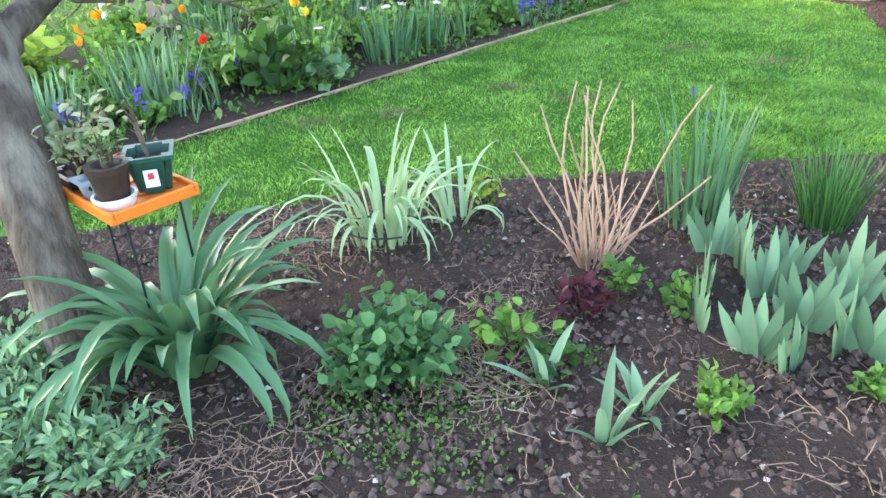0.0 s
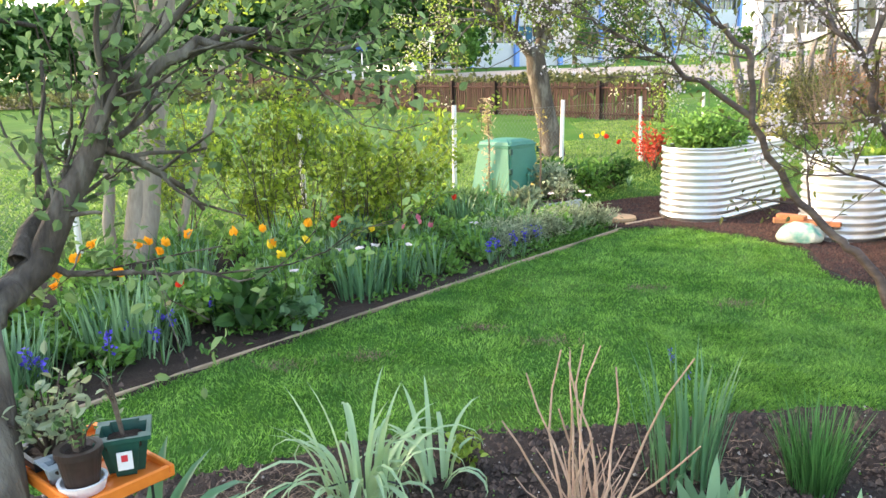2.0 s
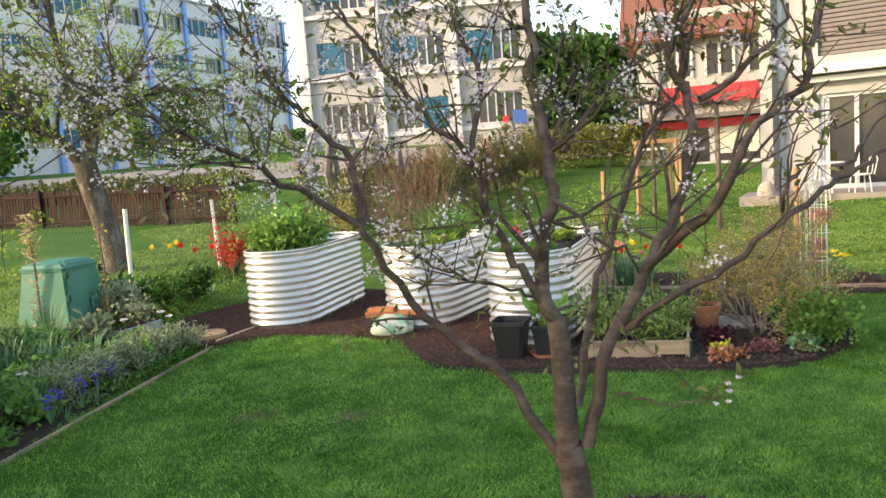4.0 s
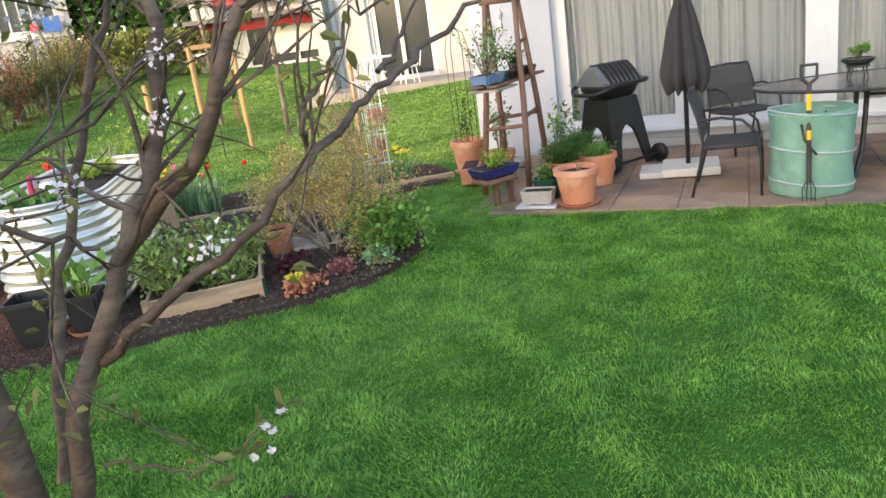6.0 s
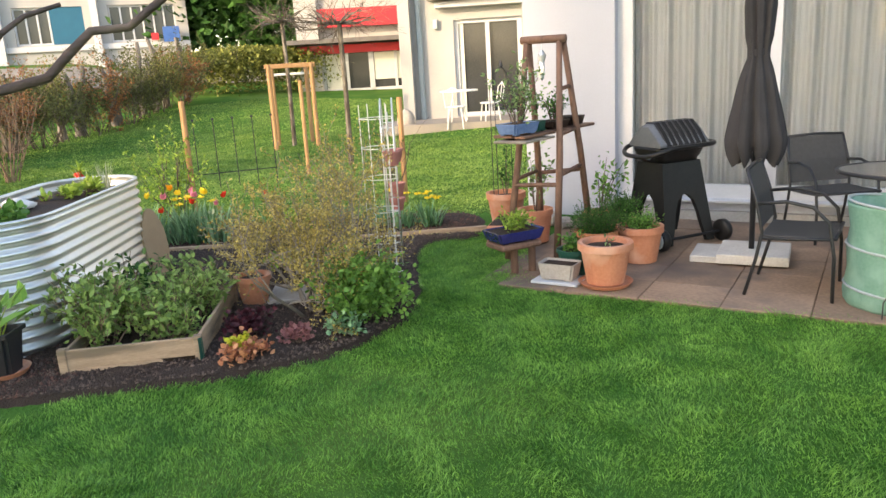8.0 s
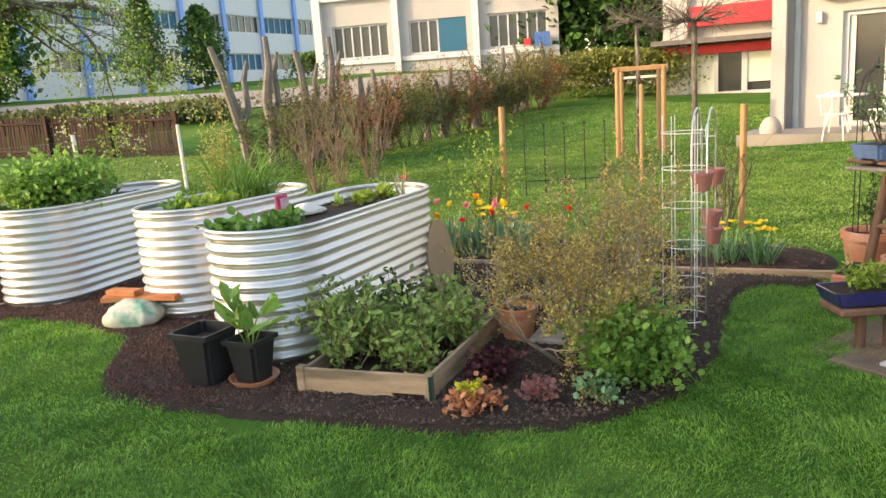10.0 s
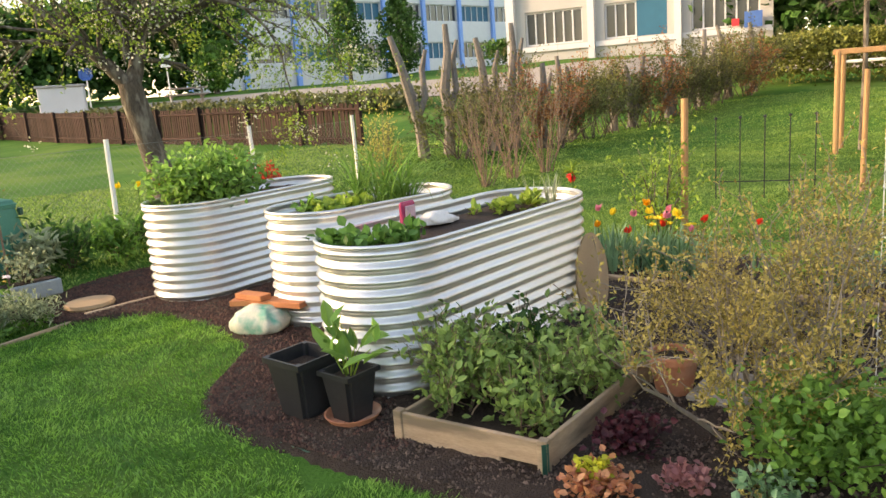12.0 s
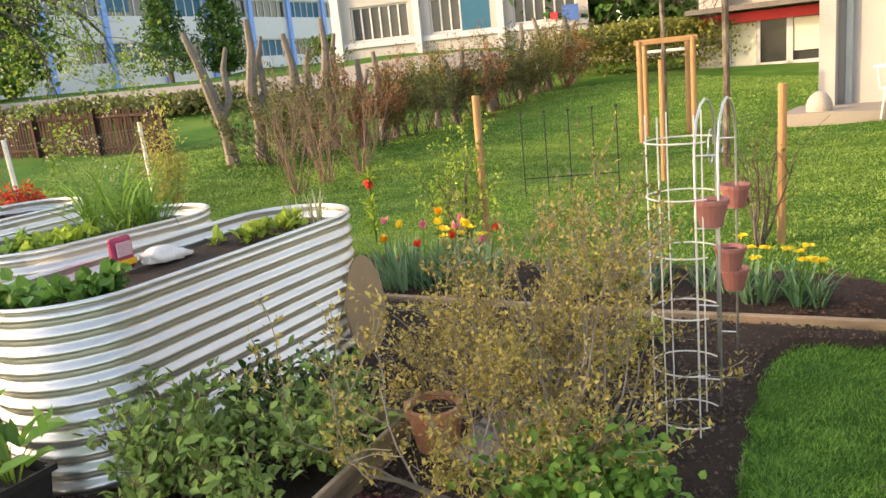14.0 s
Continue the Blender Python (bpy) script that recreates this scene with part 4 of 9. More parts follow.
# ---- trees ----


def tree_cherry():
    """Young cherry at the end of the front bed: a low fork into three stems, open limbs, few bronze leaves and pale blossom."""
    r = np.random.default_rng(31)
    o = np.array((1.66, 2.53, 0.0))
    t = thing("cherry_tree", *o, 0, "young cherry tree with open limbs, bronze leaves and pale blossom", "tree")
    tips = []
    bm = bmesh.new()
    tube(bm, [(0.03, -0.01, -0.03), (0.02, 0.0, 0.12), (0.0, 0.0, 0.34), (-0.015, 0.005, 0.52), (-0.03, 0.01, 0.62)], [0.075, 0.06, 0.054, 0.052, 0.046], 14, False)
    tube(bm, [(-0.03, 0.015, 0.55), (-0.025, 0.02, 0.75), (-0.03, 0.02, 0.95), (-0.035, 0.03, 1.06)], [0.044, 0.038, 0.036, 0.034], 12, False)
    part("trunk", bm, "cherrybark", t, "reddish-brown ringed trunk", True)

    def limb_of(pts, r0, r1, twigs):
        bm = bmesh.new()
        limb(bm, [np.array(p) - o for p in pts], r0, r1, tips, r, int(twigs * 1.3), 0.32, 1, 4, 0.8, 0.05, lambda q: (q + o)[0] < 2.35 and (q[1] > -0.75 or q[2] > 1.6) and q[2] > 0.75)
        part("limb", bm, "cherrybark", t, "", True)

    limb_of([(1.61, 2.56, 0.57), (1.48, 2.7, 0.88), (1.4, 2.78, 0.96), (1.25, 2.87, 1.12), (1.11, 2.93, 1.39), (1.11, 2.94, 1.64), (1.0, 2.99, 1.74), (0.9, 3.02, 1.86), (0.83, 3.05, 2.02), (0.74, 3.08, 2.15)], 0.019, 0.005, 14)
    limb_of([(1.12, 2.93, 1.4), (0.94, 3.01, 1.54), (0.73, 3.02, 1.68), (0.54, 3.07, 1.77), (0.4, 3.1, 1.85)], 0.013, 0.004, 14)
    limb_of([(1.63, 2.55, 1.02), (1.6, 2.58, 1.14), (1.6, 2.58, 1.33), (1.64, 2.55, 1.51), (1.63, 2.61, 1.83), (1.65, 2.66, 2.07), (1.67, 2.7, 2.3)], 0.029, 0.011, 13)
    limb_of([(1.59, 2.59, 1.11), (1.52, 2.63, 1.25), (1.45, 2.67, 1.42), (1.42, 2.69, 1.61), (1.25, 2.8, 1.81), (1.15, 2.86, 1.99), (1.07, 2.9, 2.13)], 0.016, 0.005, 15)
    limb_of([(1.42, 2.69, 1.61), (1.49, 2.71, 1.84), (1.45, 2.8, 2.09), (1.46, 2.85, 2.27)], 0.011, 0.004, 10)
    limb_of([(1.68, 2.5, 0.61), (1.75, 2.46, 0.97), (1.86, 2.39, 1.19), (1.98, 2.33, 1.38), (2.06, 2.32, 1.75), (2.01, 2.4, 1.89), (2.09, 2.37, 2.03), (2.15, 2.36, 2.19)], 0.025, 0.008, 13)
    limb_of([(1.88, 2.37, 1.22), (1.87, 2.08, 1.43), (1.91, 2.02, 1.6), (2.05, 1.93, 1.75), (2.15, 1.94, 1.94), (2.2, 1.94, 2.09)], 0.017, 0.006, 10)
    limb_of([(1.8, 2.43, 1.0), (1.86, 2.27, 1.12), (1.97, 2.14, 1.21), (2.11, 2.02, 1.37), (2.24, 1.98, 1.44), (2.37, 1.94, 1.5), (2.55, 1.89, 1.59), (2.68, 1.83, 1.67)], 0.013, 0.005, 8)
    limb_of([(2.07, 2.31, 1.74), (2.28, 2.19, 1.89), (2.35, 2.18, 2.03)], 0.012, 0.005, 8)
    limb_of([(1.76, 2.63, 0.7), (1.89, 2.67, 1.08), (2.02, 2.66, 1.32), (2.13, 2.62, 1.64), (2.25, 2.55, 1.81), (2.34, 2.53, 2.07)], 0.015, 0.006, 8)
    limb_of([(1.62, 2.54, 1.45), (1.71, 2.4, 1.3), (1.8, 2.34, 1.25)], 0.008, 0.005, 4)
    limb_of([(1.64, 2.55, 1.38), (1.93, 2.4, 1.48), (2.03, 2.35, 1.59)], 0.006, 0.003, 4)
    limb_of([(1.58, 2.6, 1.13), (1.45, 2.62, 1.18), (1.31, 2.67, 1.23), (1.18, 2.7, 1.31)], 0.006, 0.003, 4)
    limb_of([(1.69, 2.55, 1.6), (1.85, 2.55, 1.78), (2.06, 2.48, 1.92)], 0.008, 0.004, 8)
    limb_of([(2.07, 2.02, 1.38), (2.0, 1.97, 1.44), (2.02, 1.96, 1.48), (2.07, 1.94, 1.52), (2.12, 1.93, 1.58), (2.16, 1.91, 1.64)], 0.006, 0.003, 2)
    limb_of([(2.34, 2.0, 1.49), (2.46, 2.0, 1.56), (2.59, 1.98, 1.65)], 0.007, 0.003, 3)
    limb_of([(1.73, 2.42, 0.8), (1.75, 2.3, 0.8), (1.76, 2.2, 0.80), (1.80, 2.12, 0.84), (1.84, 2.05, 0.90)], 0.004, 0.002, 0)
    P = np.array([p for p, d in tips])
    D = np.array([d for p, d in tips])
    k = clear_of_path(P + o, 0.5)
    k &= (P[:, 0] < 0.15) | (P[:, 2] > 1.75) | (r.uniform(size=len(P)) < 0.25)
    P, D = P[k], D[k]
    pick = r.choice(len(P), 2800)
    a = leaf_mesh(P[pick] + r.normal(size=(2800, 3)) * 0.02, rand_dirs(2800, -0.1, r), 0.033, 0.45, r=r)
    raw("foliage", *a, "bronzeleaf", t, "sparse bronze-green young leaves")["kind"] = "stuff"
    c = P[(P[:, 2] > 1.15) & (P[:, 0] < 0.35)]
    c = c[r.choice(len(c), 230)]
    Q = np.repeat(c, 30, 0) + r.normal(size=(len(c) * 30, 3)) * 0.02
    raw("blossom", *quad_leaves(Q, rand_dirs(len(Q), 0, r), 0.013, 0.9, r), "white", t, "loose clusters of pale pink-white blossom")["kind"] = "stuff"
    # a low twig that ends in a few open flowers
    q = np.array([(1.80, 2.04, 0.91), (1.84, 2.04, 0.88), (1.82, 2.06, 0.86), (1.86, 2.02, 0.92), (1.80, 2.08, 0.85)]) - o
    raw("low_blossom", *flower_fans(q + r.normal(size=(5, 3)) * 0.012, 0.014, r), "white", t, "open white flowers on a low twig")
    q = np.repeat(q, 3, 0)
    raw("low_leaves", *leaf_mesh(q, rand_dirs(len(q), 0.3, r), 0.035, 0.4, r=r), "bronzeleaf", t, "olive young leaves on a low twig")


def flower_fans(P, size, r):
    a = np.tile(np.linspace(0, 2 * math.pi, 5, endpoint=False), len(P)) + np.repeat(r.uniform(0, 6, len(P)), 5)
    d = np.stack([np.cos(a), np.sin(a), np.full(len(a), 0.5)], 1)
    return leaf_mesh(np.repeat(P, 5, 0), d / np.linalg.norm(d, axis=1, keepdims=True), size, 0.85, 0.1, r)


def tree_apple_near():
    """Apple tree at the left of the front bed; its leafy limbs hang into the view."""
    r = np.random.default_rng(12)
    o = np.array((-1.53, 1.91, 0.0))
    t = thing("apple_tree", *o, 0, "old apple tree with a grey trunk and fresh green leaves", "tree")
    bm = bmesh.new()
    tube(bm, [(0.33, -0.30, -0.05), (0.32, -0.28, 0.1), (0.28, -0.24, 0.4), (0.21, -0.13, 0.75), (0.16, -0.06, 0.98), (0.02, 0.02, 1.2), (-0.08, 0.12, 1.5)], [0.115, 0.095, 0.086, 0.088, 0.085, 0.075, 0.07], 14, False)
    part("trunk", bm, "bark", t, "grey-brown fissured trunk", True)
    tips = []
    L = [([(-1.38, 1.84, 0.92), (-1.34, 1.95, 1.00), (-1.27, 2.05, 1.06), (-1.15, 2.10, 1.30), (-1.06, 2.13, 1.48), (-1.02, 2.15, 1.70), (-1.0, 2.2, 2.1)], 0.055, 0.02, 10),
         ([(-1.25, 2.06, 1.08), (-1.16, 2.09, 1.03), (-0.94, 2.18, 1.03), (-0.74, 2.24, 0.97)], 0.012, 0.004, 4),
         ([(-1.05, 2.14, 1.52), (-0.83, 2.22, 1.70), (-0.70, 2.28, 1.70), (-0.48, 2.35, 1.66), (-0.30, 2.45, 1.70)], 0.02, 0.005, 14),
         ([(-1.05, 2.3, 1.6), (-0.75, 2.51, 1.75), (-0.58, 2.58, 1.75), (-0.41, 2.62, 1.88), (-0.17, 2.68, 1.88), (0.0, 2.75, 1.95)], 0.016, 0.004, 16),
         ([(-1.3, 2.02, 1.1), (-1.35, 2.3, 1.25), (-1.30, 2.7, 1.45), (-1.15, 3.0, 1.6)], 0.03, 0.008, 16),
         ([(-1.55, 2.0, 1.3), (-1.7, 2.2, 1.7), (-1.6, 2.5, 2.1), (-1.3, 2.8, 2.5)], 0.05, 0.015, 18),
         ([(-1.5, 1.95, 1.2), (-1.75, 1.8, 1.8), (-1.9, 1.7, 2.5), (-2.1, 1.6, 3.1)], 0.06, 0.02, 16),
         ([(-1.02, 2.2, 2.0), (-0.9, 2.4, 2.4), (-0.6, 2.6, 2.7), (-0.3, 2.9, 2.9)], 0.03, 0.008, 16)]
    for pts, r0, r1, n in L:
        bm = bmesh.new()
        limb(bm, [np.array(p) - o for p in pts], r0, r1, tips, r, n, 0.42, 1, keep=lambda q: q[0] < 1.5)
        part("limb", bm, "bark", t, "", True)
    P = np.array([p for p, d in tips])
    n = 5000
    pick = r.choice(len(P), n)
    Q = P[pick] + r.normal(size=(n, 3)) * 0.045
    k = clear_of_path(Q + o, 0.5) & ((Q + o)[:, 1] > 1.0) & ((Q + o)[:, 0] < 0.02)
    f = raw("foliage", *leaf_mesh(Q[k], rand_dirs(k.sum(), -0.2, r), 0.043, 0.58, r=r), "leaf", t, "fresh green ovate leaves")
    f["kind"] = "stuff"


def tree_far_apple():
    """Gnarled apple tree behind the wire fence, just in leaf and blossom."""
    r = np.random.default_rng(5)
    x, y = 1.68, 13.5
    t = thing("old_apple_tree", x, y, hz(x, y), 0, "gnarled old apple tree with mossy bark and pale blossom", "tree")
    bm = bmesh.new()
    tube(bm, [(0.05, 0, -0.05), (0.03, 0, 0.3), (-0.1, 0, 0.9), (-0.22, 0, 1.5), (-0.25, 0, 1.75)], [0.25, 0.2, 0.175, 0.18, 0.16], 14, False)
    part("trunk", bm, "bark", t, "thick grey lichen-covered trunk", True)
    tips = []
    for pts, r0, r1 in (([(-0.25, 0, 1.6), (-0.1, 0.1, 2.1), (0.0, 0.0, 2.5), (0.5, -0.2, 3.0), (0.9, -0.3, 3.3)], 0.13, 0.03),
                        ([(-0.25, 0, 1.7), (-0.6, 0.0, 2.1), (-0.95, -0.1, 2.5), (-1.4, 0, 2.9), (-1.8, 0, 3.4)], 0.11, 0.03),
                        ([(-0.7, 0, 2.2), (-1.1, -0.1, 2.35), (-1.7, -0.2, 2.4), (-2.2, -0.2, 2.3)], 0.06, 0.02),
                        ([(-0.1, 0.05, 2.2), (0.1, 0.5, 2.8), (0.0, 0.8, 3.6)], 0.09, 0.03),
                        ([(0.0, 0, 2.5), (0.7, 0.3, 2.8), (1.6, 0.2, 2.9), (2.4, 0.0, 2.6), (2.7, 0, 2.2)], 0.07, 0.015),
                        ([(0.9, -0.2, 2.85), (1.5, -0.3, 2.7), (1.9, -0.2, 2.2), (2.0, -0.2, 1.5)], 0.03, 0.01),
                        ([(-0.2, 0, 2.1), (-0.3, -0.2, 2.8), (-0.5, -0.4, 3.6), (-0.5, -0.4, 4.3)], 0.09, 0.03)):
        bm = bmesh.new()
        limb(bm, pts, r0, r1, tips, r, 16, 0.8, 2, 3, 0.8, 0.0)
        part("limb", bm, "bark", t, "", True)
    P = np.array([p for p, d in tips])
    for nm, n, m, s, lab in (("foliage", 10500, "limeleaf", 0.055, "sparse yellow-green young leaves"), ("blossom", 3400, "creamleaf", 0.045, "creamy white blossom")):
        c = P[r.choice(len(P), n // 14)]
        Q = np.repeat(c, 14, 0)
        n = len(Q)
        Q = Q + r.normal(size=(n, 3)) * 0.08
        f = raw(nm, *quad_leaves(Q, rand_dirs(n, 0, r), s, 0.7, r), m, t, lab)
        f["kind"] = "stuff"


def tree_border():
    """Tall many-stemmed tree in the border, its crown above the view."""
    r = np.random.default_rng(8)
    x, y = -2.62, 5.82
    t = thing("border_tree", x, y, hz(x, y), 0, "many-stemmed old tree in the flower border", "tree")
    tips = []
    for pts, r0, r1 in (([(0, 0, -0.05), (0.12, 0.05, 0.7), (0.3, 0.12, 1.5), (0.42, 0.16, 2.2), (0.5, 0.3, 3.2), (0.6, 0.5, 4.2)], 0.115, 0.06),
                        ([(0.09, -0.06, -0.05), (0.2, -0.02, 0.6), (0.3, 0.0, 1.2), (0.25, 0.0, 2.2), (0.0, 0.0, 3.4)], 0.08, 0.04),
                        ([(-0.18, -0.08, -0.05), (-0.14, -0.06, 0.5), (-0.12, -0.05, 1.2), (-0.3, -0.1, 2.4), (-0.5, -0.2, 3.5)], 0.05, 0.03),
                        ([(0.28, 0.1, -0.05), (0.4, 0.15, 0.5), (0.6, 0.2, 1.0), (0.75, 0.27, 1.5), (0.9, 0.3, 2.2), (1.1, 0.4, 3.0)], 0.035, 0.02)):
        bm = bmesh.new()
        limb(bm, pts, r0, r1, [], r, 0)
        part("stem", bm, "greywood", t, "", True)
    bm = bmesh.new()
    for p in ((0.55, 0.45, 4.0), (0.0, 0.0, 3.3), (-0.5, -0.2, 3.4), (1.0, 0.4, 2.9), (0.4, 0.2, 2.6)):
        for _ in range(3):
            grow(bm, p, rand_dirs(1, 0.9, r)[0], 1.1, 0.035, 2, tips, r, 0.7, (2, 4), 0.5, 0.16, 0.03, 4)
    part("branchwork", bm, "greywood", t, "", True)
    P = np.array([p for p, d in tips])
    n = 16000
    Q = P[r.choice(len(P), n)] + r.normal(size=(n, 3)) * 0.12
    f = raw("crown", *quad_leaves(Q, rand_dirs(n, 0, r), 0.07, 0.6, r), "bushleaf", t, "light yellow-green leaves")
    f["kind"] = "stuff"


def bush(name, x, y, H, W, stems, leaves, leafsize, material, label, category, seed, bark="bark", group="", aspect=0.6, spread=0.5, depth=2, z=None, r0=0.012, lean=0.35, L0=0.5, Lr=0.3):
    """A shrub of many stems with leaves along the twigs."""
    r = np.random.default_rng(seed)
    z = hz(x, y) + 0.02 if z is None else z
    t = thing(name, x, y, z, 0, label, category, group)
    tips = []
    bm = bmesh.new()
    for i in range(stems):
        a = r.uniform(0, 2 * math.pi)
        q = r.uniform(0, 0.25) * W
        d = np.array((math.cos(a) * lean, math.sin(a) * lean, 1.0)) + r.normal(size=3) * 0.12
        grow(bm, (q * math.cos(a), q * math.sin(a), -0.02), d / np.linalg.norm(d), H * r.uniform(L0, L0 + Lr), r0, depth, tips, r, spread, (2, 4), 0.5, 0.12, 0.06, 5)
    part("branchwork", bm, bark, t, "", True)["kind"] = "stuff"
    P = np.array([p for p, d in tips])
    D = np.array([d for p, d in tips])
    pick = r.choice(len(P), leaves)
    dirs = rand_dirs(leaves, 0.2, r) + 0.5 * D[pick]
    dirs /= np.linalg.norm(dirs, axis=1, keepdims=True)
    Q = P[pick] + r.normal(size=(leaves, 3)) * leafsize * 0.6
    f = raw("foliage", *(leaf_mesh(Q, dirs, leafsize, aspect, r=r) if leaves < 2000 else quad_leaves(Q, dirs, leafsize, aspect, r)), material, t)
    f["kind"] = "stuff"
    return t


tree_cherry()
tree_apple_near()
tree_far_apple()
tree_border()
# sunlit currant bushes in the border, before the wire fence
for bx, by, bh, sd in ((-1.38, 6.8, 1.35, 1), (-0.95, 6.85, 1.4, 2), (-0.62, 7.15, 1.05, 3), (-2.6, 6.9, 1.5, 4), (-1.75, 6.6, 1.35, 9)):
    bush("currant_bush", bx, by, bh, 0.6, 10, 1500, 0.06, "bushleaf", "tall sunlit currant bush with yellow-green leaves", "bush", sd, spread=0.42, lean=0.3, L0=0.16, Lr=0.6, r0=0.007, group="currant bushes along the fence")

# ---- buildings ----


def facade(t, p0, p1, z0, storeys, hh, bays, wallm, framem, glassm, win_w, win_z0, win_h, muntins=3, depth=8.0, roof=0.4, blind_every=0, blindm="tealblind", plint=0.0, slat_blinds=False):
    """A house block between two ground points with rows of real windows set into its front."""
    p0, p1 = np.array(p0, float), np.array(p1, float)
    L = np.linalg.norm(p1 - p0)
    u = (p1 - p0) / L
    rz = math.degrees(math.atan2(u[1], u[0]))
    m = pose(p0[0], p0[1], z0, 0, 0, rz)
    H = storeys * hh + roof

    def B(bm, a0, a1, o0, o1, b0, b1):
        return box(bm, ((a0 + a1) / 2, (o0 + o1) / 2, (b0 + b1) / 2), (a1 - a0, o1 - o0, b1 - b0), 0, 0, m)

    bw = L / bays
    gap = (bw - win_w) / 2
    body = B(bmesh.new(), 0, L, 0.3, depth, -1.0, H)
    B(body, 0, L, 0, 0.3, -1.0, win_z0)
    for s in range(storeys):
        top = (s + 1) * hh + win_z0 if s < storeys - 1 else H
        B(body, 0, L, 0, 0.3, s * hh + win_z0 + win_h, top)
        for b in range(bays):
            B(body, b * bw, b * bw + gap, 0, 0.3, s * hh + win_z0, s * hh + win_z0 + win_h)
            B(body, (b + 1) * bw - gap, (b + 1) * bw, 0, 0.3, s * hh + win_z0, s * hh + win_z0 + win_h)
    part("wall", body, wallm, t)
    part("roof", B(bmesh.new(), -0.15, L + 0.15, -0.15, depth + 0.15, H, H + 0.18), "concrete", t, "flat roof slab")
    if plint:
        part("sill_band", B(bmesh.new(), 0, L, -0.12, 0.0, win_z0 - 0.28, win_z0 - 0.05), "whitepaint", t, "white ledge under the windows")
    for s in range(storeys):
        for b in range(bays):
            a0, b0 = b * bw + gap, s * hh + win_z0
            closed = blind_every and (b * 2 + s) % blind_every == 1
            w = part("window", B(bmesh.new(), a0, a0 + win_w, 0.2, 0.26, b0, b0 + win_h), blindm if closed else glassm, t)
            fr = bmesh.new()
            for k in range(muntins + 1):
                x = a0 + (win_w - 0.07) * k / muntins
                B(fr, x, x + 0.07, 0.12, 0.2, b0, b0 + win_h)
            for q in (b0, b0 + win_h - 0.08):
                B(fr, a0, a0 + win_w, 0.13, 0.2, q, q + 0.08)
            part("frame", fr, framem, w)
            if slat_blinds:
                if s or b == 1:
                    left = a0 if s else a0 + win_w * 0.52
                    part("blind", B(bmesh.new(), left, left + win_w * 0.48, 0.05, 0.11, b0 + (0.0 if (b + s) % 2 else win_h * 0.3), b0 + win_h), blindm, w, "lowered teal blind")
            elif not closed and (b + s) % 2:
                part("blind", B(bmesh.new(), a0, a0 + win_w * 0.5, 0.17, 0.195, b0 + win_h * 0.25, b0 + win_h), "paleblind" if (b + s) % 3 else blindm, w)
    return m, B


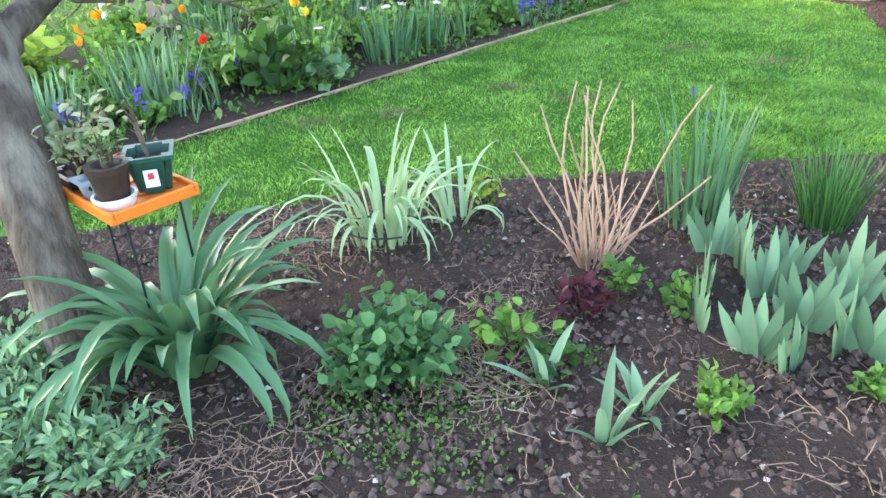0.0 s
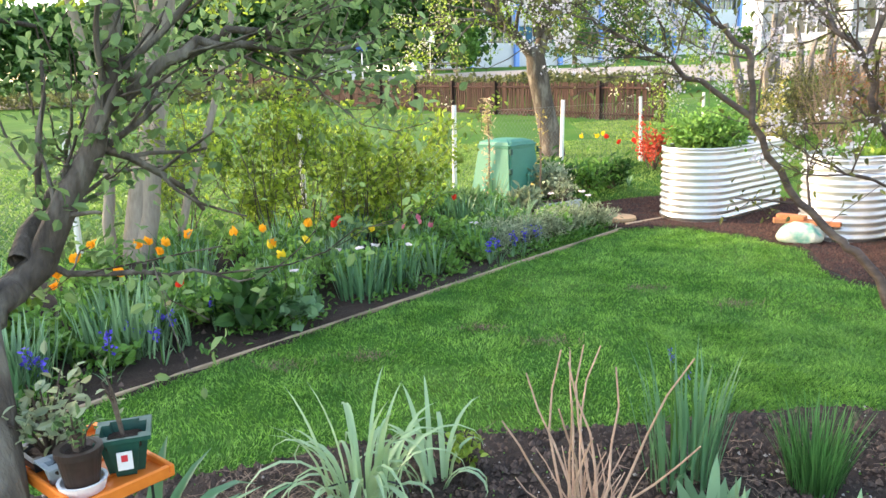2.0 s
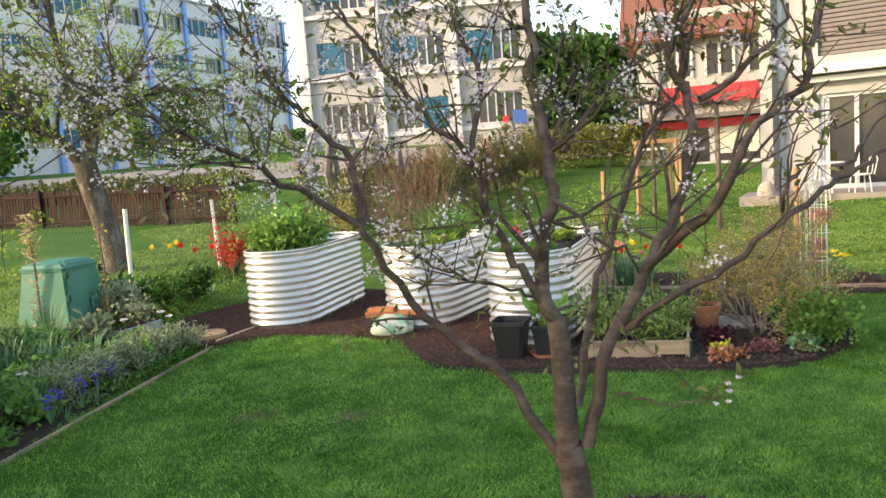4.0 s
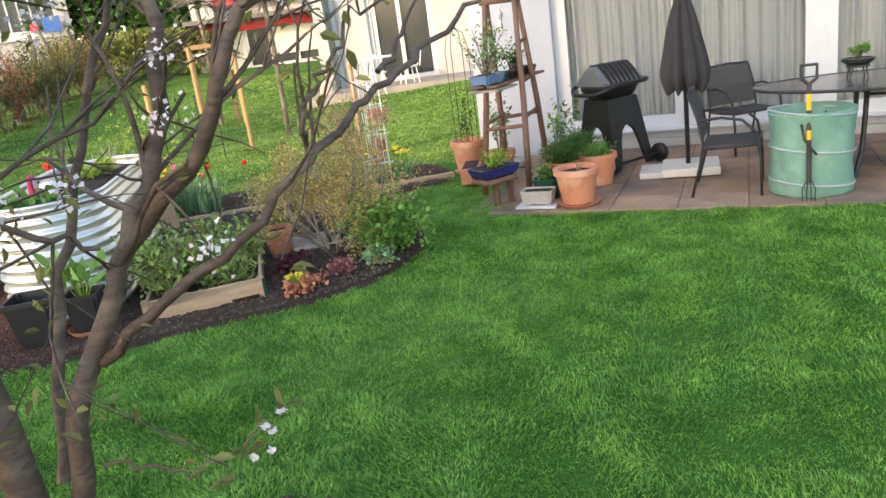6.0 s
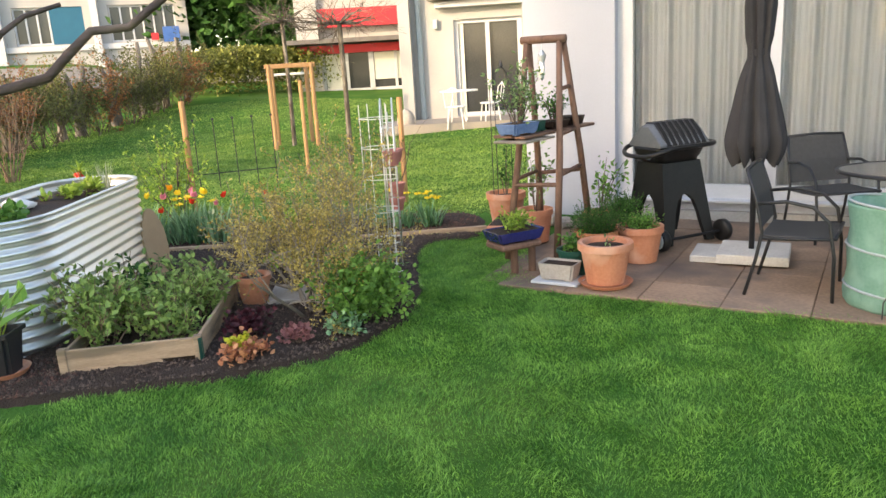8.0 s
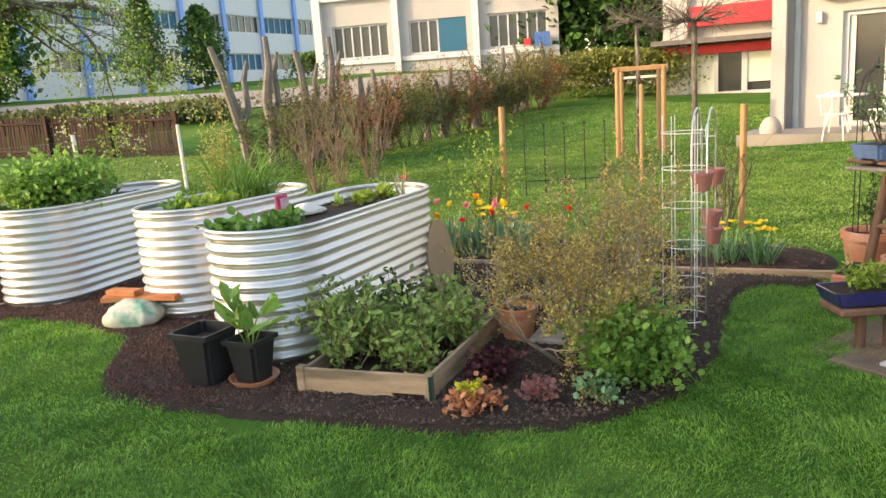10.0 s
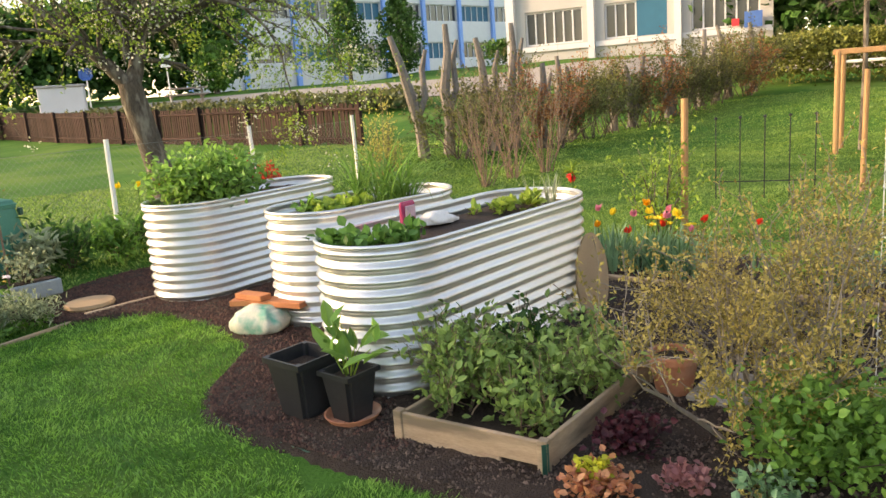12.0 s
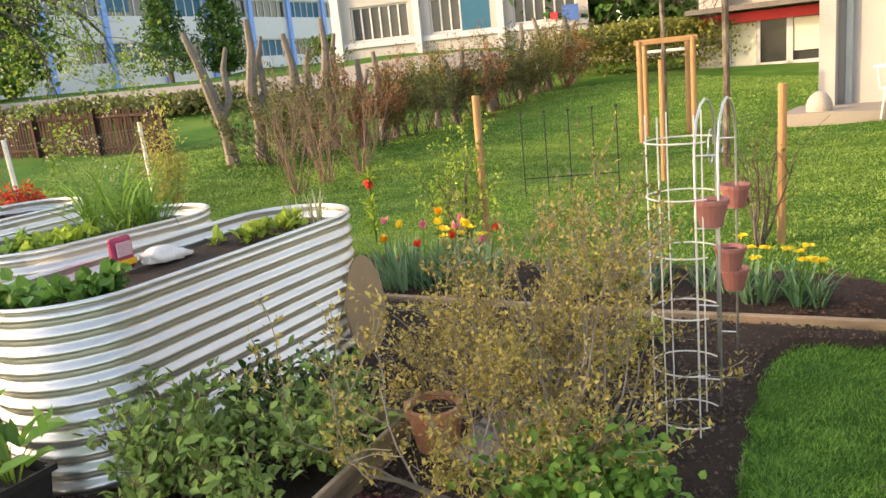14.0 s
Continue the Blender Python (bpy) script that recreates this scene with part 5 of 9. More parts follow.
def build_buildings():
    t = thing("apartment_building", 0, 0, 0, 0, "white apartment block with teal blinds and banded windows", "building")
    m, B = facade(t, (14.9, 37.4), (24.0, 30.7), 2.55, 4, 3.1, 3, "cream", "whitepaint", "unlitroom", 2.75, 0.85, 1.55, 6, 9.0, 0.5, 0, plint=1, slat_blinds=True)
    part("ledge", B(bmesh.new(), 0.0, 11.3, -0.25, -0.12, 3.55, 3.75), "whitepaint", t)
    part("ledge", B(bmesh.new(), 0.0, 11.3, -0.25, -0.12, 6.65, 6.85), "whitepaint", t)
    part("pilaster", B(bmesh.new(), -0.35, 0.05, -0.3, 0.3, -1, 12.9), "whitepaint", t)
    part("pilaster", B(bmesh.new(), 3.55, 3.85, -0.3, 0.0, -1, 12.9), "whitepaint", t)
    part("pilaster", B(bmesh.new(), 7.35, 7.65, -0.3, 0.0, -1, 12.9), "whitepaint", t)
    part("sign", B(bmesh.new(), 10.2, 10.9, -0.36, -0.31, 0.75, 1.4), "bluepaint", t, "blue notice board")
    part("round_sign", B(bmesh.new(), 9.7, 10.0, -0.36, -0.31, 0.85, 1.15), "redpanel", t, "small red and white traffic sign")
    t = thing("school_building", 0, 0, 0, 0, "long pale school building with blue pillars and window bands", "building")
    m, B = facade(t, (-2.5, 58.0), (28.5, 77.5), 3.7, 4, 3.3, 8, "whitepaint", "whitepaint", "unlitroom", 4.1, 0.95, 1.5, 5, 10.0, 0.5, 3)
    for k in range(9):
        part("pillar", B(bmesh.new(), k * 4.578 - 0.2, k * 4.578 + 0.2, -0.25, 0.0, -1, 13.6), "blueframe", t, "bright blue pillar")
    # neighbour's white house end with a patio door
    t = thing("neighbour_house", 0, 0, 0, 0, "neighbouring white rendered house with a glazed patio door", "house")
    p0, p1 = np.array((15.7, 11.55)), np.array((17.9, 7.75))
    u = (p1 - p0) / np.linalg.norm(p1 - p0)
    m = pose(p0[0], p0[1], 0.38, 0, 0, math.degrees(math.atan2(u[1], u[0])))

    def W(bm, a0, a1, o0, o1, b0, b1, bev=0.0):
        return box(bm, ((a0 + a1) / 2, (o0 + o1) / 2, (b0 + b1) / 2), (a1 - a0, o1 - o0, b1 - b0), 0, bev, m)

    b = W(bmesh.new(), 0, 0.92, 0, 0.3, -1, 6.4)
    W(b, 0, 0.3, 0.3, 9, -1, 6.4)
    W(b, 0.3, 4.4, 2.6, 9, -1, 6.4)
    part("wall", b, "cream", t)
    for q in ((0.92, 2.42, 0, 0.3, 2.12, 2.95), (0.92, 2.42, 0, 0.3, 4.4, 6.4), (0.92, 2.42, 0, 0.3, -1, 0.02), (2.42, 4.4, 0, 0.3, -1, 6.4), (-0.25, 0.0, -0.35, 9, -1, 6.4)):
        part("wall", W(bmesh.new(), *q), "cream", t)
    part("balcony", W(bmesh.new(), 0.4, 3.4, -0.5, 0.0, 2.55, 2.75), "render", t, "white balcony slab")
    part("awning_box", W(bmesh.new(), 0.55, 3.0, -0.25, 0.0, 2.38, 2.5), "whitepaint", t)
    part("shutter_back", W(bmesh.new(), 0.92, 2.42, 0.16, 0.2, 2.95, 4.4), "unlitroom", t)
    for k in range(14):
        part("shutter_slat", W(bmesh.new(), 0.92, 2.42, 0.09, 0.13, 2.97 + 0.1 * k, 3.045 + 0.1 * k), "shutter", t)
    d = part("door", W(bmesh.new(), 0.92, 2.42, 0.16, 0.19, 0.02, 2.12), "unlitroom", t, "glazed patio door, the dark room put into its pane")
    fr = W(bmesh.new(), 0.92, 1.02, 0.08, 0.16, 0.02, 2.12)
    W(fr, 2.32, 2.42, 0.08, 0.16, 0.02, 2.12)
    W(fr, 1.62, 1.71, 0.08, 0.16, 0.1, 2.04)
    W(fr, 1.02, 2.32, 0.08, 0.16, 0.02, 0.1)
    W(fr, 1.02, 2.32, 0.08, 0.16, 2.04, 2.12)
    part("frame", fr, "whitepaint", d)
    part("blind", W(bmesh.new(), 1.03, 1.13, 0.12, 0.15, 0.1, 2.04), "paleblind", d, "pale curtain behind the glass")
    part("downpipe", W(bmesh.new(), 0.1, 0.22, -0.1, 0.0, -1, 6.3, 0.02), "greyplastic", t, "grey downpipe")
    part("wall_lamp", W(bmesh.new(), 0.48, 0.58, -0.1, 0.0, 1.95, 2.15, 0.01), "whitepaint", t)
    part("roof", W(bmesh.new(), -0.5, 4.6, -0.5, 9.2, 6.4, 6.55), "darkroof", t)
    part("terrace", W(bmesh.new(), -0.6, 4.4, -1.6, 0.0, -0.5, 0.0), "road", t, "grey terrace slabs")
    # red-banded house further back
    t = thing("red_banded_house", 0, 0, 0, 0, "white house with red panels and a tiled roof", "house")
    p0, p1 = np.array((21.8, 21.6)), np.array((26.5, 16.4))
    u = (p1 - p0) / np.linalg.norm(p1 - p0)
    m = pose(p0[0], p0[1], 0.7, 0, 0, math.degrees(math.atan2(u[1], u[0])))
    b = W(bmesh.new(), 0, 0.85, 0, 0.3, -1, 1.5)
    W(b, 6.2, 7.0, 0, 0.3, -1, 1.5)
    W(b, 0.85, 6.2, 0, 0.3, -1, 0.12)
    W(b, 0, 7, 0.8, 7, -1, 6.0)
    W(b, 0, 0.8, 0.3, 0.8, -1, 6.0)
    W(b, 0, 7, 0.5, 0.8, 3.1, 4.9)
    part("wall", b, "cream", t)
    part("red_band", W(bmesh.new(), 0.0, 7.0, -0.06, 0.3, 1.5, 1.8), "redpanel", t, "red fascia band")
    part("red_band", W(bmesh.new(), 0.55, 7.0, 0.4, 0.8, 2.45, 3.1), "redpanel", t, "red balcony panel")
    for k in range(3):
        a0 = 0.85 + 1.783 * k
        w = part("window", W(bmesh.new(), a0, a0 + 1.783, 0.2, 0.24, 0.12, 1.5), "unlitroom", t)
        fr = bmesh.new()
        for q in (0.0, 0.86, 1.70):
            W(fr, a0 + q, a0 + q + 0.1, 0.1, 0.2, 0.12, 1.5)
        W(fr, a0, a0 + 1.783, 0.1, 0.2, 0.12, 0.22)
        part("frame", fr, "whitepaint", w)
        part("blind", W(bmesh.new(), a0 + 0.12, a0 + (0.85 if k != 1 else 1.66), 0.14, 0.19, 0.5 if k == 1 else 0.22, 1.48), "paleblind", w)
    part("canopy", W(bmesh.new(), -0.3, 7.0, -0.9, 0.8, 1.85, 2.0), "darkroof", t, "dark lean-to roof")
    for k in range(4):
        a0 = 1.0 + 1.5 * k
        w = part("window", W(bmesh.new(), a0, a0 + 1.0, 0.46, 0.5, 3.5, 4.6), "unlitroom", t)
        fr = W(bmesh.new(), a0 - 0.05, a0 + 0.05, 0.4, 0.47, 3.45, 4.65)
        W(fr, a0 + 0.95, a0 + 1.05, 0.4, 0.47, 3.45, 4.65)
        W(fr, a0 + 0.45, a0 + 0.55, 0.4, 0.47, 3.45, 4.65)
        part("frame", fr, "whitepaint", w)
    v = [m @ Vector(q) for q in ((-0.6, -0.3, 4.9), (7.5, -0.3, 4.9), (7.5, 3.5, 7.6), (-0.6, 3.5, 7.6), (7.5, 7.4, 4.9), (-0.6, 7.4, 4.9))]
    rf = raw("roof", [tuple(q) for q in v], [(0, 1, 2, 3), (3, 2, 4, 5)], "rooftile", t, "orange clay tile roof")
    sm = rf.modifiers.new("thick", "SOLIDIFY")
    sm.thickness = 0.15


build_buildings()


def build_road():
    pts = [(-60, 41.0), (-30, 39.5), (-10, 37.5), (4, 35.5), (12, 32.5), (22, 26.0 + 2.5), (34, 22.5)]
    v, f = [], []
    P = np.array(pts, float)
    t = np.linspace(0, len(P) - 1, 90)
    Q = np.stack([np.interp(t, range(len(P)), P[:, k]) for k in range(2)], 1)
    for _ in range(6):
        Q[1:-1] = (Q[:-2] + 2 * Q[1:-1] + Q[2:]) / 4
    for i, (x, y) in enumerate(Q):
        d = Q[min(i + 1, len(Q) - 1)] - Q[max(i - 1, 0)]
        n = np.array((-d[1], d[0])) / np.linalg.norm(d)
        for k in range(5):
            a = np.array((x, y)) + n * (k - 2) * 1.25
            v.append((a[0], a[1], hz(*a) + 0.05))
        if i:
            b = 5 * i
            f += [(b - 5 + k, b + k, b + k + 1, b - 4 + k) for k in range(4)]
    tagged(raw("road", v, f, "road", smooth=True), "pale sandy lane behind the picket fence", "road", kind="structure")


build_road()

# unseen plain tall block added west to keep evening sun off the near garden
def west_sun_block():
    t = thing("west_sun_block", -41.0, 6.5, 0, 0, "plain unseen block added west of the garden to shade it", "house")
    part("wall", boxes(((0, 0, 11.0), (8.0, 17.6, 23.0))), "render", t)
    part("roof", boxes(((0, 0, 22.62), (8.4, 18.0, 0.25))), "darkroof", t)


west_sun_block()

# ---- things on the patio ----


def pot(name, x, y, z, r0, r1, H, material, label, rim=0.012, saucer=0.0, saucerm="terracotta", soil=True, group="", n=28):
    """A round plant pot with rim, soil and perhaps a saucer."""
    t = thing(name, x, y, z, 0, label, "plant pot", group)
    b = 0.02 if saucer else 0.0
    part("pot", lathe([(0, b), (r0, b), (r1, b + H * 0.82), (r1 + rim, b + H * 0.83), (r1 + rim, b + H), (r1 - 0.012, b + H), (r1 - 0.02, b + H * 0.86), (0, b + H * 0.86)], n), material, t, "", False)
    if soil:
        part("soil", lathe([(r1 - 0.021, b + H * 0.87), (r1 * 0.5, b + H * 0.89), (0, b + H * 0.88)], 16), "soil", t, "dark potting soil")
    if saucer:
        part("saucer", lathe([(0, 0), (saucer * 0.85, 0), (saucer, 0.03), (saucer - 0.008, 0.03), (saucer * 0.82, 0.012), (0, 0.012)], n), saucerm, t, "round saucer")
    return t


def square_pot(name, x, y, z, w0, w1, H, material, label, rz=0, group="", soilz=0.8):
    """A tapering square pot with a folded rim, open on top."""
    t = thing(name, x, y, z, rz, label, "plant pot", group)
    bm = bmesh.new()
    rings = [(w0 / 2, 0), (w1 / 2, H * 0.9), (w1 / 2 + 0.008, H * 0.9), (w1 / 2 + 0.008, H), (w1 / 2 - 0.004, H), (w0 / 2 - 0.006, 0.02)]
    vs = [[bm.verts.new((sx * a, sy * a, zz)) for sx, sy in ((-1, -1), (1, -1), (1, 1), (-1, 1))] for a, zz in rings]
    bm.faces.new(vs[0][::-1])
    for p, q in zip(vs, vs[1:]):
        for i in range(4):
            bm.faces.new((p[i], p[(i + 1) % 4], q[(i + 1) % 4], q[i]))
    bm.faces.new(vs[-1])
    bmesh.ops.bevel(bm, geom=[e for e in bm.edges if abs(e.verts[0].co.z - e.verts[1].co.z) > H * 0.5], offset=0.02, segments=2, affect="EDGES")
    part("pot", bm, material, t)
    w = w0 + (w1 - w0) * soilz
    part("soil", boxes(((0, 0, H * soilz - 0.01), (w - 0.03, w - 0.03, 0.02)), bevel=0.005), "soil", t, "dark soil")
    return t


def tray_pot(name, x, y, z, w, d, H, material, label, rz=0, group="", feet=True):
    """A shallow rectangular bonsai tray."""
    t = thing(name, x, y, z, rz, label, "bonsai pot", group)
    bm = bmesh.new()
    rings = [(0.86, 0.012), (1.0, H), (0.93, H), (0.85, H * 0.7)]
    vs = [[bm.verts.new((sx * w / 2 * a, sy * d / 2 * a, zz)) for sx, sy in ((-1, -1), (1, -1), (1, 1), (-1, 1))] for a, zz in rings]
    bm.faces.new(vs[0][::-1])
    for p, q in zip(vs, vs[1:]):
        for i in range(4):
            bm.faces.new((p[i], p[(i + 1) % 4], q[(i + 1) % 4], q[i]))
    bm.faces.new(vs[-1])
    bmesh.ops.bevel(bm, geom=[e for e in bm.edges if abs(e.verts[0].co.z - e.verts[1].co.z) > H * 0.5], offset=0.015, segments=2, affect="EDGES")
    for sx in (-1, 1):
        for sy in (-1, 1):
            box(bm, (sx * w * 0.3, sy * d * 0.28, 0.007), (0.05, 0.03, 0.014))
    part("tray", bm, material, t)
    part("soil", boxes(((0, 0, H * 0.82), (w * 0.88, d * 0.86, 0.02)), bevel=0.006), "soil", t, "dark soil")
    return t


def foliage_plant(name, x, y, z, H, W, n, size, material, label, category, seed, group="", stems=8, aspect=0.5, ball=False, bark="cherrybark", up=0.3):
    """A small plant: stems and a cloud of leaves on them."""
    r = np.random.default_rng(seed)
    t = thing(name, x, y, z, 0, label, category, group)
    bm = bmesh.new()
    P = []
    for i in range(stems):
        a, q = r.uniform(0, 2 * math.pi), math.sqrt(r.uniform(0, 1)) * W / 2
        tip = (q * math.cos(a), q * math.sin(a), H * r.uniform(0.55, 1.0) * (1 - 0.35 * (2 * q / W) ** 2))
        pts = [(0.12 * tip[0], 0.12 * tip[1], -0.01), (0.5 * tip[0], 0.5 * tip[1], 0.5 * tip[2] + 0.02), tip]
        tube(bm, pts, [0.005, 0.004, 0.002], 4, False)
        for k in np.linspace(0.35 if not ball else 0.6, 1.0, 7):
            j = min(int(k * 2), 1)
            f = k * 2 - j
            P.append([pts[j][c] * (1 - f) + pts[j + 1][c] * f for c in range(3)])
    part("branchwork", bm, bark, t)["kind"] = "stuff"
    P = np.array(P)
    Q = P[r.choice(len(P), n)] + r.normal(size=(n, 3)) * (W * 0.09)
    Q[:, 2] = np.maximum(Q[:, 2], 0.015)
    d = rand_dirs(n, up, r) + 0.8 * np.stack([Q[:, 0], Q[:, 1], 0 * Q[:, 0]], 1) / W
    d /= np.linalg.norm(d, axis=1, keepdims=True)
    f = raw("foliage", *leaf_mesh(Q, d, size, aspect, r=r), material, t)
    f["kind"] = "stuff"
    return t


def garden_chair(x, y, rz, label):
    """Stacking patio chair: bent dark tubes, textile seat and back. Faces +x."""
    t = thing("garden_chair", x, y, 0.022, rz, label, "chair", "chairs round the patio table")
    t.matrix_basis = t.matrix_basis @ Matrix.Diagonal((0.92, 0.92, 0.93, 1))
    w = 0.27
    for s in (-1, 1):
        part("side_frame", rods([([(0.24, s * w, 0.0), (0.235, s * w, 0.3), (0.20, s * w, 0.52), (0.10, s * w, 0.62), (-0.06, s * w, 0.65), (-0.24, s * w, 0.63)], 0.012),
                                 ([(-0.30, s * w, 0.0), (-0.235, s * w, 0.25), (-0.20, s * w, 0.44), (-0.24, s * w, 0.64), (-0.31, s * (w - 0.02), 0.85)], 0.012),
                                 ([(0.24, s * w, 0.42), (0.0, s * w, 0.405), (-0.21, s * w, 0.40)], 0.011)], 8), "iron", t, "", True)
    for bar in ([(-0.31, -w + 0.02, 0.85), (-0.315, 0, 0.86), (-0.31, w - 0.02, 0.85)], [(0.24, -w, 0.42), (0.24, w, 0.42)], [(-0.21, -w, 0.40), (-0.21, w, 0.40)]):
        part("cross_bar", rods([(bar, 0.0115)], 8), "iron", t, "", True)
    part("seat", boxes(((0.015, 0, 0.415), (0.45, 2 * w - 0.02, 0.012)), bevel=0.004), "mesh", t, "grey textile seat")
    bm = bmesh.new()
    v = [bm.verts.new(p) for p in ((-0.208, -w + 0.01, 0.46), (-0.208, w - 0.01, 0.46), (-0.245, w - 0.01, 0.65), (-0.306, w - 0.025, 0.845), (-0.306, -w + 0.025, 0.845), (-0.245, -w + 0.01, 0.65))]
    bm.faces.new((v[0], v[1], v[2], v[5]))
    bm.faces.new((v[5], v[2], v[3], v[4]))
    b = part("backrest", bm, "mesh", t, "grey textile backrest")
    so = b.modifiers.new("thick", "SOLIDIFY")
    so.thickness = 0.01
    return t


def patio_table():
    t = thing("patio_table", 7.62, 0.55, 0.03, -84, "oval dark metal patio table with a smooth top", "table")
    L, Wd = 2.36, 1.15
    oval = [(L / 2 * math.cos(a), Wd / 2 * math.sin(a)) for a in np.linspace(0, 2 * math.pi, 48, endpoint=False)]
    part("tabletop", prism(oval, 0.685, 0.70), "tabletop", t, "dark grey glass-like top")
    rim = bmesh.new()
    tube(rim, [(a, b, 0.692) for a, b in oval] + [(oval[0][0], oval[0][1], 0.692), (oval[1][0], oval[1][1], 0.692)], 0.013, 8, False)
    part("rim", rim, "iron", t, "", True)
    for sx in (-1, 1):
        for sy in (-1, 1):
            part("leg", rods([([(sx * 0.40, sy * 0.26, 0.68), (sx * 0.41, sy * 0.27, 0.45), (sx * 0.43, sy * 0.30, 0.2), (sx * 0.48, sy * 0.36, 0.02), (sx * 0.51, sy * 0.385, 0.0)], 0.02)], 10), "iron", t, "", True)
    part("stretcher", rods([([(-0.4, -0.26, 0.62), (0.4, -0.26, 0.62)], 0.013), ([(-0.4, 0.26, 0.62), (0.4, 0.26, 0.62)], 0.013), ([(-0.4, -0.26, 0.62), (-0.4, 0.26, 0.62)], 0.013), ([(0.4, -0.26, 0.62), (0.4, 0.26, 0.62)], 0.013)], 8), "iron", t)


def grill():
    """Gas grill on a black moulded cart: four splayed legs joined by arches, roof-shaped lid, bumper rail."""
    t = thing("gas_grill", 7.98, 3.02, 0.03, -30, "black gas grill on a moulded cart with a grey lid end", "grill")
    top, foot = [(-0.19, -0.15), (0.19, -0.15), (0.19, 0.15), (-0.19, 0.15)], [(-0.25, -0.27), (0.25, -0.27), (0.25, 0.25), (-0.25, 0.25)]

    def side(i):
        j = (i + 1) % 4
        A, B, C, D = [Vector((*top[i], 0.66)), Vector((*top[j], 0.66)), Vector((*foot[j], 0.02)), Vector((*foot[i], 0.02))]
        W = lambda u, v: A * (1 - u) * (1 - v) + B * u * (1 - v) + C * u * v + D * (1 - u) * v
        arch = [W(0.5 + 0.5 * s * q, v) for s, q, v in ((1, 0.70, 1.0), (1, 0.58, 0.8), (1, 0.50, 0.62), (1, 0.36, 0.47), (1, 0.14, 0.40), (-1, 0.14, 0.40), (-1, 0.36, 0.47), (-1, 0.50, 0.62), (-1, 0.58, 0.8), (-1, 0.70, 1.0))]
        outer = [W(1, 1), W(1, 0.8), W(1, 0.62), W(1, 0.47), W(0.6, 0), W(0.4, 0), W(0, 0.47), W(0, 0.62), W(0, 0.8), W(0, 1)]
        nrm = (B - A).cross(D - A).normalized() * 0.035
        bm = bmesh.new()
        va, vo = [bm.verts.new(p) for p in arch], [bm.verts.new(p) for p in outer]
        for k in range(9):
            bm.faces.new((va[k], va[k + 1], vo[k + 1], vo[k]))
        b0, b1 = bm.verts.new(W(1, 0)), bm.verts.new(W(0, 0))
        bm.faces.new((vo[3], vo[4], b0))
        bm.faces.new((vo[5], vo[6], b1))
        bmesh.ops.recalc_face_normals(bm, faces=bm.faces)
        r = bmesh.ops.extrude_face_region(bm, geom=bm.faces[:])
        bmesh.ops.translate(bm, vec=nrm, verts=[v for v in r["geom"] if isinstance(v, bmesh.types.BMVert)])
        bmesh.ops.recalc_face_normals(bm, faces=bm.faces)
        part("leg_frame", bm, "jetplastic", t, "arched black cart side")

    for i in range(4):
        side(i)
    part("axle", rods([([(-0.29, -0.29, 0.085), (0.27, -0.29, 0.085)], 0.014)]), "jetplastic", t)
    for sx in (-1, 1):
        w = bmesh.new()
        lathe([(0, -0.03), (0.08, -0.03), (0.088, -0.02), (0.088, 0.02), (0.08, 0.03), (0.064, 0.034), (0, 0.034)], 28, w)
        m = pose(sx * 0.31, -0.29, 0.09, 0, 90 * sx, 0)
        bmesh.ops.transform(w, matrix=m, verts=w.verts)
        p = part("wheel", w, "jetplastic", t, "", True)
        hub = lathe([(0.066, 0.033), (0.064, 0.041), (0.05, 0.044), (0.02, 0.041), (0, 0.044)], 24)
        bmesh.ops.transform(hub, matrix=m, verts=hub.verts)
        part("hubcap", hub, "greyplastic", p, "grey hubcap", True)

    def tub(sections, name, m, label):
        bm = bmesh.new()
        prev = None
        for rx, ry, z in sections:
            ring = [bm.verts.new((rx * math.copysign(abs(math.cos(a)) ** 0.45, math.cos(a)), ry * math.copysign(abs(math.sin(a)) ** 0.45, math.sin(a)), z)) for a in np.linspace(0, 2 * math.pi, 32, endpoint=False)]
            if prev:
                for i in range(32):
                    bm.faces.new((prev[i], prev[(i + 1) % 32], ring[(i + 1) % 32], ring[i]))
            else:
                bm.faces.new(ring[::-1])
            prev = ring
        bm.faces.new(prev)
        part(name, bm, m, t, label, True)

    tub([(0.17, 0.13, 0.64), (0.22, 0.17, 0.70), (0.245, 0.195, 0.76), (0.245, 0.195, 0.785)], "cookbox", "jetplastic", "black cookbox")
    # lid: roof-shaped, the ridge along x
    bm = bmesh.new()
    prof = [(-0.195, 0.787), (-0.20, 0.81), (-0.13, 0.885), (-0.045, 0.965), (0.045, 0.965), (0.13, 0.885), (0.20, 0.81), (0.195, 0.787)]
    rings = []
    for x, k in ((-0.245, 0.97), (-0.19, 1.0), (0.19, 1.0), (0.245, 0.97)):
        inset = 0.0 if abs(x) < 0.2 else 1.0
        rings.append([bm.verts.new((x, y * k, 0.787 + (z - 0.787) * (1 - 0.10 * inset))) for y, z in prof])
    for a, b in zip(rings, rings[1:]):
        for i in range(8):
            bm.faces.new((a[i], a[(i + 1) % 8], b[(i + 1) % 8], b[i]))
    bm.faces.new(rings[0][::-1])
    bm.faces.new(rings[-1])
    bmesh.ops.recalc_face_normals(bm, faces=bm.faces)
    bmesh.ops.bevel(bm, geom=bm.edges[:], offset=0.006, segments=2, affect="EDGES")
    part("lid", bm, "grilllid", t, "blue-grey enamelled lid")
    for k in range(7):
        x = -0.165 + 0.058 * k
        bm = bmesh.new()
        pts = [(-0.207, 0.80), (-0.135, 0.895), (-0.048, 0.977), (0.048, 0.977), (0.135, 0.895), (0.207, 0.80)]
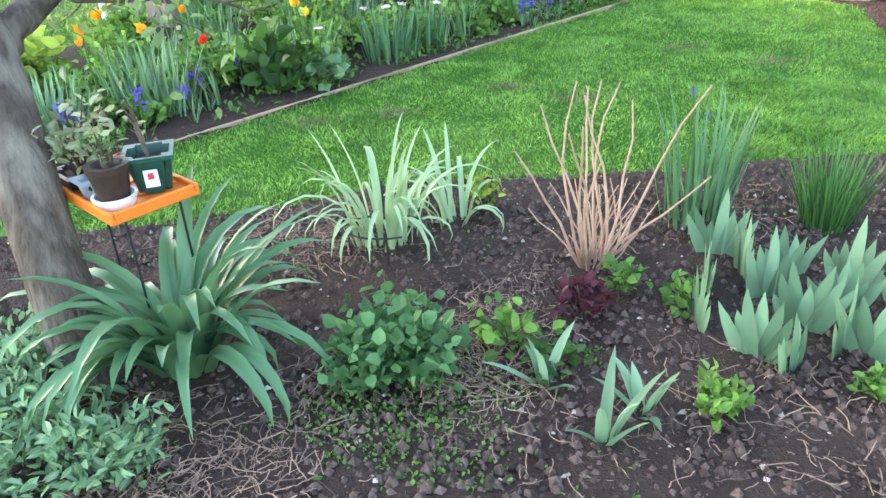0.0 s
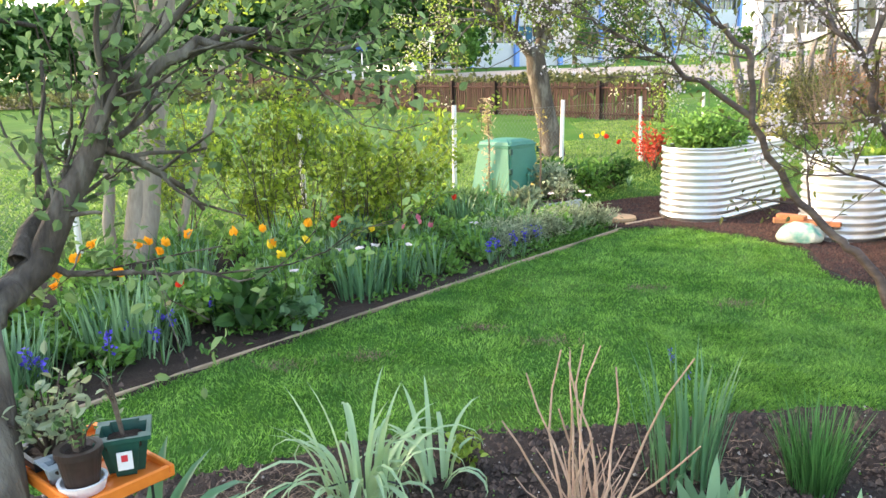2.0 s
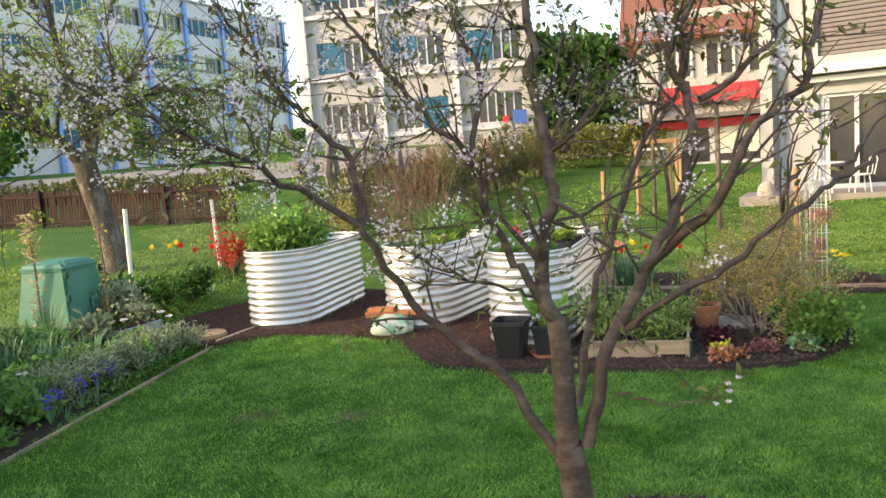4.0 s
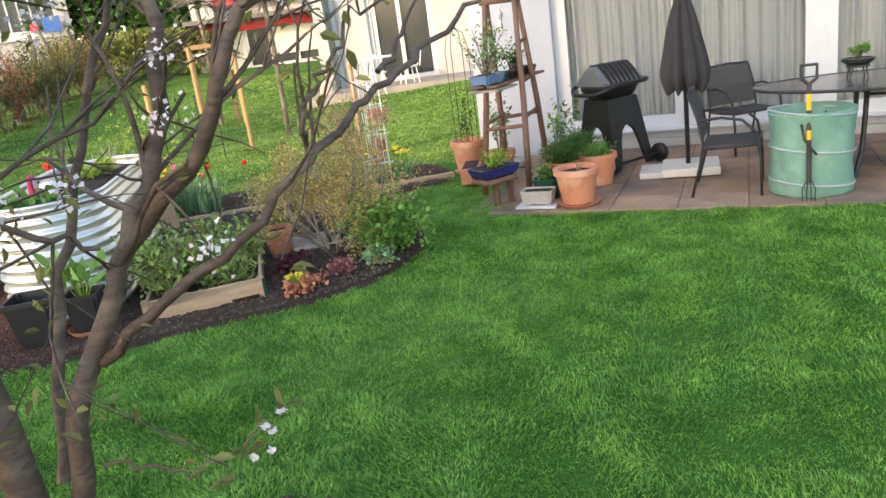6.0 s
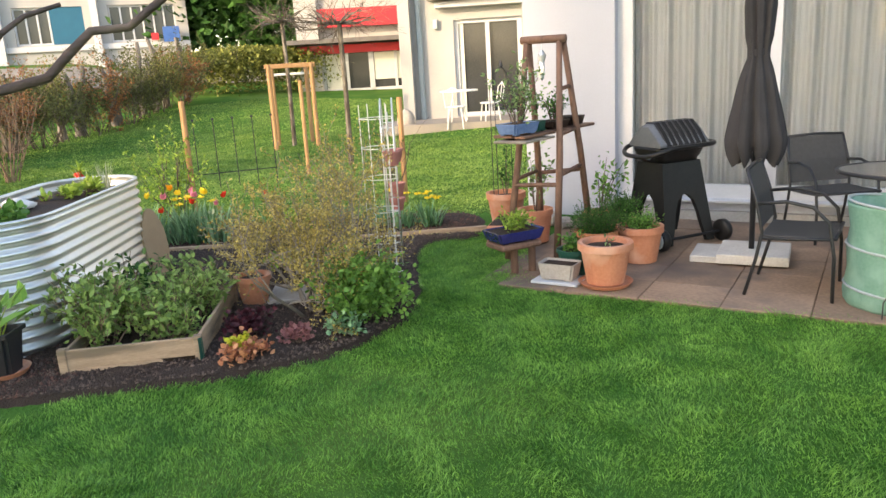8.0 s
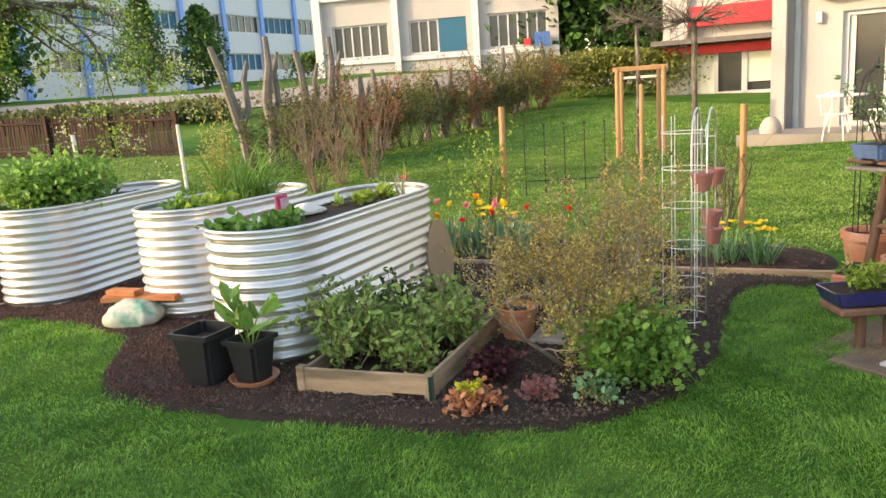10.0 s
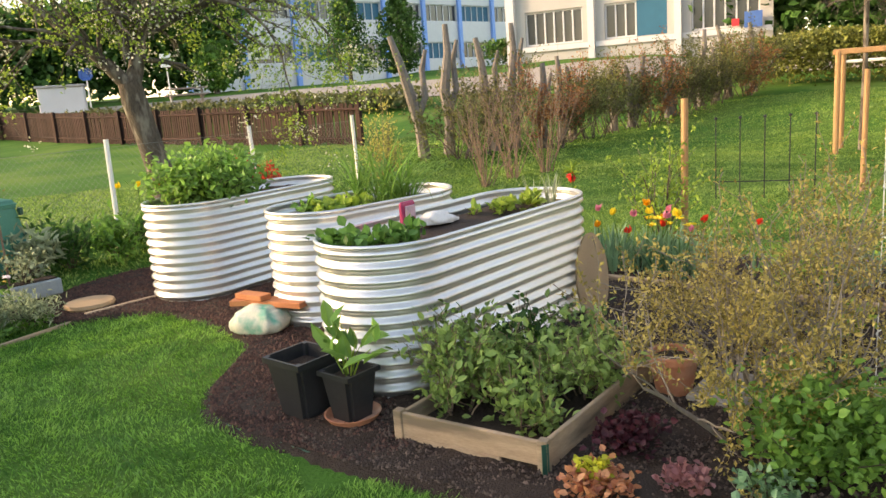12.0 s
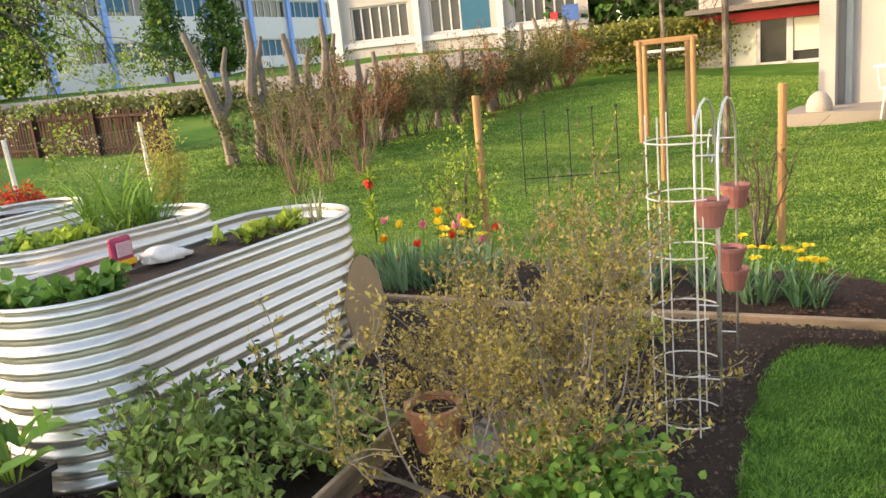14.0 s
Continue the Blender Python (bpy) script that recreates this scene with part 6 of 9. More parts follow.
        ring = [[bm.verts.new((x + s * 0.0275, y * (1 - dz * 0.4), z - dz)) for s, dz in ((-1, 0.012), (-0.7, 0), (0.7, 0), (1, 0.012))] for y, z in pts]
        for a, b in zip(ring, ring[1:]):
            for i in range(3):
                bm.faces.new((a[i], a[i + 1], b[i + 1], b[i]))
        part("cover_rib", bm, "jetplastic", t, "black ribbed cover over the lid")
    rail = [(0.33 * math.copysign(abs(math.cos(a)) ** 0.6, math.cos(a)), 0.265 * math.copysign(abs(math.sin(a)) ** 0.6, math.sin(a)), 0.79 - 0.07 * max(0.0, -math.cos(a)) ** 2) for a in np.linspace(0, 2 * math.pi, 36, endpoint=False)]
    part("bumper_rail", tube(bmesh.new(), rail + rail[:2], 0.019, 8, False), "jetplastic", t, "black bumper rail", True)
    part("badge", boxes(((-0.232, 0.0, 0.70), (0.012, 0.11, 0.025)), bevel=0.002), "greyplastic", t, "plain pale badge")


M["jetplastic"] = mat("jet_black_plastic", (0.008, 0.008, 0.009), (0.015, 0.015, 0.016), 0.4, 8, 60, 0.05, spec=0.3)


def parasol():
    t = thing("closed_parasol", 7.62, 2.27, 0.03, 0, "closed charcoal parasol tied on a grey pole", "parasol")
    part("pole", rods([([(0, 0, 0.05), (0, 0, 2.9)], 0.02)], 12), "iron", t, "", True)
    bm = bmesh.new()
    n, prev = 64, None
    hs, rs = [0.0, 0.1, 0.2, 0.4, 0.62, 0.74, 0.79, 0.84, 1.1, 1.9], [0.14, 0.185, 0.19, 0.155, 0.11, 0.075, 0.052, 0.08, 0.10, 0.06]
    for k in range(30):
        f = k / 29
        u = 1.9 * f ** 1.15
        R = float(np.interp(u, hs, rs))
        ring = []
        for i in range(n):
            a = 2 * math.pi * i / n
            sharp = abs(math.sin(a * 4 + 0.5 * math.sin(3 * u + 2 * math.cos(a)))) ** 0.7
            fold = 0.62 + 0.42 * sharp + 0.08 * math.sin(a * 13 + u * 4)
            drop = 0.17 * (1 - sharp) * max(0.0, 1 - u / 0.25)
            ring.append(bm.verts.new((R * fold * math.cos(a), R * fold * math.sin(a), 0.68 + u + drop)))
        if prev:
            for i in range(n):
                bm.faces.new((prev[i], prev[(i + 1) % n], ring[(i + 1) % n], ring[i]))
        prev = ring
    bm.faces.new(prev)
    part("canopy", bm, "fabric", t, "folded charcoal canopy", True)
    part("strap", lathe([(0.056, 1.445), (0.062, 1.45), (0.062, 1.49), (0.056, 1.495)], 24), "fabric", t, "tie strap")
    b = thing("parasol_base", 7.62, 2.27, 0.028, WALL_RZ + 4, "pale grey granite parasol base slabs", "parasol base")
    part("slab", boxes(((0.02, 0.0, 0.045), (0.48, 0.46, 0.07)), bevel=0.006), "slab", b)
    part("slab", boxes(((-0.28, 0.03, 0.02), (0.26, 0.40, 0.05)), bevel=0.006), "slab", b)


def garden_bag():
    """Pop-up garden waste bag with spiral ribs, open on top."""
    t = thing("garden_waste_bag", 6.95, 1.28, 0.012, 20, "mint green pop-up garden waste bag with clippings", "garden bag")
    R, H = 0.285, 0.62
    prof = [(0, 0.01), (R * 0.94, 0.01), (R * 0.98, 0.03), (R * 1.0, 0.09), (R * 0.965, 0.22), (R * 1.0, 0.34), (R * 0.97, 0.47), (R * 1.02, 0.60), (R * 1.03, H), (R * 0.99, H), (R * 0.95, 0.45), (0, 0.43)]
    bm = lathe(prof, 36)
    for v in bm.verts:
        a = math.atan2(v.co.y, v.co.x)
        k = 1 + 0.022 * math.sin(5 * a + 9 * v.co.z) + 0.012 * math.sin(11 * a - 14 * v.co.z)
        v.co.x *= k
        v.co.y *= k
    part("bag", bm, "mint", t, "", True)
    for z0 in (0.10, 0.34, 0.605):
        ring = [((R * 1.012) * math.cos(a), (R * 1.012) * math.sin(a), z0 + 0.03 * math.sin(a)) for a in np.linspace(0, 2 * math.pi, 36, endpoint=False)]
        part("rib", tube(bmesh.new(), ring + ring[:2], 0.008, 6, False), "greyplastic", t, "spiral rib", True)
    for a in (2.6, 5.6):
        c, s = math.cos(a), math.sin(a)
        part("handle", rods([([(c * R * 1.0, s * R * 1.0, 0.55), (c * R * 1.12 - s * 0.03, s * R * 1.12 + c * 0.03, 0.45), (c * R * 1.12 - s * 0.08, s * R * 1.12 + c * 0.08, 0.38), (c * R * 1.0 - s * 0.1, s * R * 1.0 + c * 0.1, 0.34)], 0.01)]), "fabric", t, "black webbing handle")
    r = np.random.default_rng(4)
    n = 260
    Q = np.stack([np.clip(r.normal(size=n) * 0.09, -0.15, 0.15), np.clip(r.normal(size=n) * 0.09, -0.15, 0.15), 0.45 + r.uniform(0, 0.06, n)], 1)
    f = raw("clippings", *leaf_mesh(Q, rand_dirs(n, 0.5, r), 0.06, 0.5, r=r), "midleaf", t, "green clippings")
    f["kind"] = "stuff"
    k = thing("garden_fork", 6.62, 1.28, 0.012, 96, "garden fork with a black and yellow shaft leaning on a bag", "garden tool")
    tilt = [(0, 0.0, 0.0), (0, -0.06, 0.85)]
    P = lambda f: (0, -0.10 * f, 0.92 * f)
    for d in (-0.042, -0.014, 0.014, 0.042):
        part("tine", rods([([(d, 0.006, 0.0), (d, -0.012, 0.10), (d * 0.3, -0.016, 0.16)], 0.004)]), "iron", k)
    for a, b, m in ((0.15, 0.48, "blackplastic"), (0.48, 0.55, "yellowpaint"), (0.55, 0.70, "blackplastic"), (0.70, 0.82, "yellowpaint"), (0.82, 0.90, "blackplastic")):
        part("shaft", rods([([P(a), P(b)], 0.017)], 10), m, k, "yellow band" if m == "yellowpaint" else "black shaft")
    e = P(0.89)
    part("grip", rods([([e, (-0.05, e[1] - 0.01, e[2] + 0.04), (-0.05, e[1] - 0.02, e[2] + 0.13), (0.05, e[1] - 0.02, e[2] + 0.13), (0.05, e[1] - 0.01, e[2] + 0.04), e], 0.013)], 8), "blackplastic", k, "D-shaped grip")


def plant_ladder():
    """A-frame of peeled poles with a long plank shelf through it; a low stool in front."""
    t = thing("plant_ladder", 7.22, 3.74, 0.012, 0, "rustic A-shaped plant stand of peeled poles with a plank shelf", "plant stand")
    H = 1.655
    legs = {"a": ((-0.24, 0.22), (-0.005, 0.125)), "b": ((0.36, 0.24), (0.025, 0.12)), "c": ((-0.24, -0.215), (0.0, -0.15)), "d": ((0.62, -0.10), (0.04, -0.165))}

    def on(k, z):
        f, p = legs[k]
        u = z / H
        return (f[0] * (1 - u) + p[0] * u, f[1] * (1 - u) + p[1] * u, z)

    for k in legs:
        p, q, m = on(k, 0.0), on(k, H), on(k, 0.8)
        part("pole", rods([([p, (m[0] + 0.012, m[1] - 0.008, 0.8), q], [0.028, 0.026, 0.022])], 10), "stakewood", t, "", True)
    part("top_bar", rods([([(0.0, 0.17, H + 0.02), (0.005, -0.2, H + 0.015)], 0.03)], 12), "stakewood", t, "", True)
    for p, q, z in (("a", "c", 0.58), ("a", "b", 0.62), ("c", "d", 0.66), ("c", "d", 1.30), ("a", "b", 1.0), ("c", "d", 0.965), ("b", "d", 0.62)):
        part("rung", rods([([on(p, z), on(q, z + 0.02)], 0.017)], 8), "stakewood", t, "", True)
    for y, z in ((-0.06, 0.985), (0.05, 0.99), (0.15, 0.985)):
        part("shelf_plank", boxes(((0.09, y - 0.01, z), (1.16 - abs(y), 0.095, 0.022), -2), bevel=0.005), "stakewood", t, "weathered shelf plank")
    part("shelf_edge", boxes(((-0.30, 0.0, 0.955), (0.42, 0.28, 0.018), -2), bevel=0.004), "greywood", t, "grey plank under the shelf's end")
    s = thing("low_plant_stool", 6.61, 3.68, 0.012, 0, "low stool of split logs holding a bonsai", "stool")
    part("seat", boxes(((0, 0, 0.235), (0.34, 0.24, 0.045), -27), bevel=0.012), "stakewood", s)
    for dx, dy in ((0.0, 0.0), (0.12, -0.08)):
        part("leg", rods([([(dx, dy, 0), (dx, dy, 0.22)], 0.028)], 10), "stakewood", s)
    tray_pot("bonsai_tray", 6.61, 3.68, 0.272, 0.40, 0.25, 0.085, "glaze", "dark blue glazed bonsai tray", -27)
    foliage_plant("bonsai", 6.61, 3.68, 0.345, 0.17, 0.26, 360, 0.034, "limeleaf", "small lime green bonsai in a blue tray", "bonsai", 41)
    top = 1.012
    tray_pot("bonsai_tray", 6.86, 3.76, top, 0.30, 0.20, 0.085, "paleglaze", "pale blue glazed bonsai tray on a shelf", -8)
    foliage_plant("bonsai", 6.86, 3.76, top + 0.07, 0.48, 0.40, 420, 0.036, "leaf", "open green bonsai tree in a pale blue tray", "bonsai", 42, stems=11)
    tray_pot("bonsai_tray", 7.10, 3.74, top, 0.13, 0.12, 0.08, "greenplastic", "small green glazed bonsai pot on a shelf", -2)
    tray_pot("bonsai_tray", 7.34, 3.72, top, 0.26, 0.18, 0.06, "brownplastic", "flat brown bonsai tray on a shelf", -2)
    foliage_plant("bonsai", 7.34, 3.72, top + 0.05, 0.26, 0.24, 300, 0.032, "darkleaf", "dark green bonsai in a flat brown tray", "bonsai", 43)
    tray_pot("bonsai_tray", 7.62, 3.72, top, 0.24, 0.18, 0.07, "brownplastic", "dark oval bonsai tray at the shelf's end", -2)
    foliage_plant("bonsai", 7.55, 4.02, 0.30, 0.62, 0.40, 150, 0.05, "leaf", "thin leggy bonsai with sparse leaves", "bonsai", 44, stems=6)
    pot("terracotta_pot", 7.55, 4.02, 0.03, 0.11, 0.14, 0.28, "terracotta", "plain terracotta pot under the plant stand")
    foliage_plant("bonsai", 7.72, 3.50, 0.30, 0.52, 0.46, 120, 0.055, "midleaf", "leggy fig-like bonsai by the house wall", "bonsai", 53, stems=7)
    pot("terracotta_pot", 7.72, 3.50, 0.028, 0.10, 0.13, 0.26, "terracotta", "terracotta pot with a leggy bonsai", 0.012)
    b = thing("foil_scarer", 7.22, 3.74, 1.38, 0, "crumpled silver foil bird scarer hanging from the plant stand", "bird scarer")
    bm = lathe([(0, 0.0), (0.022, 0.02), (0.03, 0.09), (0.018, 0.14), (0.028, 0.19), (0, 0.24)], 10)
    for v in bm.verts:
        v.co += Vector((noise.noise(v.co * 30), noise.noise(v.co * 30 + Vector((5, 0, 0))), 0)) * 0.016
    part("foil", bm, "silver", b)
    part("string", rods([([(0, 0, 0.23), (0, 0.0, 0.285)], 0.003)]), "silver", b)


def patio_things():
    patio_table()
    for x, y, rz, lab in ((7.03, 1.84, -86, "dark metal patio chair with arched arms, turned to the lawn"), (8.55, 1.90, -140, "dark metal patio chair behind the table"), (8.45, 0.45, 180, "dark metal patio chair drawn up to the table")):
        garden_chair(x, y, rz, lab)
    grill()
    parasol()
    garden_bag()
    plant_ladder()
    st = thing("bonsai_stand", 7.72, 0.98, 0.732, 10, "small black iron stand under a bonsai dish", "plant stand")
    for a in range(4):
        c, s = math.cos(a * math.pi / 2 + 0.8), math.sin(a * math.pi / 2 + 0.8)
        part("leg", rods([([(c * 0.09, s * 0.09, 0), (c * 0.07, s * 0.07, 0.06), (c * 0.075, s * 0.075, 0.085)], 0.006)]), "iron", st)
    part("ring", tube(bmesh.new(), [(0.08 * math.cos(a), 0.08 * math.sin(a), 0.085) for a in np.linspace(0, 6.6, 24)], 0.006, 6), "iron", st)
    d = thing("bonsai_dish", 7.72, 0.98, 0.824, 0, "black round bonsai dish with moss", "bonsai pot")
    part("dish", lathe([(0, 0), (0.07, 0), (0.115, 0.035), (0.12, 0.055), (0.105, 0.055), (0.09, 0.045), (0, 0.045)], 24), "blackplastic", d)
    foliage_plant("bonsai", 7.72, 0.98, 0.87, 0.13, 0.17, 420, 0.022, "midleaf", "tiny rounded bonsai on the patio table", "bonsai", 45, ball=True)
    pot("terracotta_pot", 6.60, 2.96, 0.028, 0.125, 0.165, 0.28, "terracotta", "large terracotta pot with saucer at the patio edge", 0.02, 0.185)
    foliage_plant("woody_seedling", 6.60, 2.96, 0.28, 0.12, 0.16, 14, 0.03, "leaf", "bare woody stump in a terracotta pot", "plant", 46, stems=4)
    pot("terracotta_pot", 7.02, 3.22, 0.028, 0.11, 0.15, 0.25, "brick", "orange plastic pot with rosemary", 0.012, 0.15)
    foliage_plant("rosemary", 7.02, 3.22, 0.25, 0.22, 0.38, 2600, 0.035, "darkleaf", "bushy green rosemary in an orange pot", "herb", 47, stems=30, aspect=0.14, up=0.9)
    pot("terracotta_pot", 7.28, 2.98, 0.028, 0.12, 0.155, 0.27, "terracotta", "terracotta pot with thyme", 0.015)
    foliage_plant("thyme", 7.28, 2.98, 0.26, 0.12, 0.30, 900, 0.025, "midleaf", "low green thyme in a terracotta pot", "herb", 48, stems=20, up=0.8)
    foliage_plant("rosemary", 7.5, 3.22, 0.25, 0.22, 0.38, 1800, 0.035, "darkleaf", "dark rosemary behind the pots", "herb", 52, stems=26, aspect=0.14, up=0.9)
    pot("terracotta_pot", 7.5, 3.22, 0.028, 0.11, 0.15, 0.25, "terracotta", "terracotta pot with dark rosemary", 0.012)
    tray_pot("stone_trough", 6.55, 3.28, 0.045, 0.27, 0.17, 0.12, "stone", "small stone trough on a white tile", -86)
    tagged(part("white_tile", boxes(((6.55, 3.28, 0.036), (0.34, 0.24, 0.018), -86), bevel=0.003), "whitepaint"), "flat white ceramic tile under a trough", "tile")
    pot("glazed_pot", 6.78, 3.28, 0.028, 0.09, 0.12, 0.16, "greenplastic", "dark green glazed pot with a small plant", 0.008, 0.12, "greenplastic")
    foliage_plant("pot_plant", 6.78, 3.28, 0.17, 0.16, 0.2, 120, 0.05, "midleaf", "small leafy plant in a dark green pot", "plant", 49)
    pot("terracotta_pot", 7.95, 4.55, 0.02, 0.13, 0.17, 0.32, "terracotta", "terracotta pot with a wire obelisk", 0.015, 0.17)
    ob = thing("wire_obelisk", 7.95, 4.55, 0.28, 0, "slim dark wire obelisk with an arched top", "plant support")
    for a in range(4):
        c, s = math.cos(a * math.pi / 2), math.sin(a * math.pi / 2)
        part("rod", rods([([(c * 0.13, s * 0.13, 0), (c * 0.13, s * 0.13, 1.0), (c * 0.09, s * 0.09, 1.16), (0, 0, 1.22)], 0.004)], 5), "iron", ob)
    part("finial", lathe([(0, 1.2), (0.018, 1.22), (0.012, 1.25), (0.0, 1.29)], 10), "iron", ob)
    foliage_plant("climber", 7.95, 4.55, 0.30, 0.6, 0.14, 120, 0.04, "darkleaf", "thin climbing plant on the obelisk", "plant", 50, stems=4)
    tagged(part("stone_pile", boxes(((8.25, 4.25, 0.07), (0.2, 0.14, 0.12), 20), ((8.15, 4.05, 0.06), (0.16, 0.16, 0.1), 50), bevel=0.03), "stone"), "two rough stones stacked by the wall", "stone")
    bt = thing("bonsai_trough", 7.45, 4.3, 0.03, 0, "row of weathered terracotta troughs below the stand", "trough")
    part("trough", boxes(((0, 0, 0.09), (0.42, 0.18, 0.16), 20), bevel=0.012), "terracotta", bt)
    part("soil", boxes(((0, 0, 0.165), (0.38, 0.14, 0.02), 20)), "soil", bt)


M["stakewood"] = mat("peeled_pole_wood", (0.225, 0.125, 0.085), (0.125, 0.068, 0.046), 0.75, 8, 50, 0.4, stretch=(1, 1, 0.25))
patio_things()

# ---- planting helpers ----


def blade_plant(name, x, y, n, length, width, lean, droop, material, label, category, seed, group="", R=0.05, seg=6, z=None, fold=0.25, split=False):
    """A clump of strap leaves, each its own part where they are broad. length, lean and droop are (low, high)."""
    r = np.random.default_rng(seed)
    z = hz(x, y) + 0.03 if z is None else z
    t = thing(name, x, y, z, 0, label, category, group)
    a = r.uniform(0, 2 * math.pi, n)
    q = np.sqrt(r.uniform(0, 1, n)) * R
    P = np.stack([q * np.cos(a), q * np.sin(a), np.full(n, -0.015)], 1)
    v, f = blades(P, a + r.normal(size=n) * 0.4, r.uniform(*length, n), width * r.uniform(0.75, 1.2, n), r.uniform(*lean, n), r.uniform(*droop, n), seg, r, fold)
    if split:
        k = 3 * (seg + 1)
        g = np.array([q for q in f if q.max() < k])
        for i in range(n):
            raw("leaf", v[i * k:(i + 1) * k], g, material, t, smooth=True)
        return t
    m = raw("leaves", v, f, material, t, smooth=True)
    m["kind"] = "stuff"
    return t


def flower_heads(P, kind, size, r):
    """Simple blooms: cup, star, spike or trumpet heads of folded petals at points P."""
    out = []
    n = len(P)
    k = {"cup": 6, "star": 7, "spike": 18}[kind]
    Q = np.repeat(np.asarray(P, float), k, 0)
    if kind == "spike":
        Q[:, 2] -= r.uniform(0, size * 2.2, len(Q))
        Q[:, :2] += r.normal(size=(len(Q), 2)) * size * 0.25
        d = rand_dirs(len(Q), 0.1, r)
        return quad_leaves(Q, d, size * 0.6, 0.8, r)
    a = np.tile(np.linspace(0, 2 * math.pi, k, endpoint=False), n) + np.repeat(r.uniform(0, 6, n), k)
    up = 2.2 if kind == "cup" else 0.35
    d = np.stack([np.cos(a), np.sin(a), np.full(len(a), up)], 1)
    d /= np.linalg.norm(d, axis=1, keepdims=True)
    return leaf_mesh(Q, d, size, 0.75, 0.2, r)


def welded(v, f):
    """Joins vertices that share a place."""
    u, inv = np.unique(np.round(np.asarray(v, float), 4), axis=0, return_inverse=True)
    inv = inv.reshape(-1)
    return u, [[int(inv[i]) for i in face] for face in f]


def flowers(name, spots, H, kind, size, petal, label, seed, group, leafm="blueleaf", leaves=7, leaf_len=0.25, leaf_w=0.018):
    """One flowering bulb per spot: stem, head and strap leaves."""
    r = np.random.default_rng(seed)
    for x, y in spots:
        z = hz(x, y) + 0.03
        t = thing(name, x, y, z, 0, label, "flower", group)
        hh = H * r.uniform(0.85, 1.12)
        tip = (r.normal() * 0.03, r.normal() * 0.03, hh)
        part("stem", rods([([(0, 0, -0.02), (tip[0] * 0.3, tip[1] * 0.3, hh * 0.5), tip], 0.004)], 4), "midleaf", t)
        raw("bloom", *welded(*flower_heads(np.array([tip]), kind, size, r)), petal, t)
        a = r.uniform(0, 6.3, leaves)
        v, f = blades(np.stack([0.015 * np.cos(a), 0.015 * np.sin(a), np.full(leaves, -0.02)], 1), a, leaf_len * r.uniform(0.7, 1.2, leaves), leaf_w, r.uniform(0.1, 0.5, leaves), r.uniform(0.2, 1.0, leaves), 4, r)
        raw("leaves", v, f, leafm, t, smooth=True)


def mound(name, x, y, H, W, n, size, material, label, category, seed, group="", aspect=0.7, z=None):
    return foliage_plant(name, x, y, hz(x, y) + 0.03 if z is None else z, H, W, n, size, material, label, category, seed, group, stems=16, aspect=aspect, up=0.7)


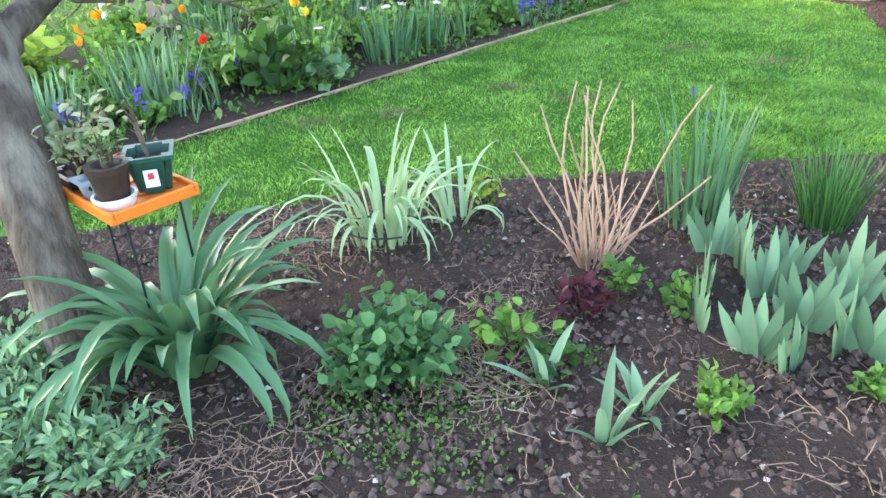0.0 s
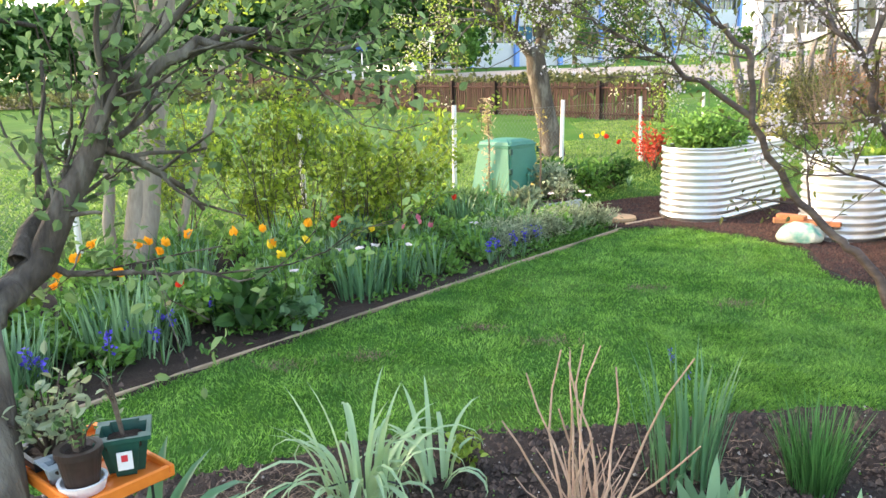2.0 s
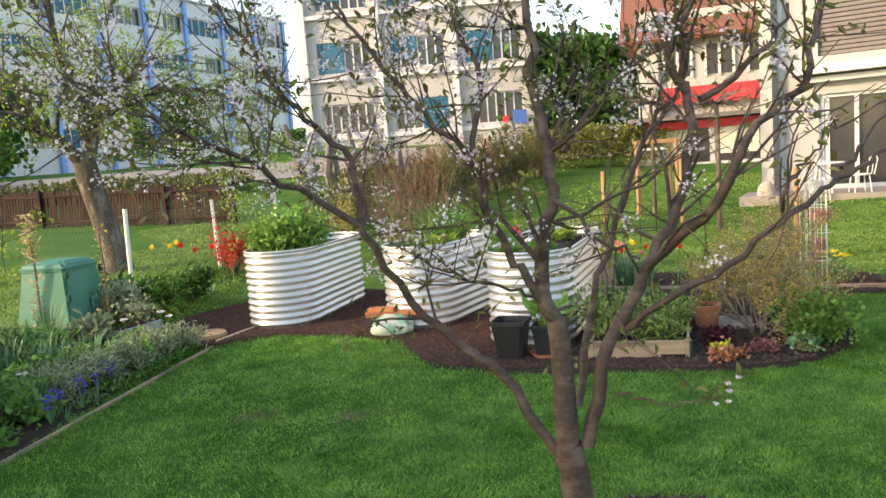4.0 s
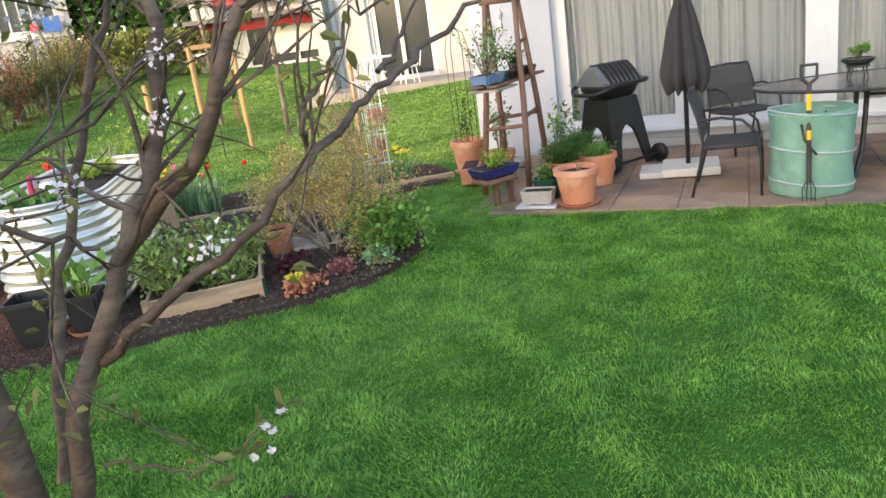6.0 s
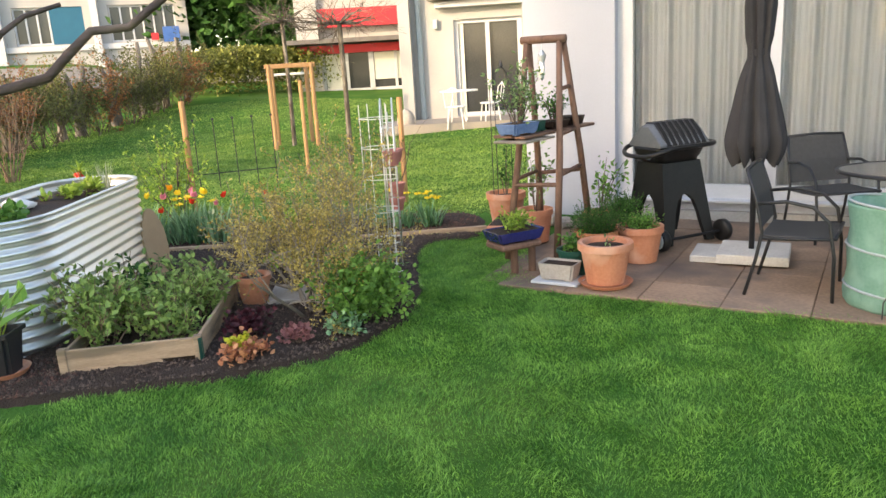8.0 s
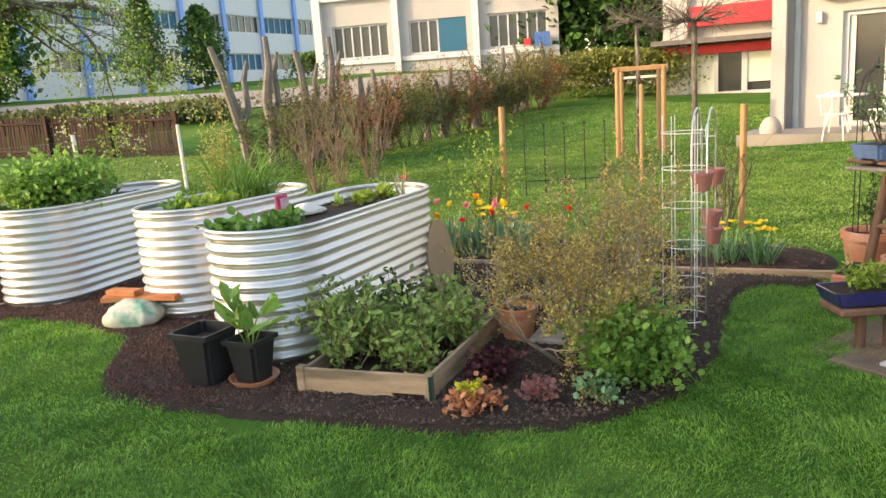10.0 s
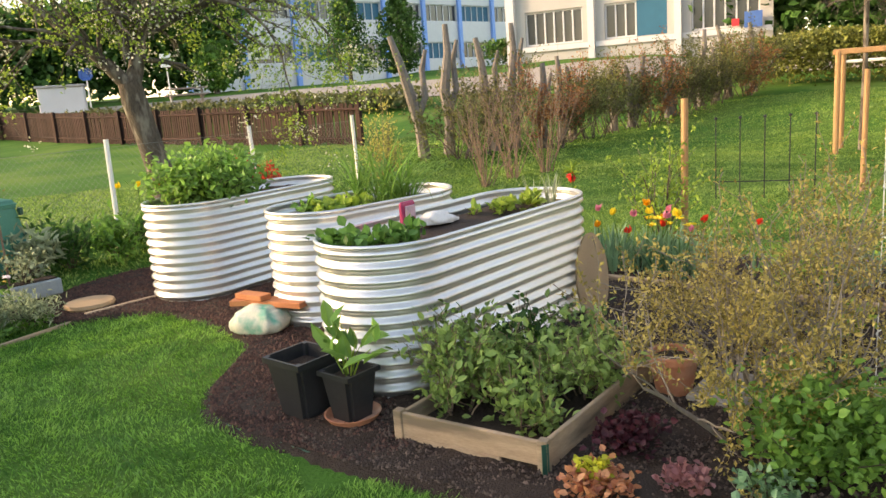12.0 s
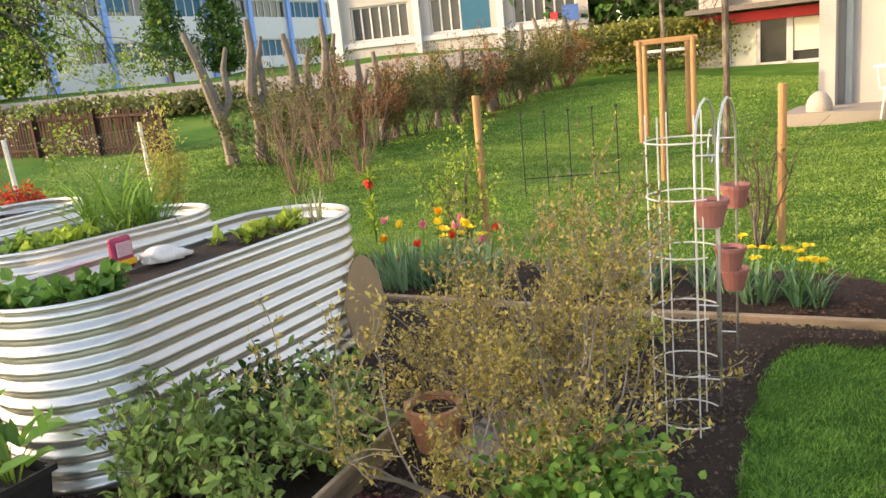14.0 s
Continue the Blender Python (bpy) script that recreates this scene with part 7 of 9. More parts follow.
# ---- front bed ----


def front_bed():
    blade_plant("strap_leaf_lily", -0.93, 1.69, 64, (0.40, 0.70), 0.052, (0.05, 0.6), (1.2, 3.2), "strapleaf", "big clump of broad arching blue-green strap leaves", "plant", 61, R=0.1, seg=8, split=True)
    blade_plant("allium_clump", -0.43, 2.50, 46, (0.34, 0.60), 0.021, (0.03, 0.35), (0.5, 4.6), "paleallium", "loose clump of pale drooping allium leaves", "plant", 62, R=0.14, seg=8, split=True)
    blade_plant("allium_clump", -0.14, 2.60, 16, (0.3, 0.5), 0.022, (0.03, 0.45), (0.8, 4.2), "paleallium", "smaller clump of pale drooping allium leaves", "plant", 63, R=0.1, seg=8, split=True)
    r = np.random.default_rng(64)
    t = thing("bare_twig_shrub", 0.36, 2.26, 0.03, 0, "cut-back shrub of bare straw-coloured stems", "shrub")
    for i in range(46):
        a, ln = r.uniform(0, 6.3), r.uniform(0.12, 0.36) if i > 12 else r.uniform(0.5, 0.78)
        le = r.uniform(0.1, 0.9) if i > 12 else r.uniform(0.03, 0.42)
        d = np.array((math.cos(a) * le, math.sin(a) * le, 1.0))
        pts, _ = wander((0.035 * math.cos(a), 0.035 * math.sin(a), -0.02), d / np.linalg.norm(d), ln, 5, 0.16, r, 0.03)
        part("stem", tube(bmesh.new(), pts, list(np.linspace(0.0062, 0.0028, 6) if i < 13 else np.linspace(0.0042, 0.002, 6)), 5), "twig", t)
    blade_plant("slender_iris", 0.80, 2.60, 60, (0.3, 0.58), 0.014, (0.02, 0.22), (0.05, 0.35), "strapleaf", "tall clump of slender grey-green iris leaves", "plant", 65, R=0.13, split=True)
    flowers("violet_iris_bud", [(0.74, 2.55), (0.86, 2.62), (0.80, 2.66)], 0.5, "spike", 0.012, "blue", "slim violet iris bud among grey-green leaves", 66, "violet buds in the front bed", leaves=2)
    blade_plant("grass_tuft", 1.28, 2.55, 260, (0.2, 0.4), 0.006, (0.02, 0.42), (0.1, 0.5), "tuftleaf", "dense dark green tuft of fine grass", "grass", 67, R=0.09, seg=4)
    spots = [(0.64, 1.88), (0.77, 1.70), (0.85, 1.65), (1.09, 1.94), (1.09, 1.70), (0.81, 2.31), (0.91, 2.04), (1.02, 1.73), (0.95, 1.85), (1.2, 1.82), (0.72, 2.08), (1.02, 2.18), (1.18, 2.08), (1.3, 1.95), (1.25, 1.62), (0.86, 2.18), (1.4, 1.75)]
    for i, (x, y) in enumerate(spots):
        rr = np.random.default_rng(700 + i)
        t = thing("bearded_iris", x, y, 0.03, rr.uniform(0, 360), "fan of broad blue-green bearded iris leaves", "plant", "iris fans in the front bed")
        n = 7
        u = np.linspace(-1, 1, n)
        P = np.stack([u * 0.03, rr.normal(size=n) * 0.004, np.full(n, -0.02)], 1)
        v, f = blades(P, np.where(u > 0, 0.0, math.pi), rr.uniform(0.17, 0.31, n) * (1 - 0.3 * np.abs(u)), 0.05, np.abs(u) * 0.42 + 0.03, rr.uniform(-0.1, 0.15, n), 5, rr, 0.05)
        # fans are flat: turn the blade faces along the fan
        c = v.reshape(n, 6, 3, 3)
        mid = c[:, :, 1:2, :]
        wv = np.abs(c - mid)[..., 1:2]
        c = mid + np.concatenate([np.sign(np.array([1, 0, -1]))[None, None, :, None] * wv * 0.95, 0.25 * wv * rr.normal(size=(n, 1, 1, 1)), 0 * wv], -1)
        raw("leaves", c.reshape(-1, 3), f, "irisleaf", t, smooth=True)
    mound("cranesbill", -0.29, 1.62, 0.24, 0.38, 900, 0.044, "cranesleaf", "rounded mound of lobed mid green cranesbill leaves", "plant", 80, aspect=0.9)
    for i, (x, y, H, W, n, s, m, lab) in enumerate(((0.05, 1.76, 0.12, 0.22, 70, 0.05, "midleaf", "small pale green leafy seedling clump"), (0.59, 1.45, 0.1, 0.16, 160, 0.035, "freshleaf", "bright green rosette of young leaves"),
                                                    (1.03, 1.52, 0.07, 0.12, 70, 0.035, "freshleaf", "small bright green rosette"), (0.18, 1.66, 0.07, 0.2, 60, 0.04, "darkleaf", "low dark green plantlet"), (0.29, 1.94, 0.1, 0.2, 120, 0.04, "purpleleaf", "dark purple-leaved coral bells"),
                                                    (-0.02, 2.75, 0.16, 0.16, 90, 0.04, "limeleaf", "small yellow-green perennial shoots"), (0.45, 2.05, 0.12, 0.14, 60, 0.04, "midleaf", "small green perennial shoots"), (0.62, 1.98, 0.1, 0.16, 60, 0.04, "midleaf", "small green perennial shoots by the irises"))):
        mound("young_perennial", x, y, H, W, n, s, m, lab, "plant", 90 + i)
    for i, (x, y) in enumerate(((0.29, 1.35), (0.40, 1.46), (0.15, 1.58))):
        blade_plant("young_tulip", x, y, 6, (0.14, 0.26), 0.03, (0.1, 0.8), (0.2, 0.9), "irisleaf", "young tulip of few pointed leaves", "plant", 100 + i, "young tulips in the front bed", R=0.015)
    for i, (x, y, W) in enumerate(((-1.22, 1.36, 0.42), (-1.42, 1.60, 0.45), (-1.0, 1.2, 0.36), (-1.55, 1.35, 0.5), (-1.3, 1.1, 0.4), (-1.75, 1.7, 0.5))):
        mound("mugwort", x, y, 0.17, W, 420, 0.045, "blueleaf", "low spreading mound of feathery blue-green leaves", "plant", 110 + i, "feathery mounds under the apple tree", aspect=0.4)
    # low weeds between the plants
    n = 9000
    P = np.stack([r.uniform(-1.4, 0.35, n), r.uniform(0.85, 1.75, n), np.zeros(n)], 1)
    keep = np.array([noise.noise((p[0] * 2.4, p[1] * 2.4, 2.0)) for p in P]) + r.normal(size=n) * 0.12 > 0.05
    P = P[keep]
    e = np.stack([r.uniform(-2.2, 2.4, 700), 2.55 + r.uniform(-0.3, 0.55, 700), np.zeros(700)], 1)
    P = np.concatenate([P, e])
    P = P[inside(smooth_poly(SOIL_FRONT), P[:, 0], P[:, 1])]
    P[:, 2] = h(P[:, 0], P[:, 1]) + 0.035
    tagged(raw("ground_weeds", *leaf_mesh(P, rand_dirs(len(P), 0.5, r), 0.015, 0.8, r=r), "midleaf"), "tiny green weeds on the soil", "weeds", kind="stuff")
    # dry stems and bark on the soil
    n = 4800
    P = np.stack([r.uniform(-1.5, 1.9, n), r.uniform(0.9, 3.1, n), np.full(n, 0.045)], 1)
    hay = np.array([(-0.75, 2.35), (-0.6, 2.5), (-0.9, 2.5), (0.0, 1.75), (-0.02, 1.55), (0.05, 1.95), (-0.6, 1.25), (-0.85, 1.15)])
    P[:1440, :2] = np.repeat(hay, 180, 0) + r.normal(size=(1440, 2)) * 0.10
    w = np.array([noise.noise((p[0] * 1.7, p[1] * 1.7, 7.0)) for p in P]) + r.normal(size=n) * 0.15
    P = P[((w > 0.08) | (np.arange(n) < 1440)) & inside(smooth_poly(SOIL_FRONT), P[:, 0], P[:, 1])]
    n = len(P)
    a, bend, ln = r.uniform(0, 6.3, n), r.normal(size=n) * 0.6, r.uniform(0.004, 0.022, n)
    wd = r.uniform(0.0007, 0.0017, n)
    rows, pos = [], P + np.stack([0 * a, 0 * a, r.uniform(0, 0.012, n)], 1)
    for k in range(6):
        side = np.stack([-np.sin(a), np.cos(a), 0 * a], 1) * wd[:, None]
        rows += [pos - side, pos + side + (0, 0, 0.001)]
        pos = pos + np.stack([np.cos(a) * ln, np.sin(a) * ln, r.normal(size=n) * 0.003], 1)
        a = a + bend * 0.2 + r.normal(size=n) * 0.25
    v = np.stack(rows, 1).reshape(-1, 3)
    b = np.arange(n)[:, None] * 12
    f = np.concatenate([b + [2 * k, 2 * k + 1, 2 * k + 3, 2 * k + 2] for k in range(5)], 0)
    tagged(raw("dry_stems", v, f, "straw"), "scattered dry straw-coloured stems on soil", "dry stems", kind="stuff")
    # black wire hoop that holds the alliums
    t = thing("wire_plant_hoop", -0.40, 2.36, 0.03, 0, "thin black wire plant hoop on two legs", "plant support")
    part("hoop", tube(bmesh.new(), [(0.16 * math.cos(q), 0.1 * math.sin(q), 0.12) for q in np.linspace(0, 5.2, 20)], 0.004, 5), "iron", t)
    for q in (0.16, -0.14, 0.02):
        part("leg", rods([([(q, 0.0 if q != 0.02 else -0.1, -0.03), (q, 0.0 if q != 0.02 else -0.1, 0.35 if q == 0.02 else 0.12)], 0.004)], 5), "iron", t)


def tray_table():
    t = thing("orange_plant_tray", -1.086, 1.844, 0.0, 141, "orange plastic tray on thin metal rods, holding small pots", "plant tray")
    part("tray", boxes(((0, 0, 0.548), (0.44, 0.27, 0.016)), ((0, 0.128, 0.562), (0.44, 0.014, 0.028)), ((0, -0.128, 0.562), (0.44, 0.014, 0.028)), ((0.213, 0, 0.562), (0.014, 0.24, 0.028)), ((-0.213, 0, 0.562), (0.014, 0.24, 0.028)), bevel=0.004), "orangeplastic", t)
    for dx in (-0.11, 0.0, 0.11):
        part("rib", boxes(((dx, 0, 0.558), (0.012, 0.24, 0.006)), bevel=0.002), "orangeplastic", t)
    for dx, dy in ((-0.17, -0.09), (-0.15, 0.07), (0.17, 0.0)):
        part("rod", rods([([(dx, dy, 0.0), (dx, dy, 0.545)], 0.004)], 6), "iron", t)
    z = 0.558
    square_pot("green_square_pot", -0.965, 1.825, z, 0.09, 0.125, 0.115, "greenplastic", "dark green square pot with a plain white tag", 20)
    tg = tagged(part("plant_tag", boxes(((-0.936, 1.752, z + 0.058), (0.038, 0.004, 0.05), 20)), "bone"), "white plant tag with a small red mark", "label")
    part("red_mark", boxes(((-0.9355, 1.7495, z + 0.066), (0.016, 0.003, 0.018), 20)), "redpanel", tg)
    foliage_plant("seedling", -0.965, 1.825, z + 0.11, 0.2, 0.1, 12, 0.03, "greyleaf", "thin bare seedling in a green square pot", "plant", 121, stems=3)
    pot("brown_pot", -1.035, 1.715, z, 0.042, 0.055, 0.10, "brownplastic", "dark brown round pot on a white saucer", 0.004, 0.062, "bone")
    foliage_plant("seedling", -1.035, 1.715, z + 0.09, 0.13, 0.14, 50, 0.03, "leaf", "small sprawling seedling in a brown pot", "plant", 122, stems=7)
    square_pot("pale_square_pot", -1.115, 1.765, z, 0.06, 0.08, 0.06, "greyplastic", "small pale grey-green square pot with pebbles", 50)
    square_pot("black_pot_tray", -1.20, 1.875, z, 0.12, 0.135, 0.045, "blackplastic", "shallow black seed tray with soil", 50)
    foliage_plant("seedling", -1.20, 1.875, z + 0.04, 0.24, 0.30, 170, 0.04, "greyleaf", "yellow-green seedlings in a black tray", "plant", 123, stems=14)


def border():
    r = np.random.default_rng(200)

    def spot(a, o):
        return edge_xy(a, o)

    # leafy clumps along the whole border
    for i in range(130):
        a, o = r.uniform(-3.8, 3.6), r.uniform(0.26, 1.75)
        x, y = spot(a, o)
        k = r.integers(0, 4)
        if k < 2:
            blade_plant("bulb_clump", x, y, 34, (0.2, 0.42), 0.016, (0.05, 0.4), (0.1, 0.9), ["blueleaf", "strapleaf"][k], "upright clump of narrow bulb leaves", "plant", 2100 + i, "bulb clumps in the border", R=0.1, seg=4)
        else:
            mound("perennial", x, y, r.uniform(0.15, 0.32), r.uniform(0.3, 0.5), 260, 0.06, ["midleaf", "freshleaf"][k - 2], "leafy green perennial in the border", "plant", 2400 + i, "perennials in the border")
    for i, (a, o) in enumerate(((-2.9, 0.9), (-2.4, 1.2), (-3.4, 0.7), (-3.2, 1.3), (-2.0, 1.4))):
        mound("lime_perennial", *spot(a, o), 0.36, 0.7, 420, 0.09, "limeleaf", "broad clump of lime green leaves", "plant", 270 + i, "lime perennials in the border", aspect=0.75)
    for i in range(9):
        a, o = 2.0 + 0.2 * i, 0.36 + 0.16 * (i % 2) - 0.018 * i
        mound("lavender", *spot(a, o), 0.27, 0.46, 760, 0.055, "greyleaf", "low grey-green lavender mound", "plant", 280 + i, "lavender edging of the border", aspect=0.2)
    blade_plant("bulb_clump", *spot(0.25, 0.26), 80, (0.25, 0.42), 0.02, (0.03, 0.35), (0.05, 0.4), "strapleaf", "dense upright clump of daffodil leaves", "plant", 291, R=0.2, seg=4)
    blade_plant("bulb_clump", *spot(0.62, 0.30), 60, (0.25, 0.4), 0.02, (0.03, 0.35), (0.05, 0.4), "strapleaf", "dense upright clump of daffodil leaves", "plant", 292, R=0.18, seg=4)
    blade_plant("bulb_clump", *spot(-1.45, 0.55), 90, (0.3, 0.5), 0.02, (0.03, 0.35), (0.05, 0.4), "blueleaf", "tall blue-green tulip foliage", "plant", 293, R=0.25, seg=4)
    blade_plant("bulb_clump", *spot(-2.1, 0.5), 90, (0.25, 0.42), 0.02, (0.03, 0.35), (0.05, 0.4), "blueleaf", "tall blue-green tulip foliage", "plant", 294, R=0.25, seg=4)
    mound("broad_leaf_perennial", *spot(-0.75, 0.3), 0.3, 0.5, 160, 0.13, "darkleaf", "dark broad-leaved perennial at the lawn edge", "plant", 295, aspect=0.65)
    mound("broad_leaf_perennial", *spot(-0.45, 0.15), 0.16, 0.3, 60, 0.12, "blueleaf", "pale broad leaves at the lawn edge", "plant", 296, aspect=0.8)
    S = lambda c: [spot(a + r.normal() * 0.1, o + r.normal() * 0.08) for a, o in c]
    flowers("orange_tulip", S([(-1.3, 0.75), (-1.1, 0.8), (-1.2, 0.6), (-1.6, 0.7), (-0.9, 0.7), (-0.6, 0.8), (-2.2, 0.8), (-1.5, 0.9), (-0.2, 0.5), (-1.75, 0.6), (-1.4, 1.0), (-0.4, 0.7), (-0.75, 0.95), (-1.0, 1.05), (0.1, 0.8)]), 0.5, "cup", 0.065, "orange", "orange tulip in the flower border", 300, "orange tulips")
    flowers("grape_hyacinth", S([(-2.5, 0.25), (-2.3, 0.22), (-2.1, 0.25), (-1.9, 0.3), (-1.4, 0.3), (-1.3, 0.35), (-1.35, 0.28), (-1.45, 0.33), (-2.6, 0.3), (-1.25, 0.3), (-1.0, 0.3), (-1.1, 0.4), (-1.5, 0.4), (-1.7, 0.35), (-0.9, 0.35)]), 0.24, "spike", 0.045, "blue", "blue grape hyacinth at the border's front", 301, "blue hyacinths", leaf_len=0.16, leaf_w=0.01)
    flowers("grape_hyacinth", [spot(a, o) for a, o in ((1.62, 0.12), (1.68, 0.16), (1.72, 0.10), (1.76, 0.20), (1.98, 0.14), (2.05, 0.18), (2.08, 0.10), (2.40, 0.14), (2.46, 0.12), (2.45, 0.30), (2.52, 0.28), (2.38, 0.33))], 0.21, "spike", 0.045, "blue", "violet-blue hyacinth near the lawn edge", 302, "blue hyacinths", leaf_len=0.16, leaf_w=0.01)
    flowers("red_tulip", S([(-1.15, 0.3), (0.32, 0.68), (0.55, 0.9), (2.0, 0.9)]), 0.42, "cup", 0.06, "red", "red tulip in the flower border", 303, "red tulips")
    flowers("white_daffodil", S([(0.33, 0.38), (0.49, 0.37), (0.35, 0.3), (0.72, 0.25), (-0.35, 0.25), (1.72, 0.27), (3.3, 0.15), (3.5, 0.4), (3.2, 0.5)]), 0.36, "star", 0.04, "white", "white daffodil in the flower border", 304, "white daffodils")
    flowers("pink_primula", S([(1.07, 0.5), (1.15, 0.52), (1.3, 0.6), (1.1, 0.62)]), 0.36, "cup", 0.045, "pink", "pink tulip in the flower border", 305, "pink tulips")
    flowers("yellow_tulip", S([(0.78, 0.56), (-0.25, 0.5), (-0.2, 0.52), (-0.32, 0.45)]), 0.42, "cup", 0.06, "yellow", "yellow tulip in the flower border", 306, "yellow tulips")
    n = 4200
    al, ou = r.uniform(-4.2, 3.7, n), np.abs(r.normal(size=n)) * 0.28 + 0.04
    x, y = EDGE_P[0] + EDGE_U[0] * al + EDGE_N[0] * ou, EDGE_P[1] + EDGE_U[1] * al + EDGE_N[1] * ou
    keep = np.array([noise.noise((a * 2.0, b * 2.0, 5.0)) for a, b in zip(x, y)]) + r.normal(size=n) * 0.15 > 0.08
    x, y = x[keep], y[keep]
    Q = np.stack([x, y, h(x, y) + 0.035 + r.uniform(0, 0.05, len(x))], 1)
    tagged(raw("border_groundcover", *leaf_mesh(Q, rand_dirs(len(x), 0.8, r), 0.05, 0.5, r=r), "midleaf"), "low green ground cover at the border's edge", "ground cover", kind="stuff")
    # dense greens beyond the composter
    for i, (x, y, W, m) in enumerate(((1.35, 9.5, 0.75, "darkleaf"), (1.75, 9.85, 0.7, "midleaf"), (1.1, 9.25, 0.5, "greyleaf"), (2.1, 10.2, 0.6, "darkleaf"), (0.75, 8.55, 0.4, "greyleaf"), (0.05, 8.2, 0.4, "leaf"))):
        mound("peony", x, y, 0.42 if i < 4 else 0.2, W, 420, 0.11, m, "leafy dark green peony by the fence", "plant", 310 + i, "peonies by the fence", aspect=0.35)
    bush("scarlet_shrub", 3.12, 11.9, 0.55, 0.25, 10, 1000, 0.05, "redleaf", "small shrub with scarlet young leaves", "shrub", 320)
    flowers("yellow_tulip", [(1.9, 10.35), (2.0, 10.45), (1.75, 10.3)], 0.6, "cup", 0.07, "yellow", "yellow tulip by the fence", 321, "tulips by the fence")
    flowers("red_tulip", [(2.2, 10.4), (2.1, 10.55), (2.4, 10.45)], 0.6, "cup", 0.07, "red", "red tulip by the fence", 322, "tulips by the fence")
    for x, y, H, sd in ((0.36, 8.72, 1.22, 1), (0.98, 8.9, 1.1, 2)):
        rr = np.random.default_rng(330 + sd)
        t = thing("sapling", x, y, hz(x, y), 0, "slim sapling with pinkish young leaves beside the composter", "sapling")
        part("stem", rods([([(0, 0, 0), (0.01, 0, H * 0.5), (0.0, 0.01, H)], 0.010)], 6), "straw", t)
        n = 260 if sd == 1 else 50
        Q = np.stack([rr.normal(size=n) * 0.035, rr.normal(size=n) * 0.035, rr.choice([0.25, 0.6, 0.95], n, p=[0.25, 0.1, 0.65]) * H * 0.85 + rr.normal(size=n) * 0.12 * H], 1)
        Q[:, 2] = np.clip(Q[:, 2], 0.05, H)
        f = raw("foliage", *leaf_mesh(Q, rand_dirs(n, 0.3, rr), 0.05, 0.5, r=rr), "blushleaf" if sd == 1 else "broomleaf", t)
        f["kind"] = "stuff"


def composter():
    x, y = 0.62, 9.40
    t = thing("composter", x, y, hz(x, y) - 0.02, 47, "green plastic compost bin, tapered, with a hinged lid", "compost bin")
    t.matrix_basis = t.matrix_basis @ Matrix.Diagonal((0.86, 0.86, 0.90, 1))
    bm = bmesh.new()
    rings = [(0.37, 0.0), (0.385, 0.03), (0.30, 0.66), (0.31, 0.665), (0.31, 0.70), (0.29, 0.745), (0.20, 0.775)]
    vs = []
    for a, z in rings:
        ring = []
        for sx, sy in ((-1, -1), (1, -1), (1, 1), (-1, 1)):
            ring.append(bm.verts.new((sx * a, sy * a, z)))
        vs.append(ring)
    bm.faces.new(vs[0][::-1])
    for p, q in zip(vs, vs[1:]):
        for i in range(4):
            bm.faces.new((p[i], p[(i + 1) % 4], q[(i + 1) % 4], q[i]))
    bm.faces.new(vs[-1])
    bmesh.ops.bevel(bm, geom=[e for e in bm.edges if abs(e.verts[0].co.z - e.verts[1].co.z) > 0.01], offset=0.03, segments=2, affect="EDGES")
    part("body", bm, "bin", t)
    part("hatch", boxes(((0.16, -0.385, 0.2), (0.32, 0.04, 0.26)), bevel=0.015), "bin", t, "sliding hatch at the foot")
    for z in (0.36, 0.62):
        part("hinge", boxes(((0.335 - z * 0.03, -0.345 + z * 0.02, z), (0.05, 0.05, 0.08)), bevel=0.01), "greenplastic", t, "dark hinge clip")
        part("hinge", boxes(((-0.335 + z * 0.03, -0.345 + z * 0.02, z), (0.05, 0.05, 0.08)), bevel=0.01), "greenplastic", t, "dark hinge clip")
    part("lid_rim", boxes(((0, 0, 0.70), (0.63, 0.63, 0.025)), bevel=0.01), "bin", t)


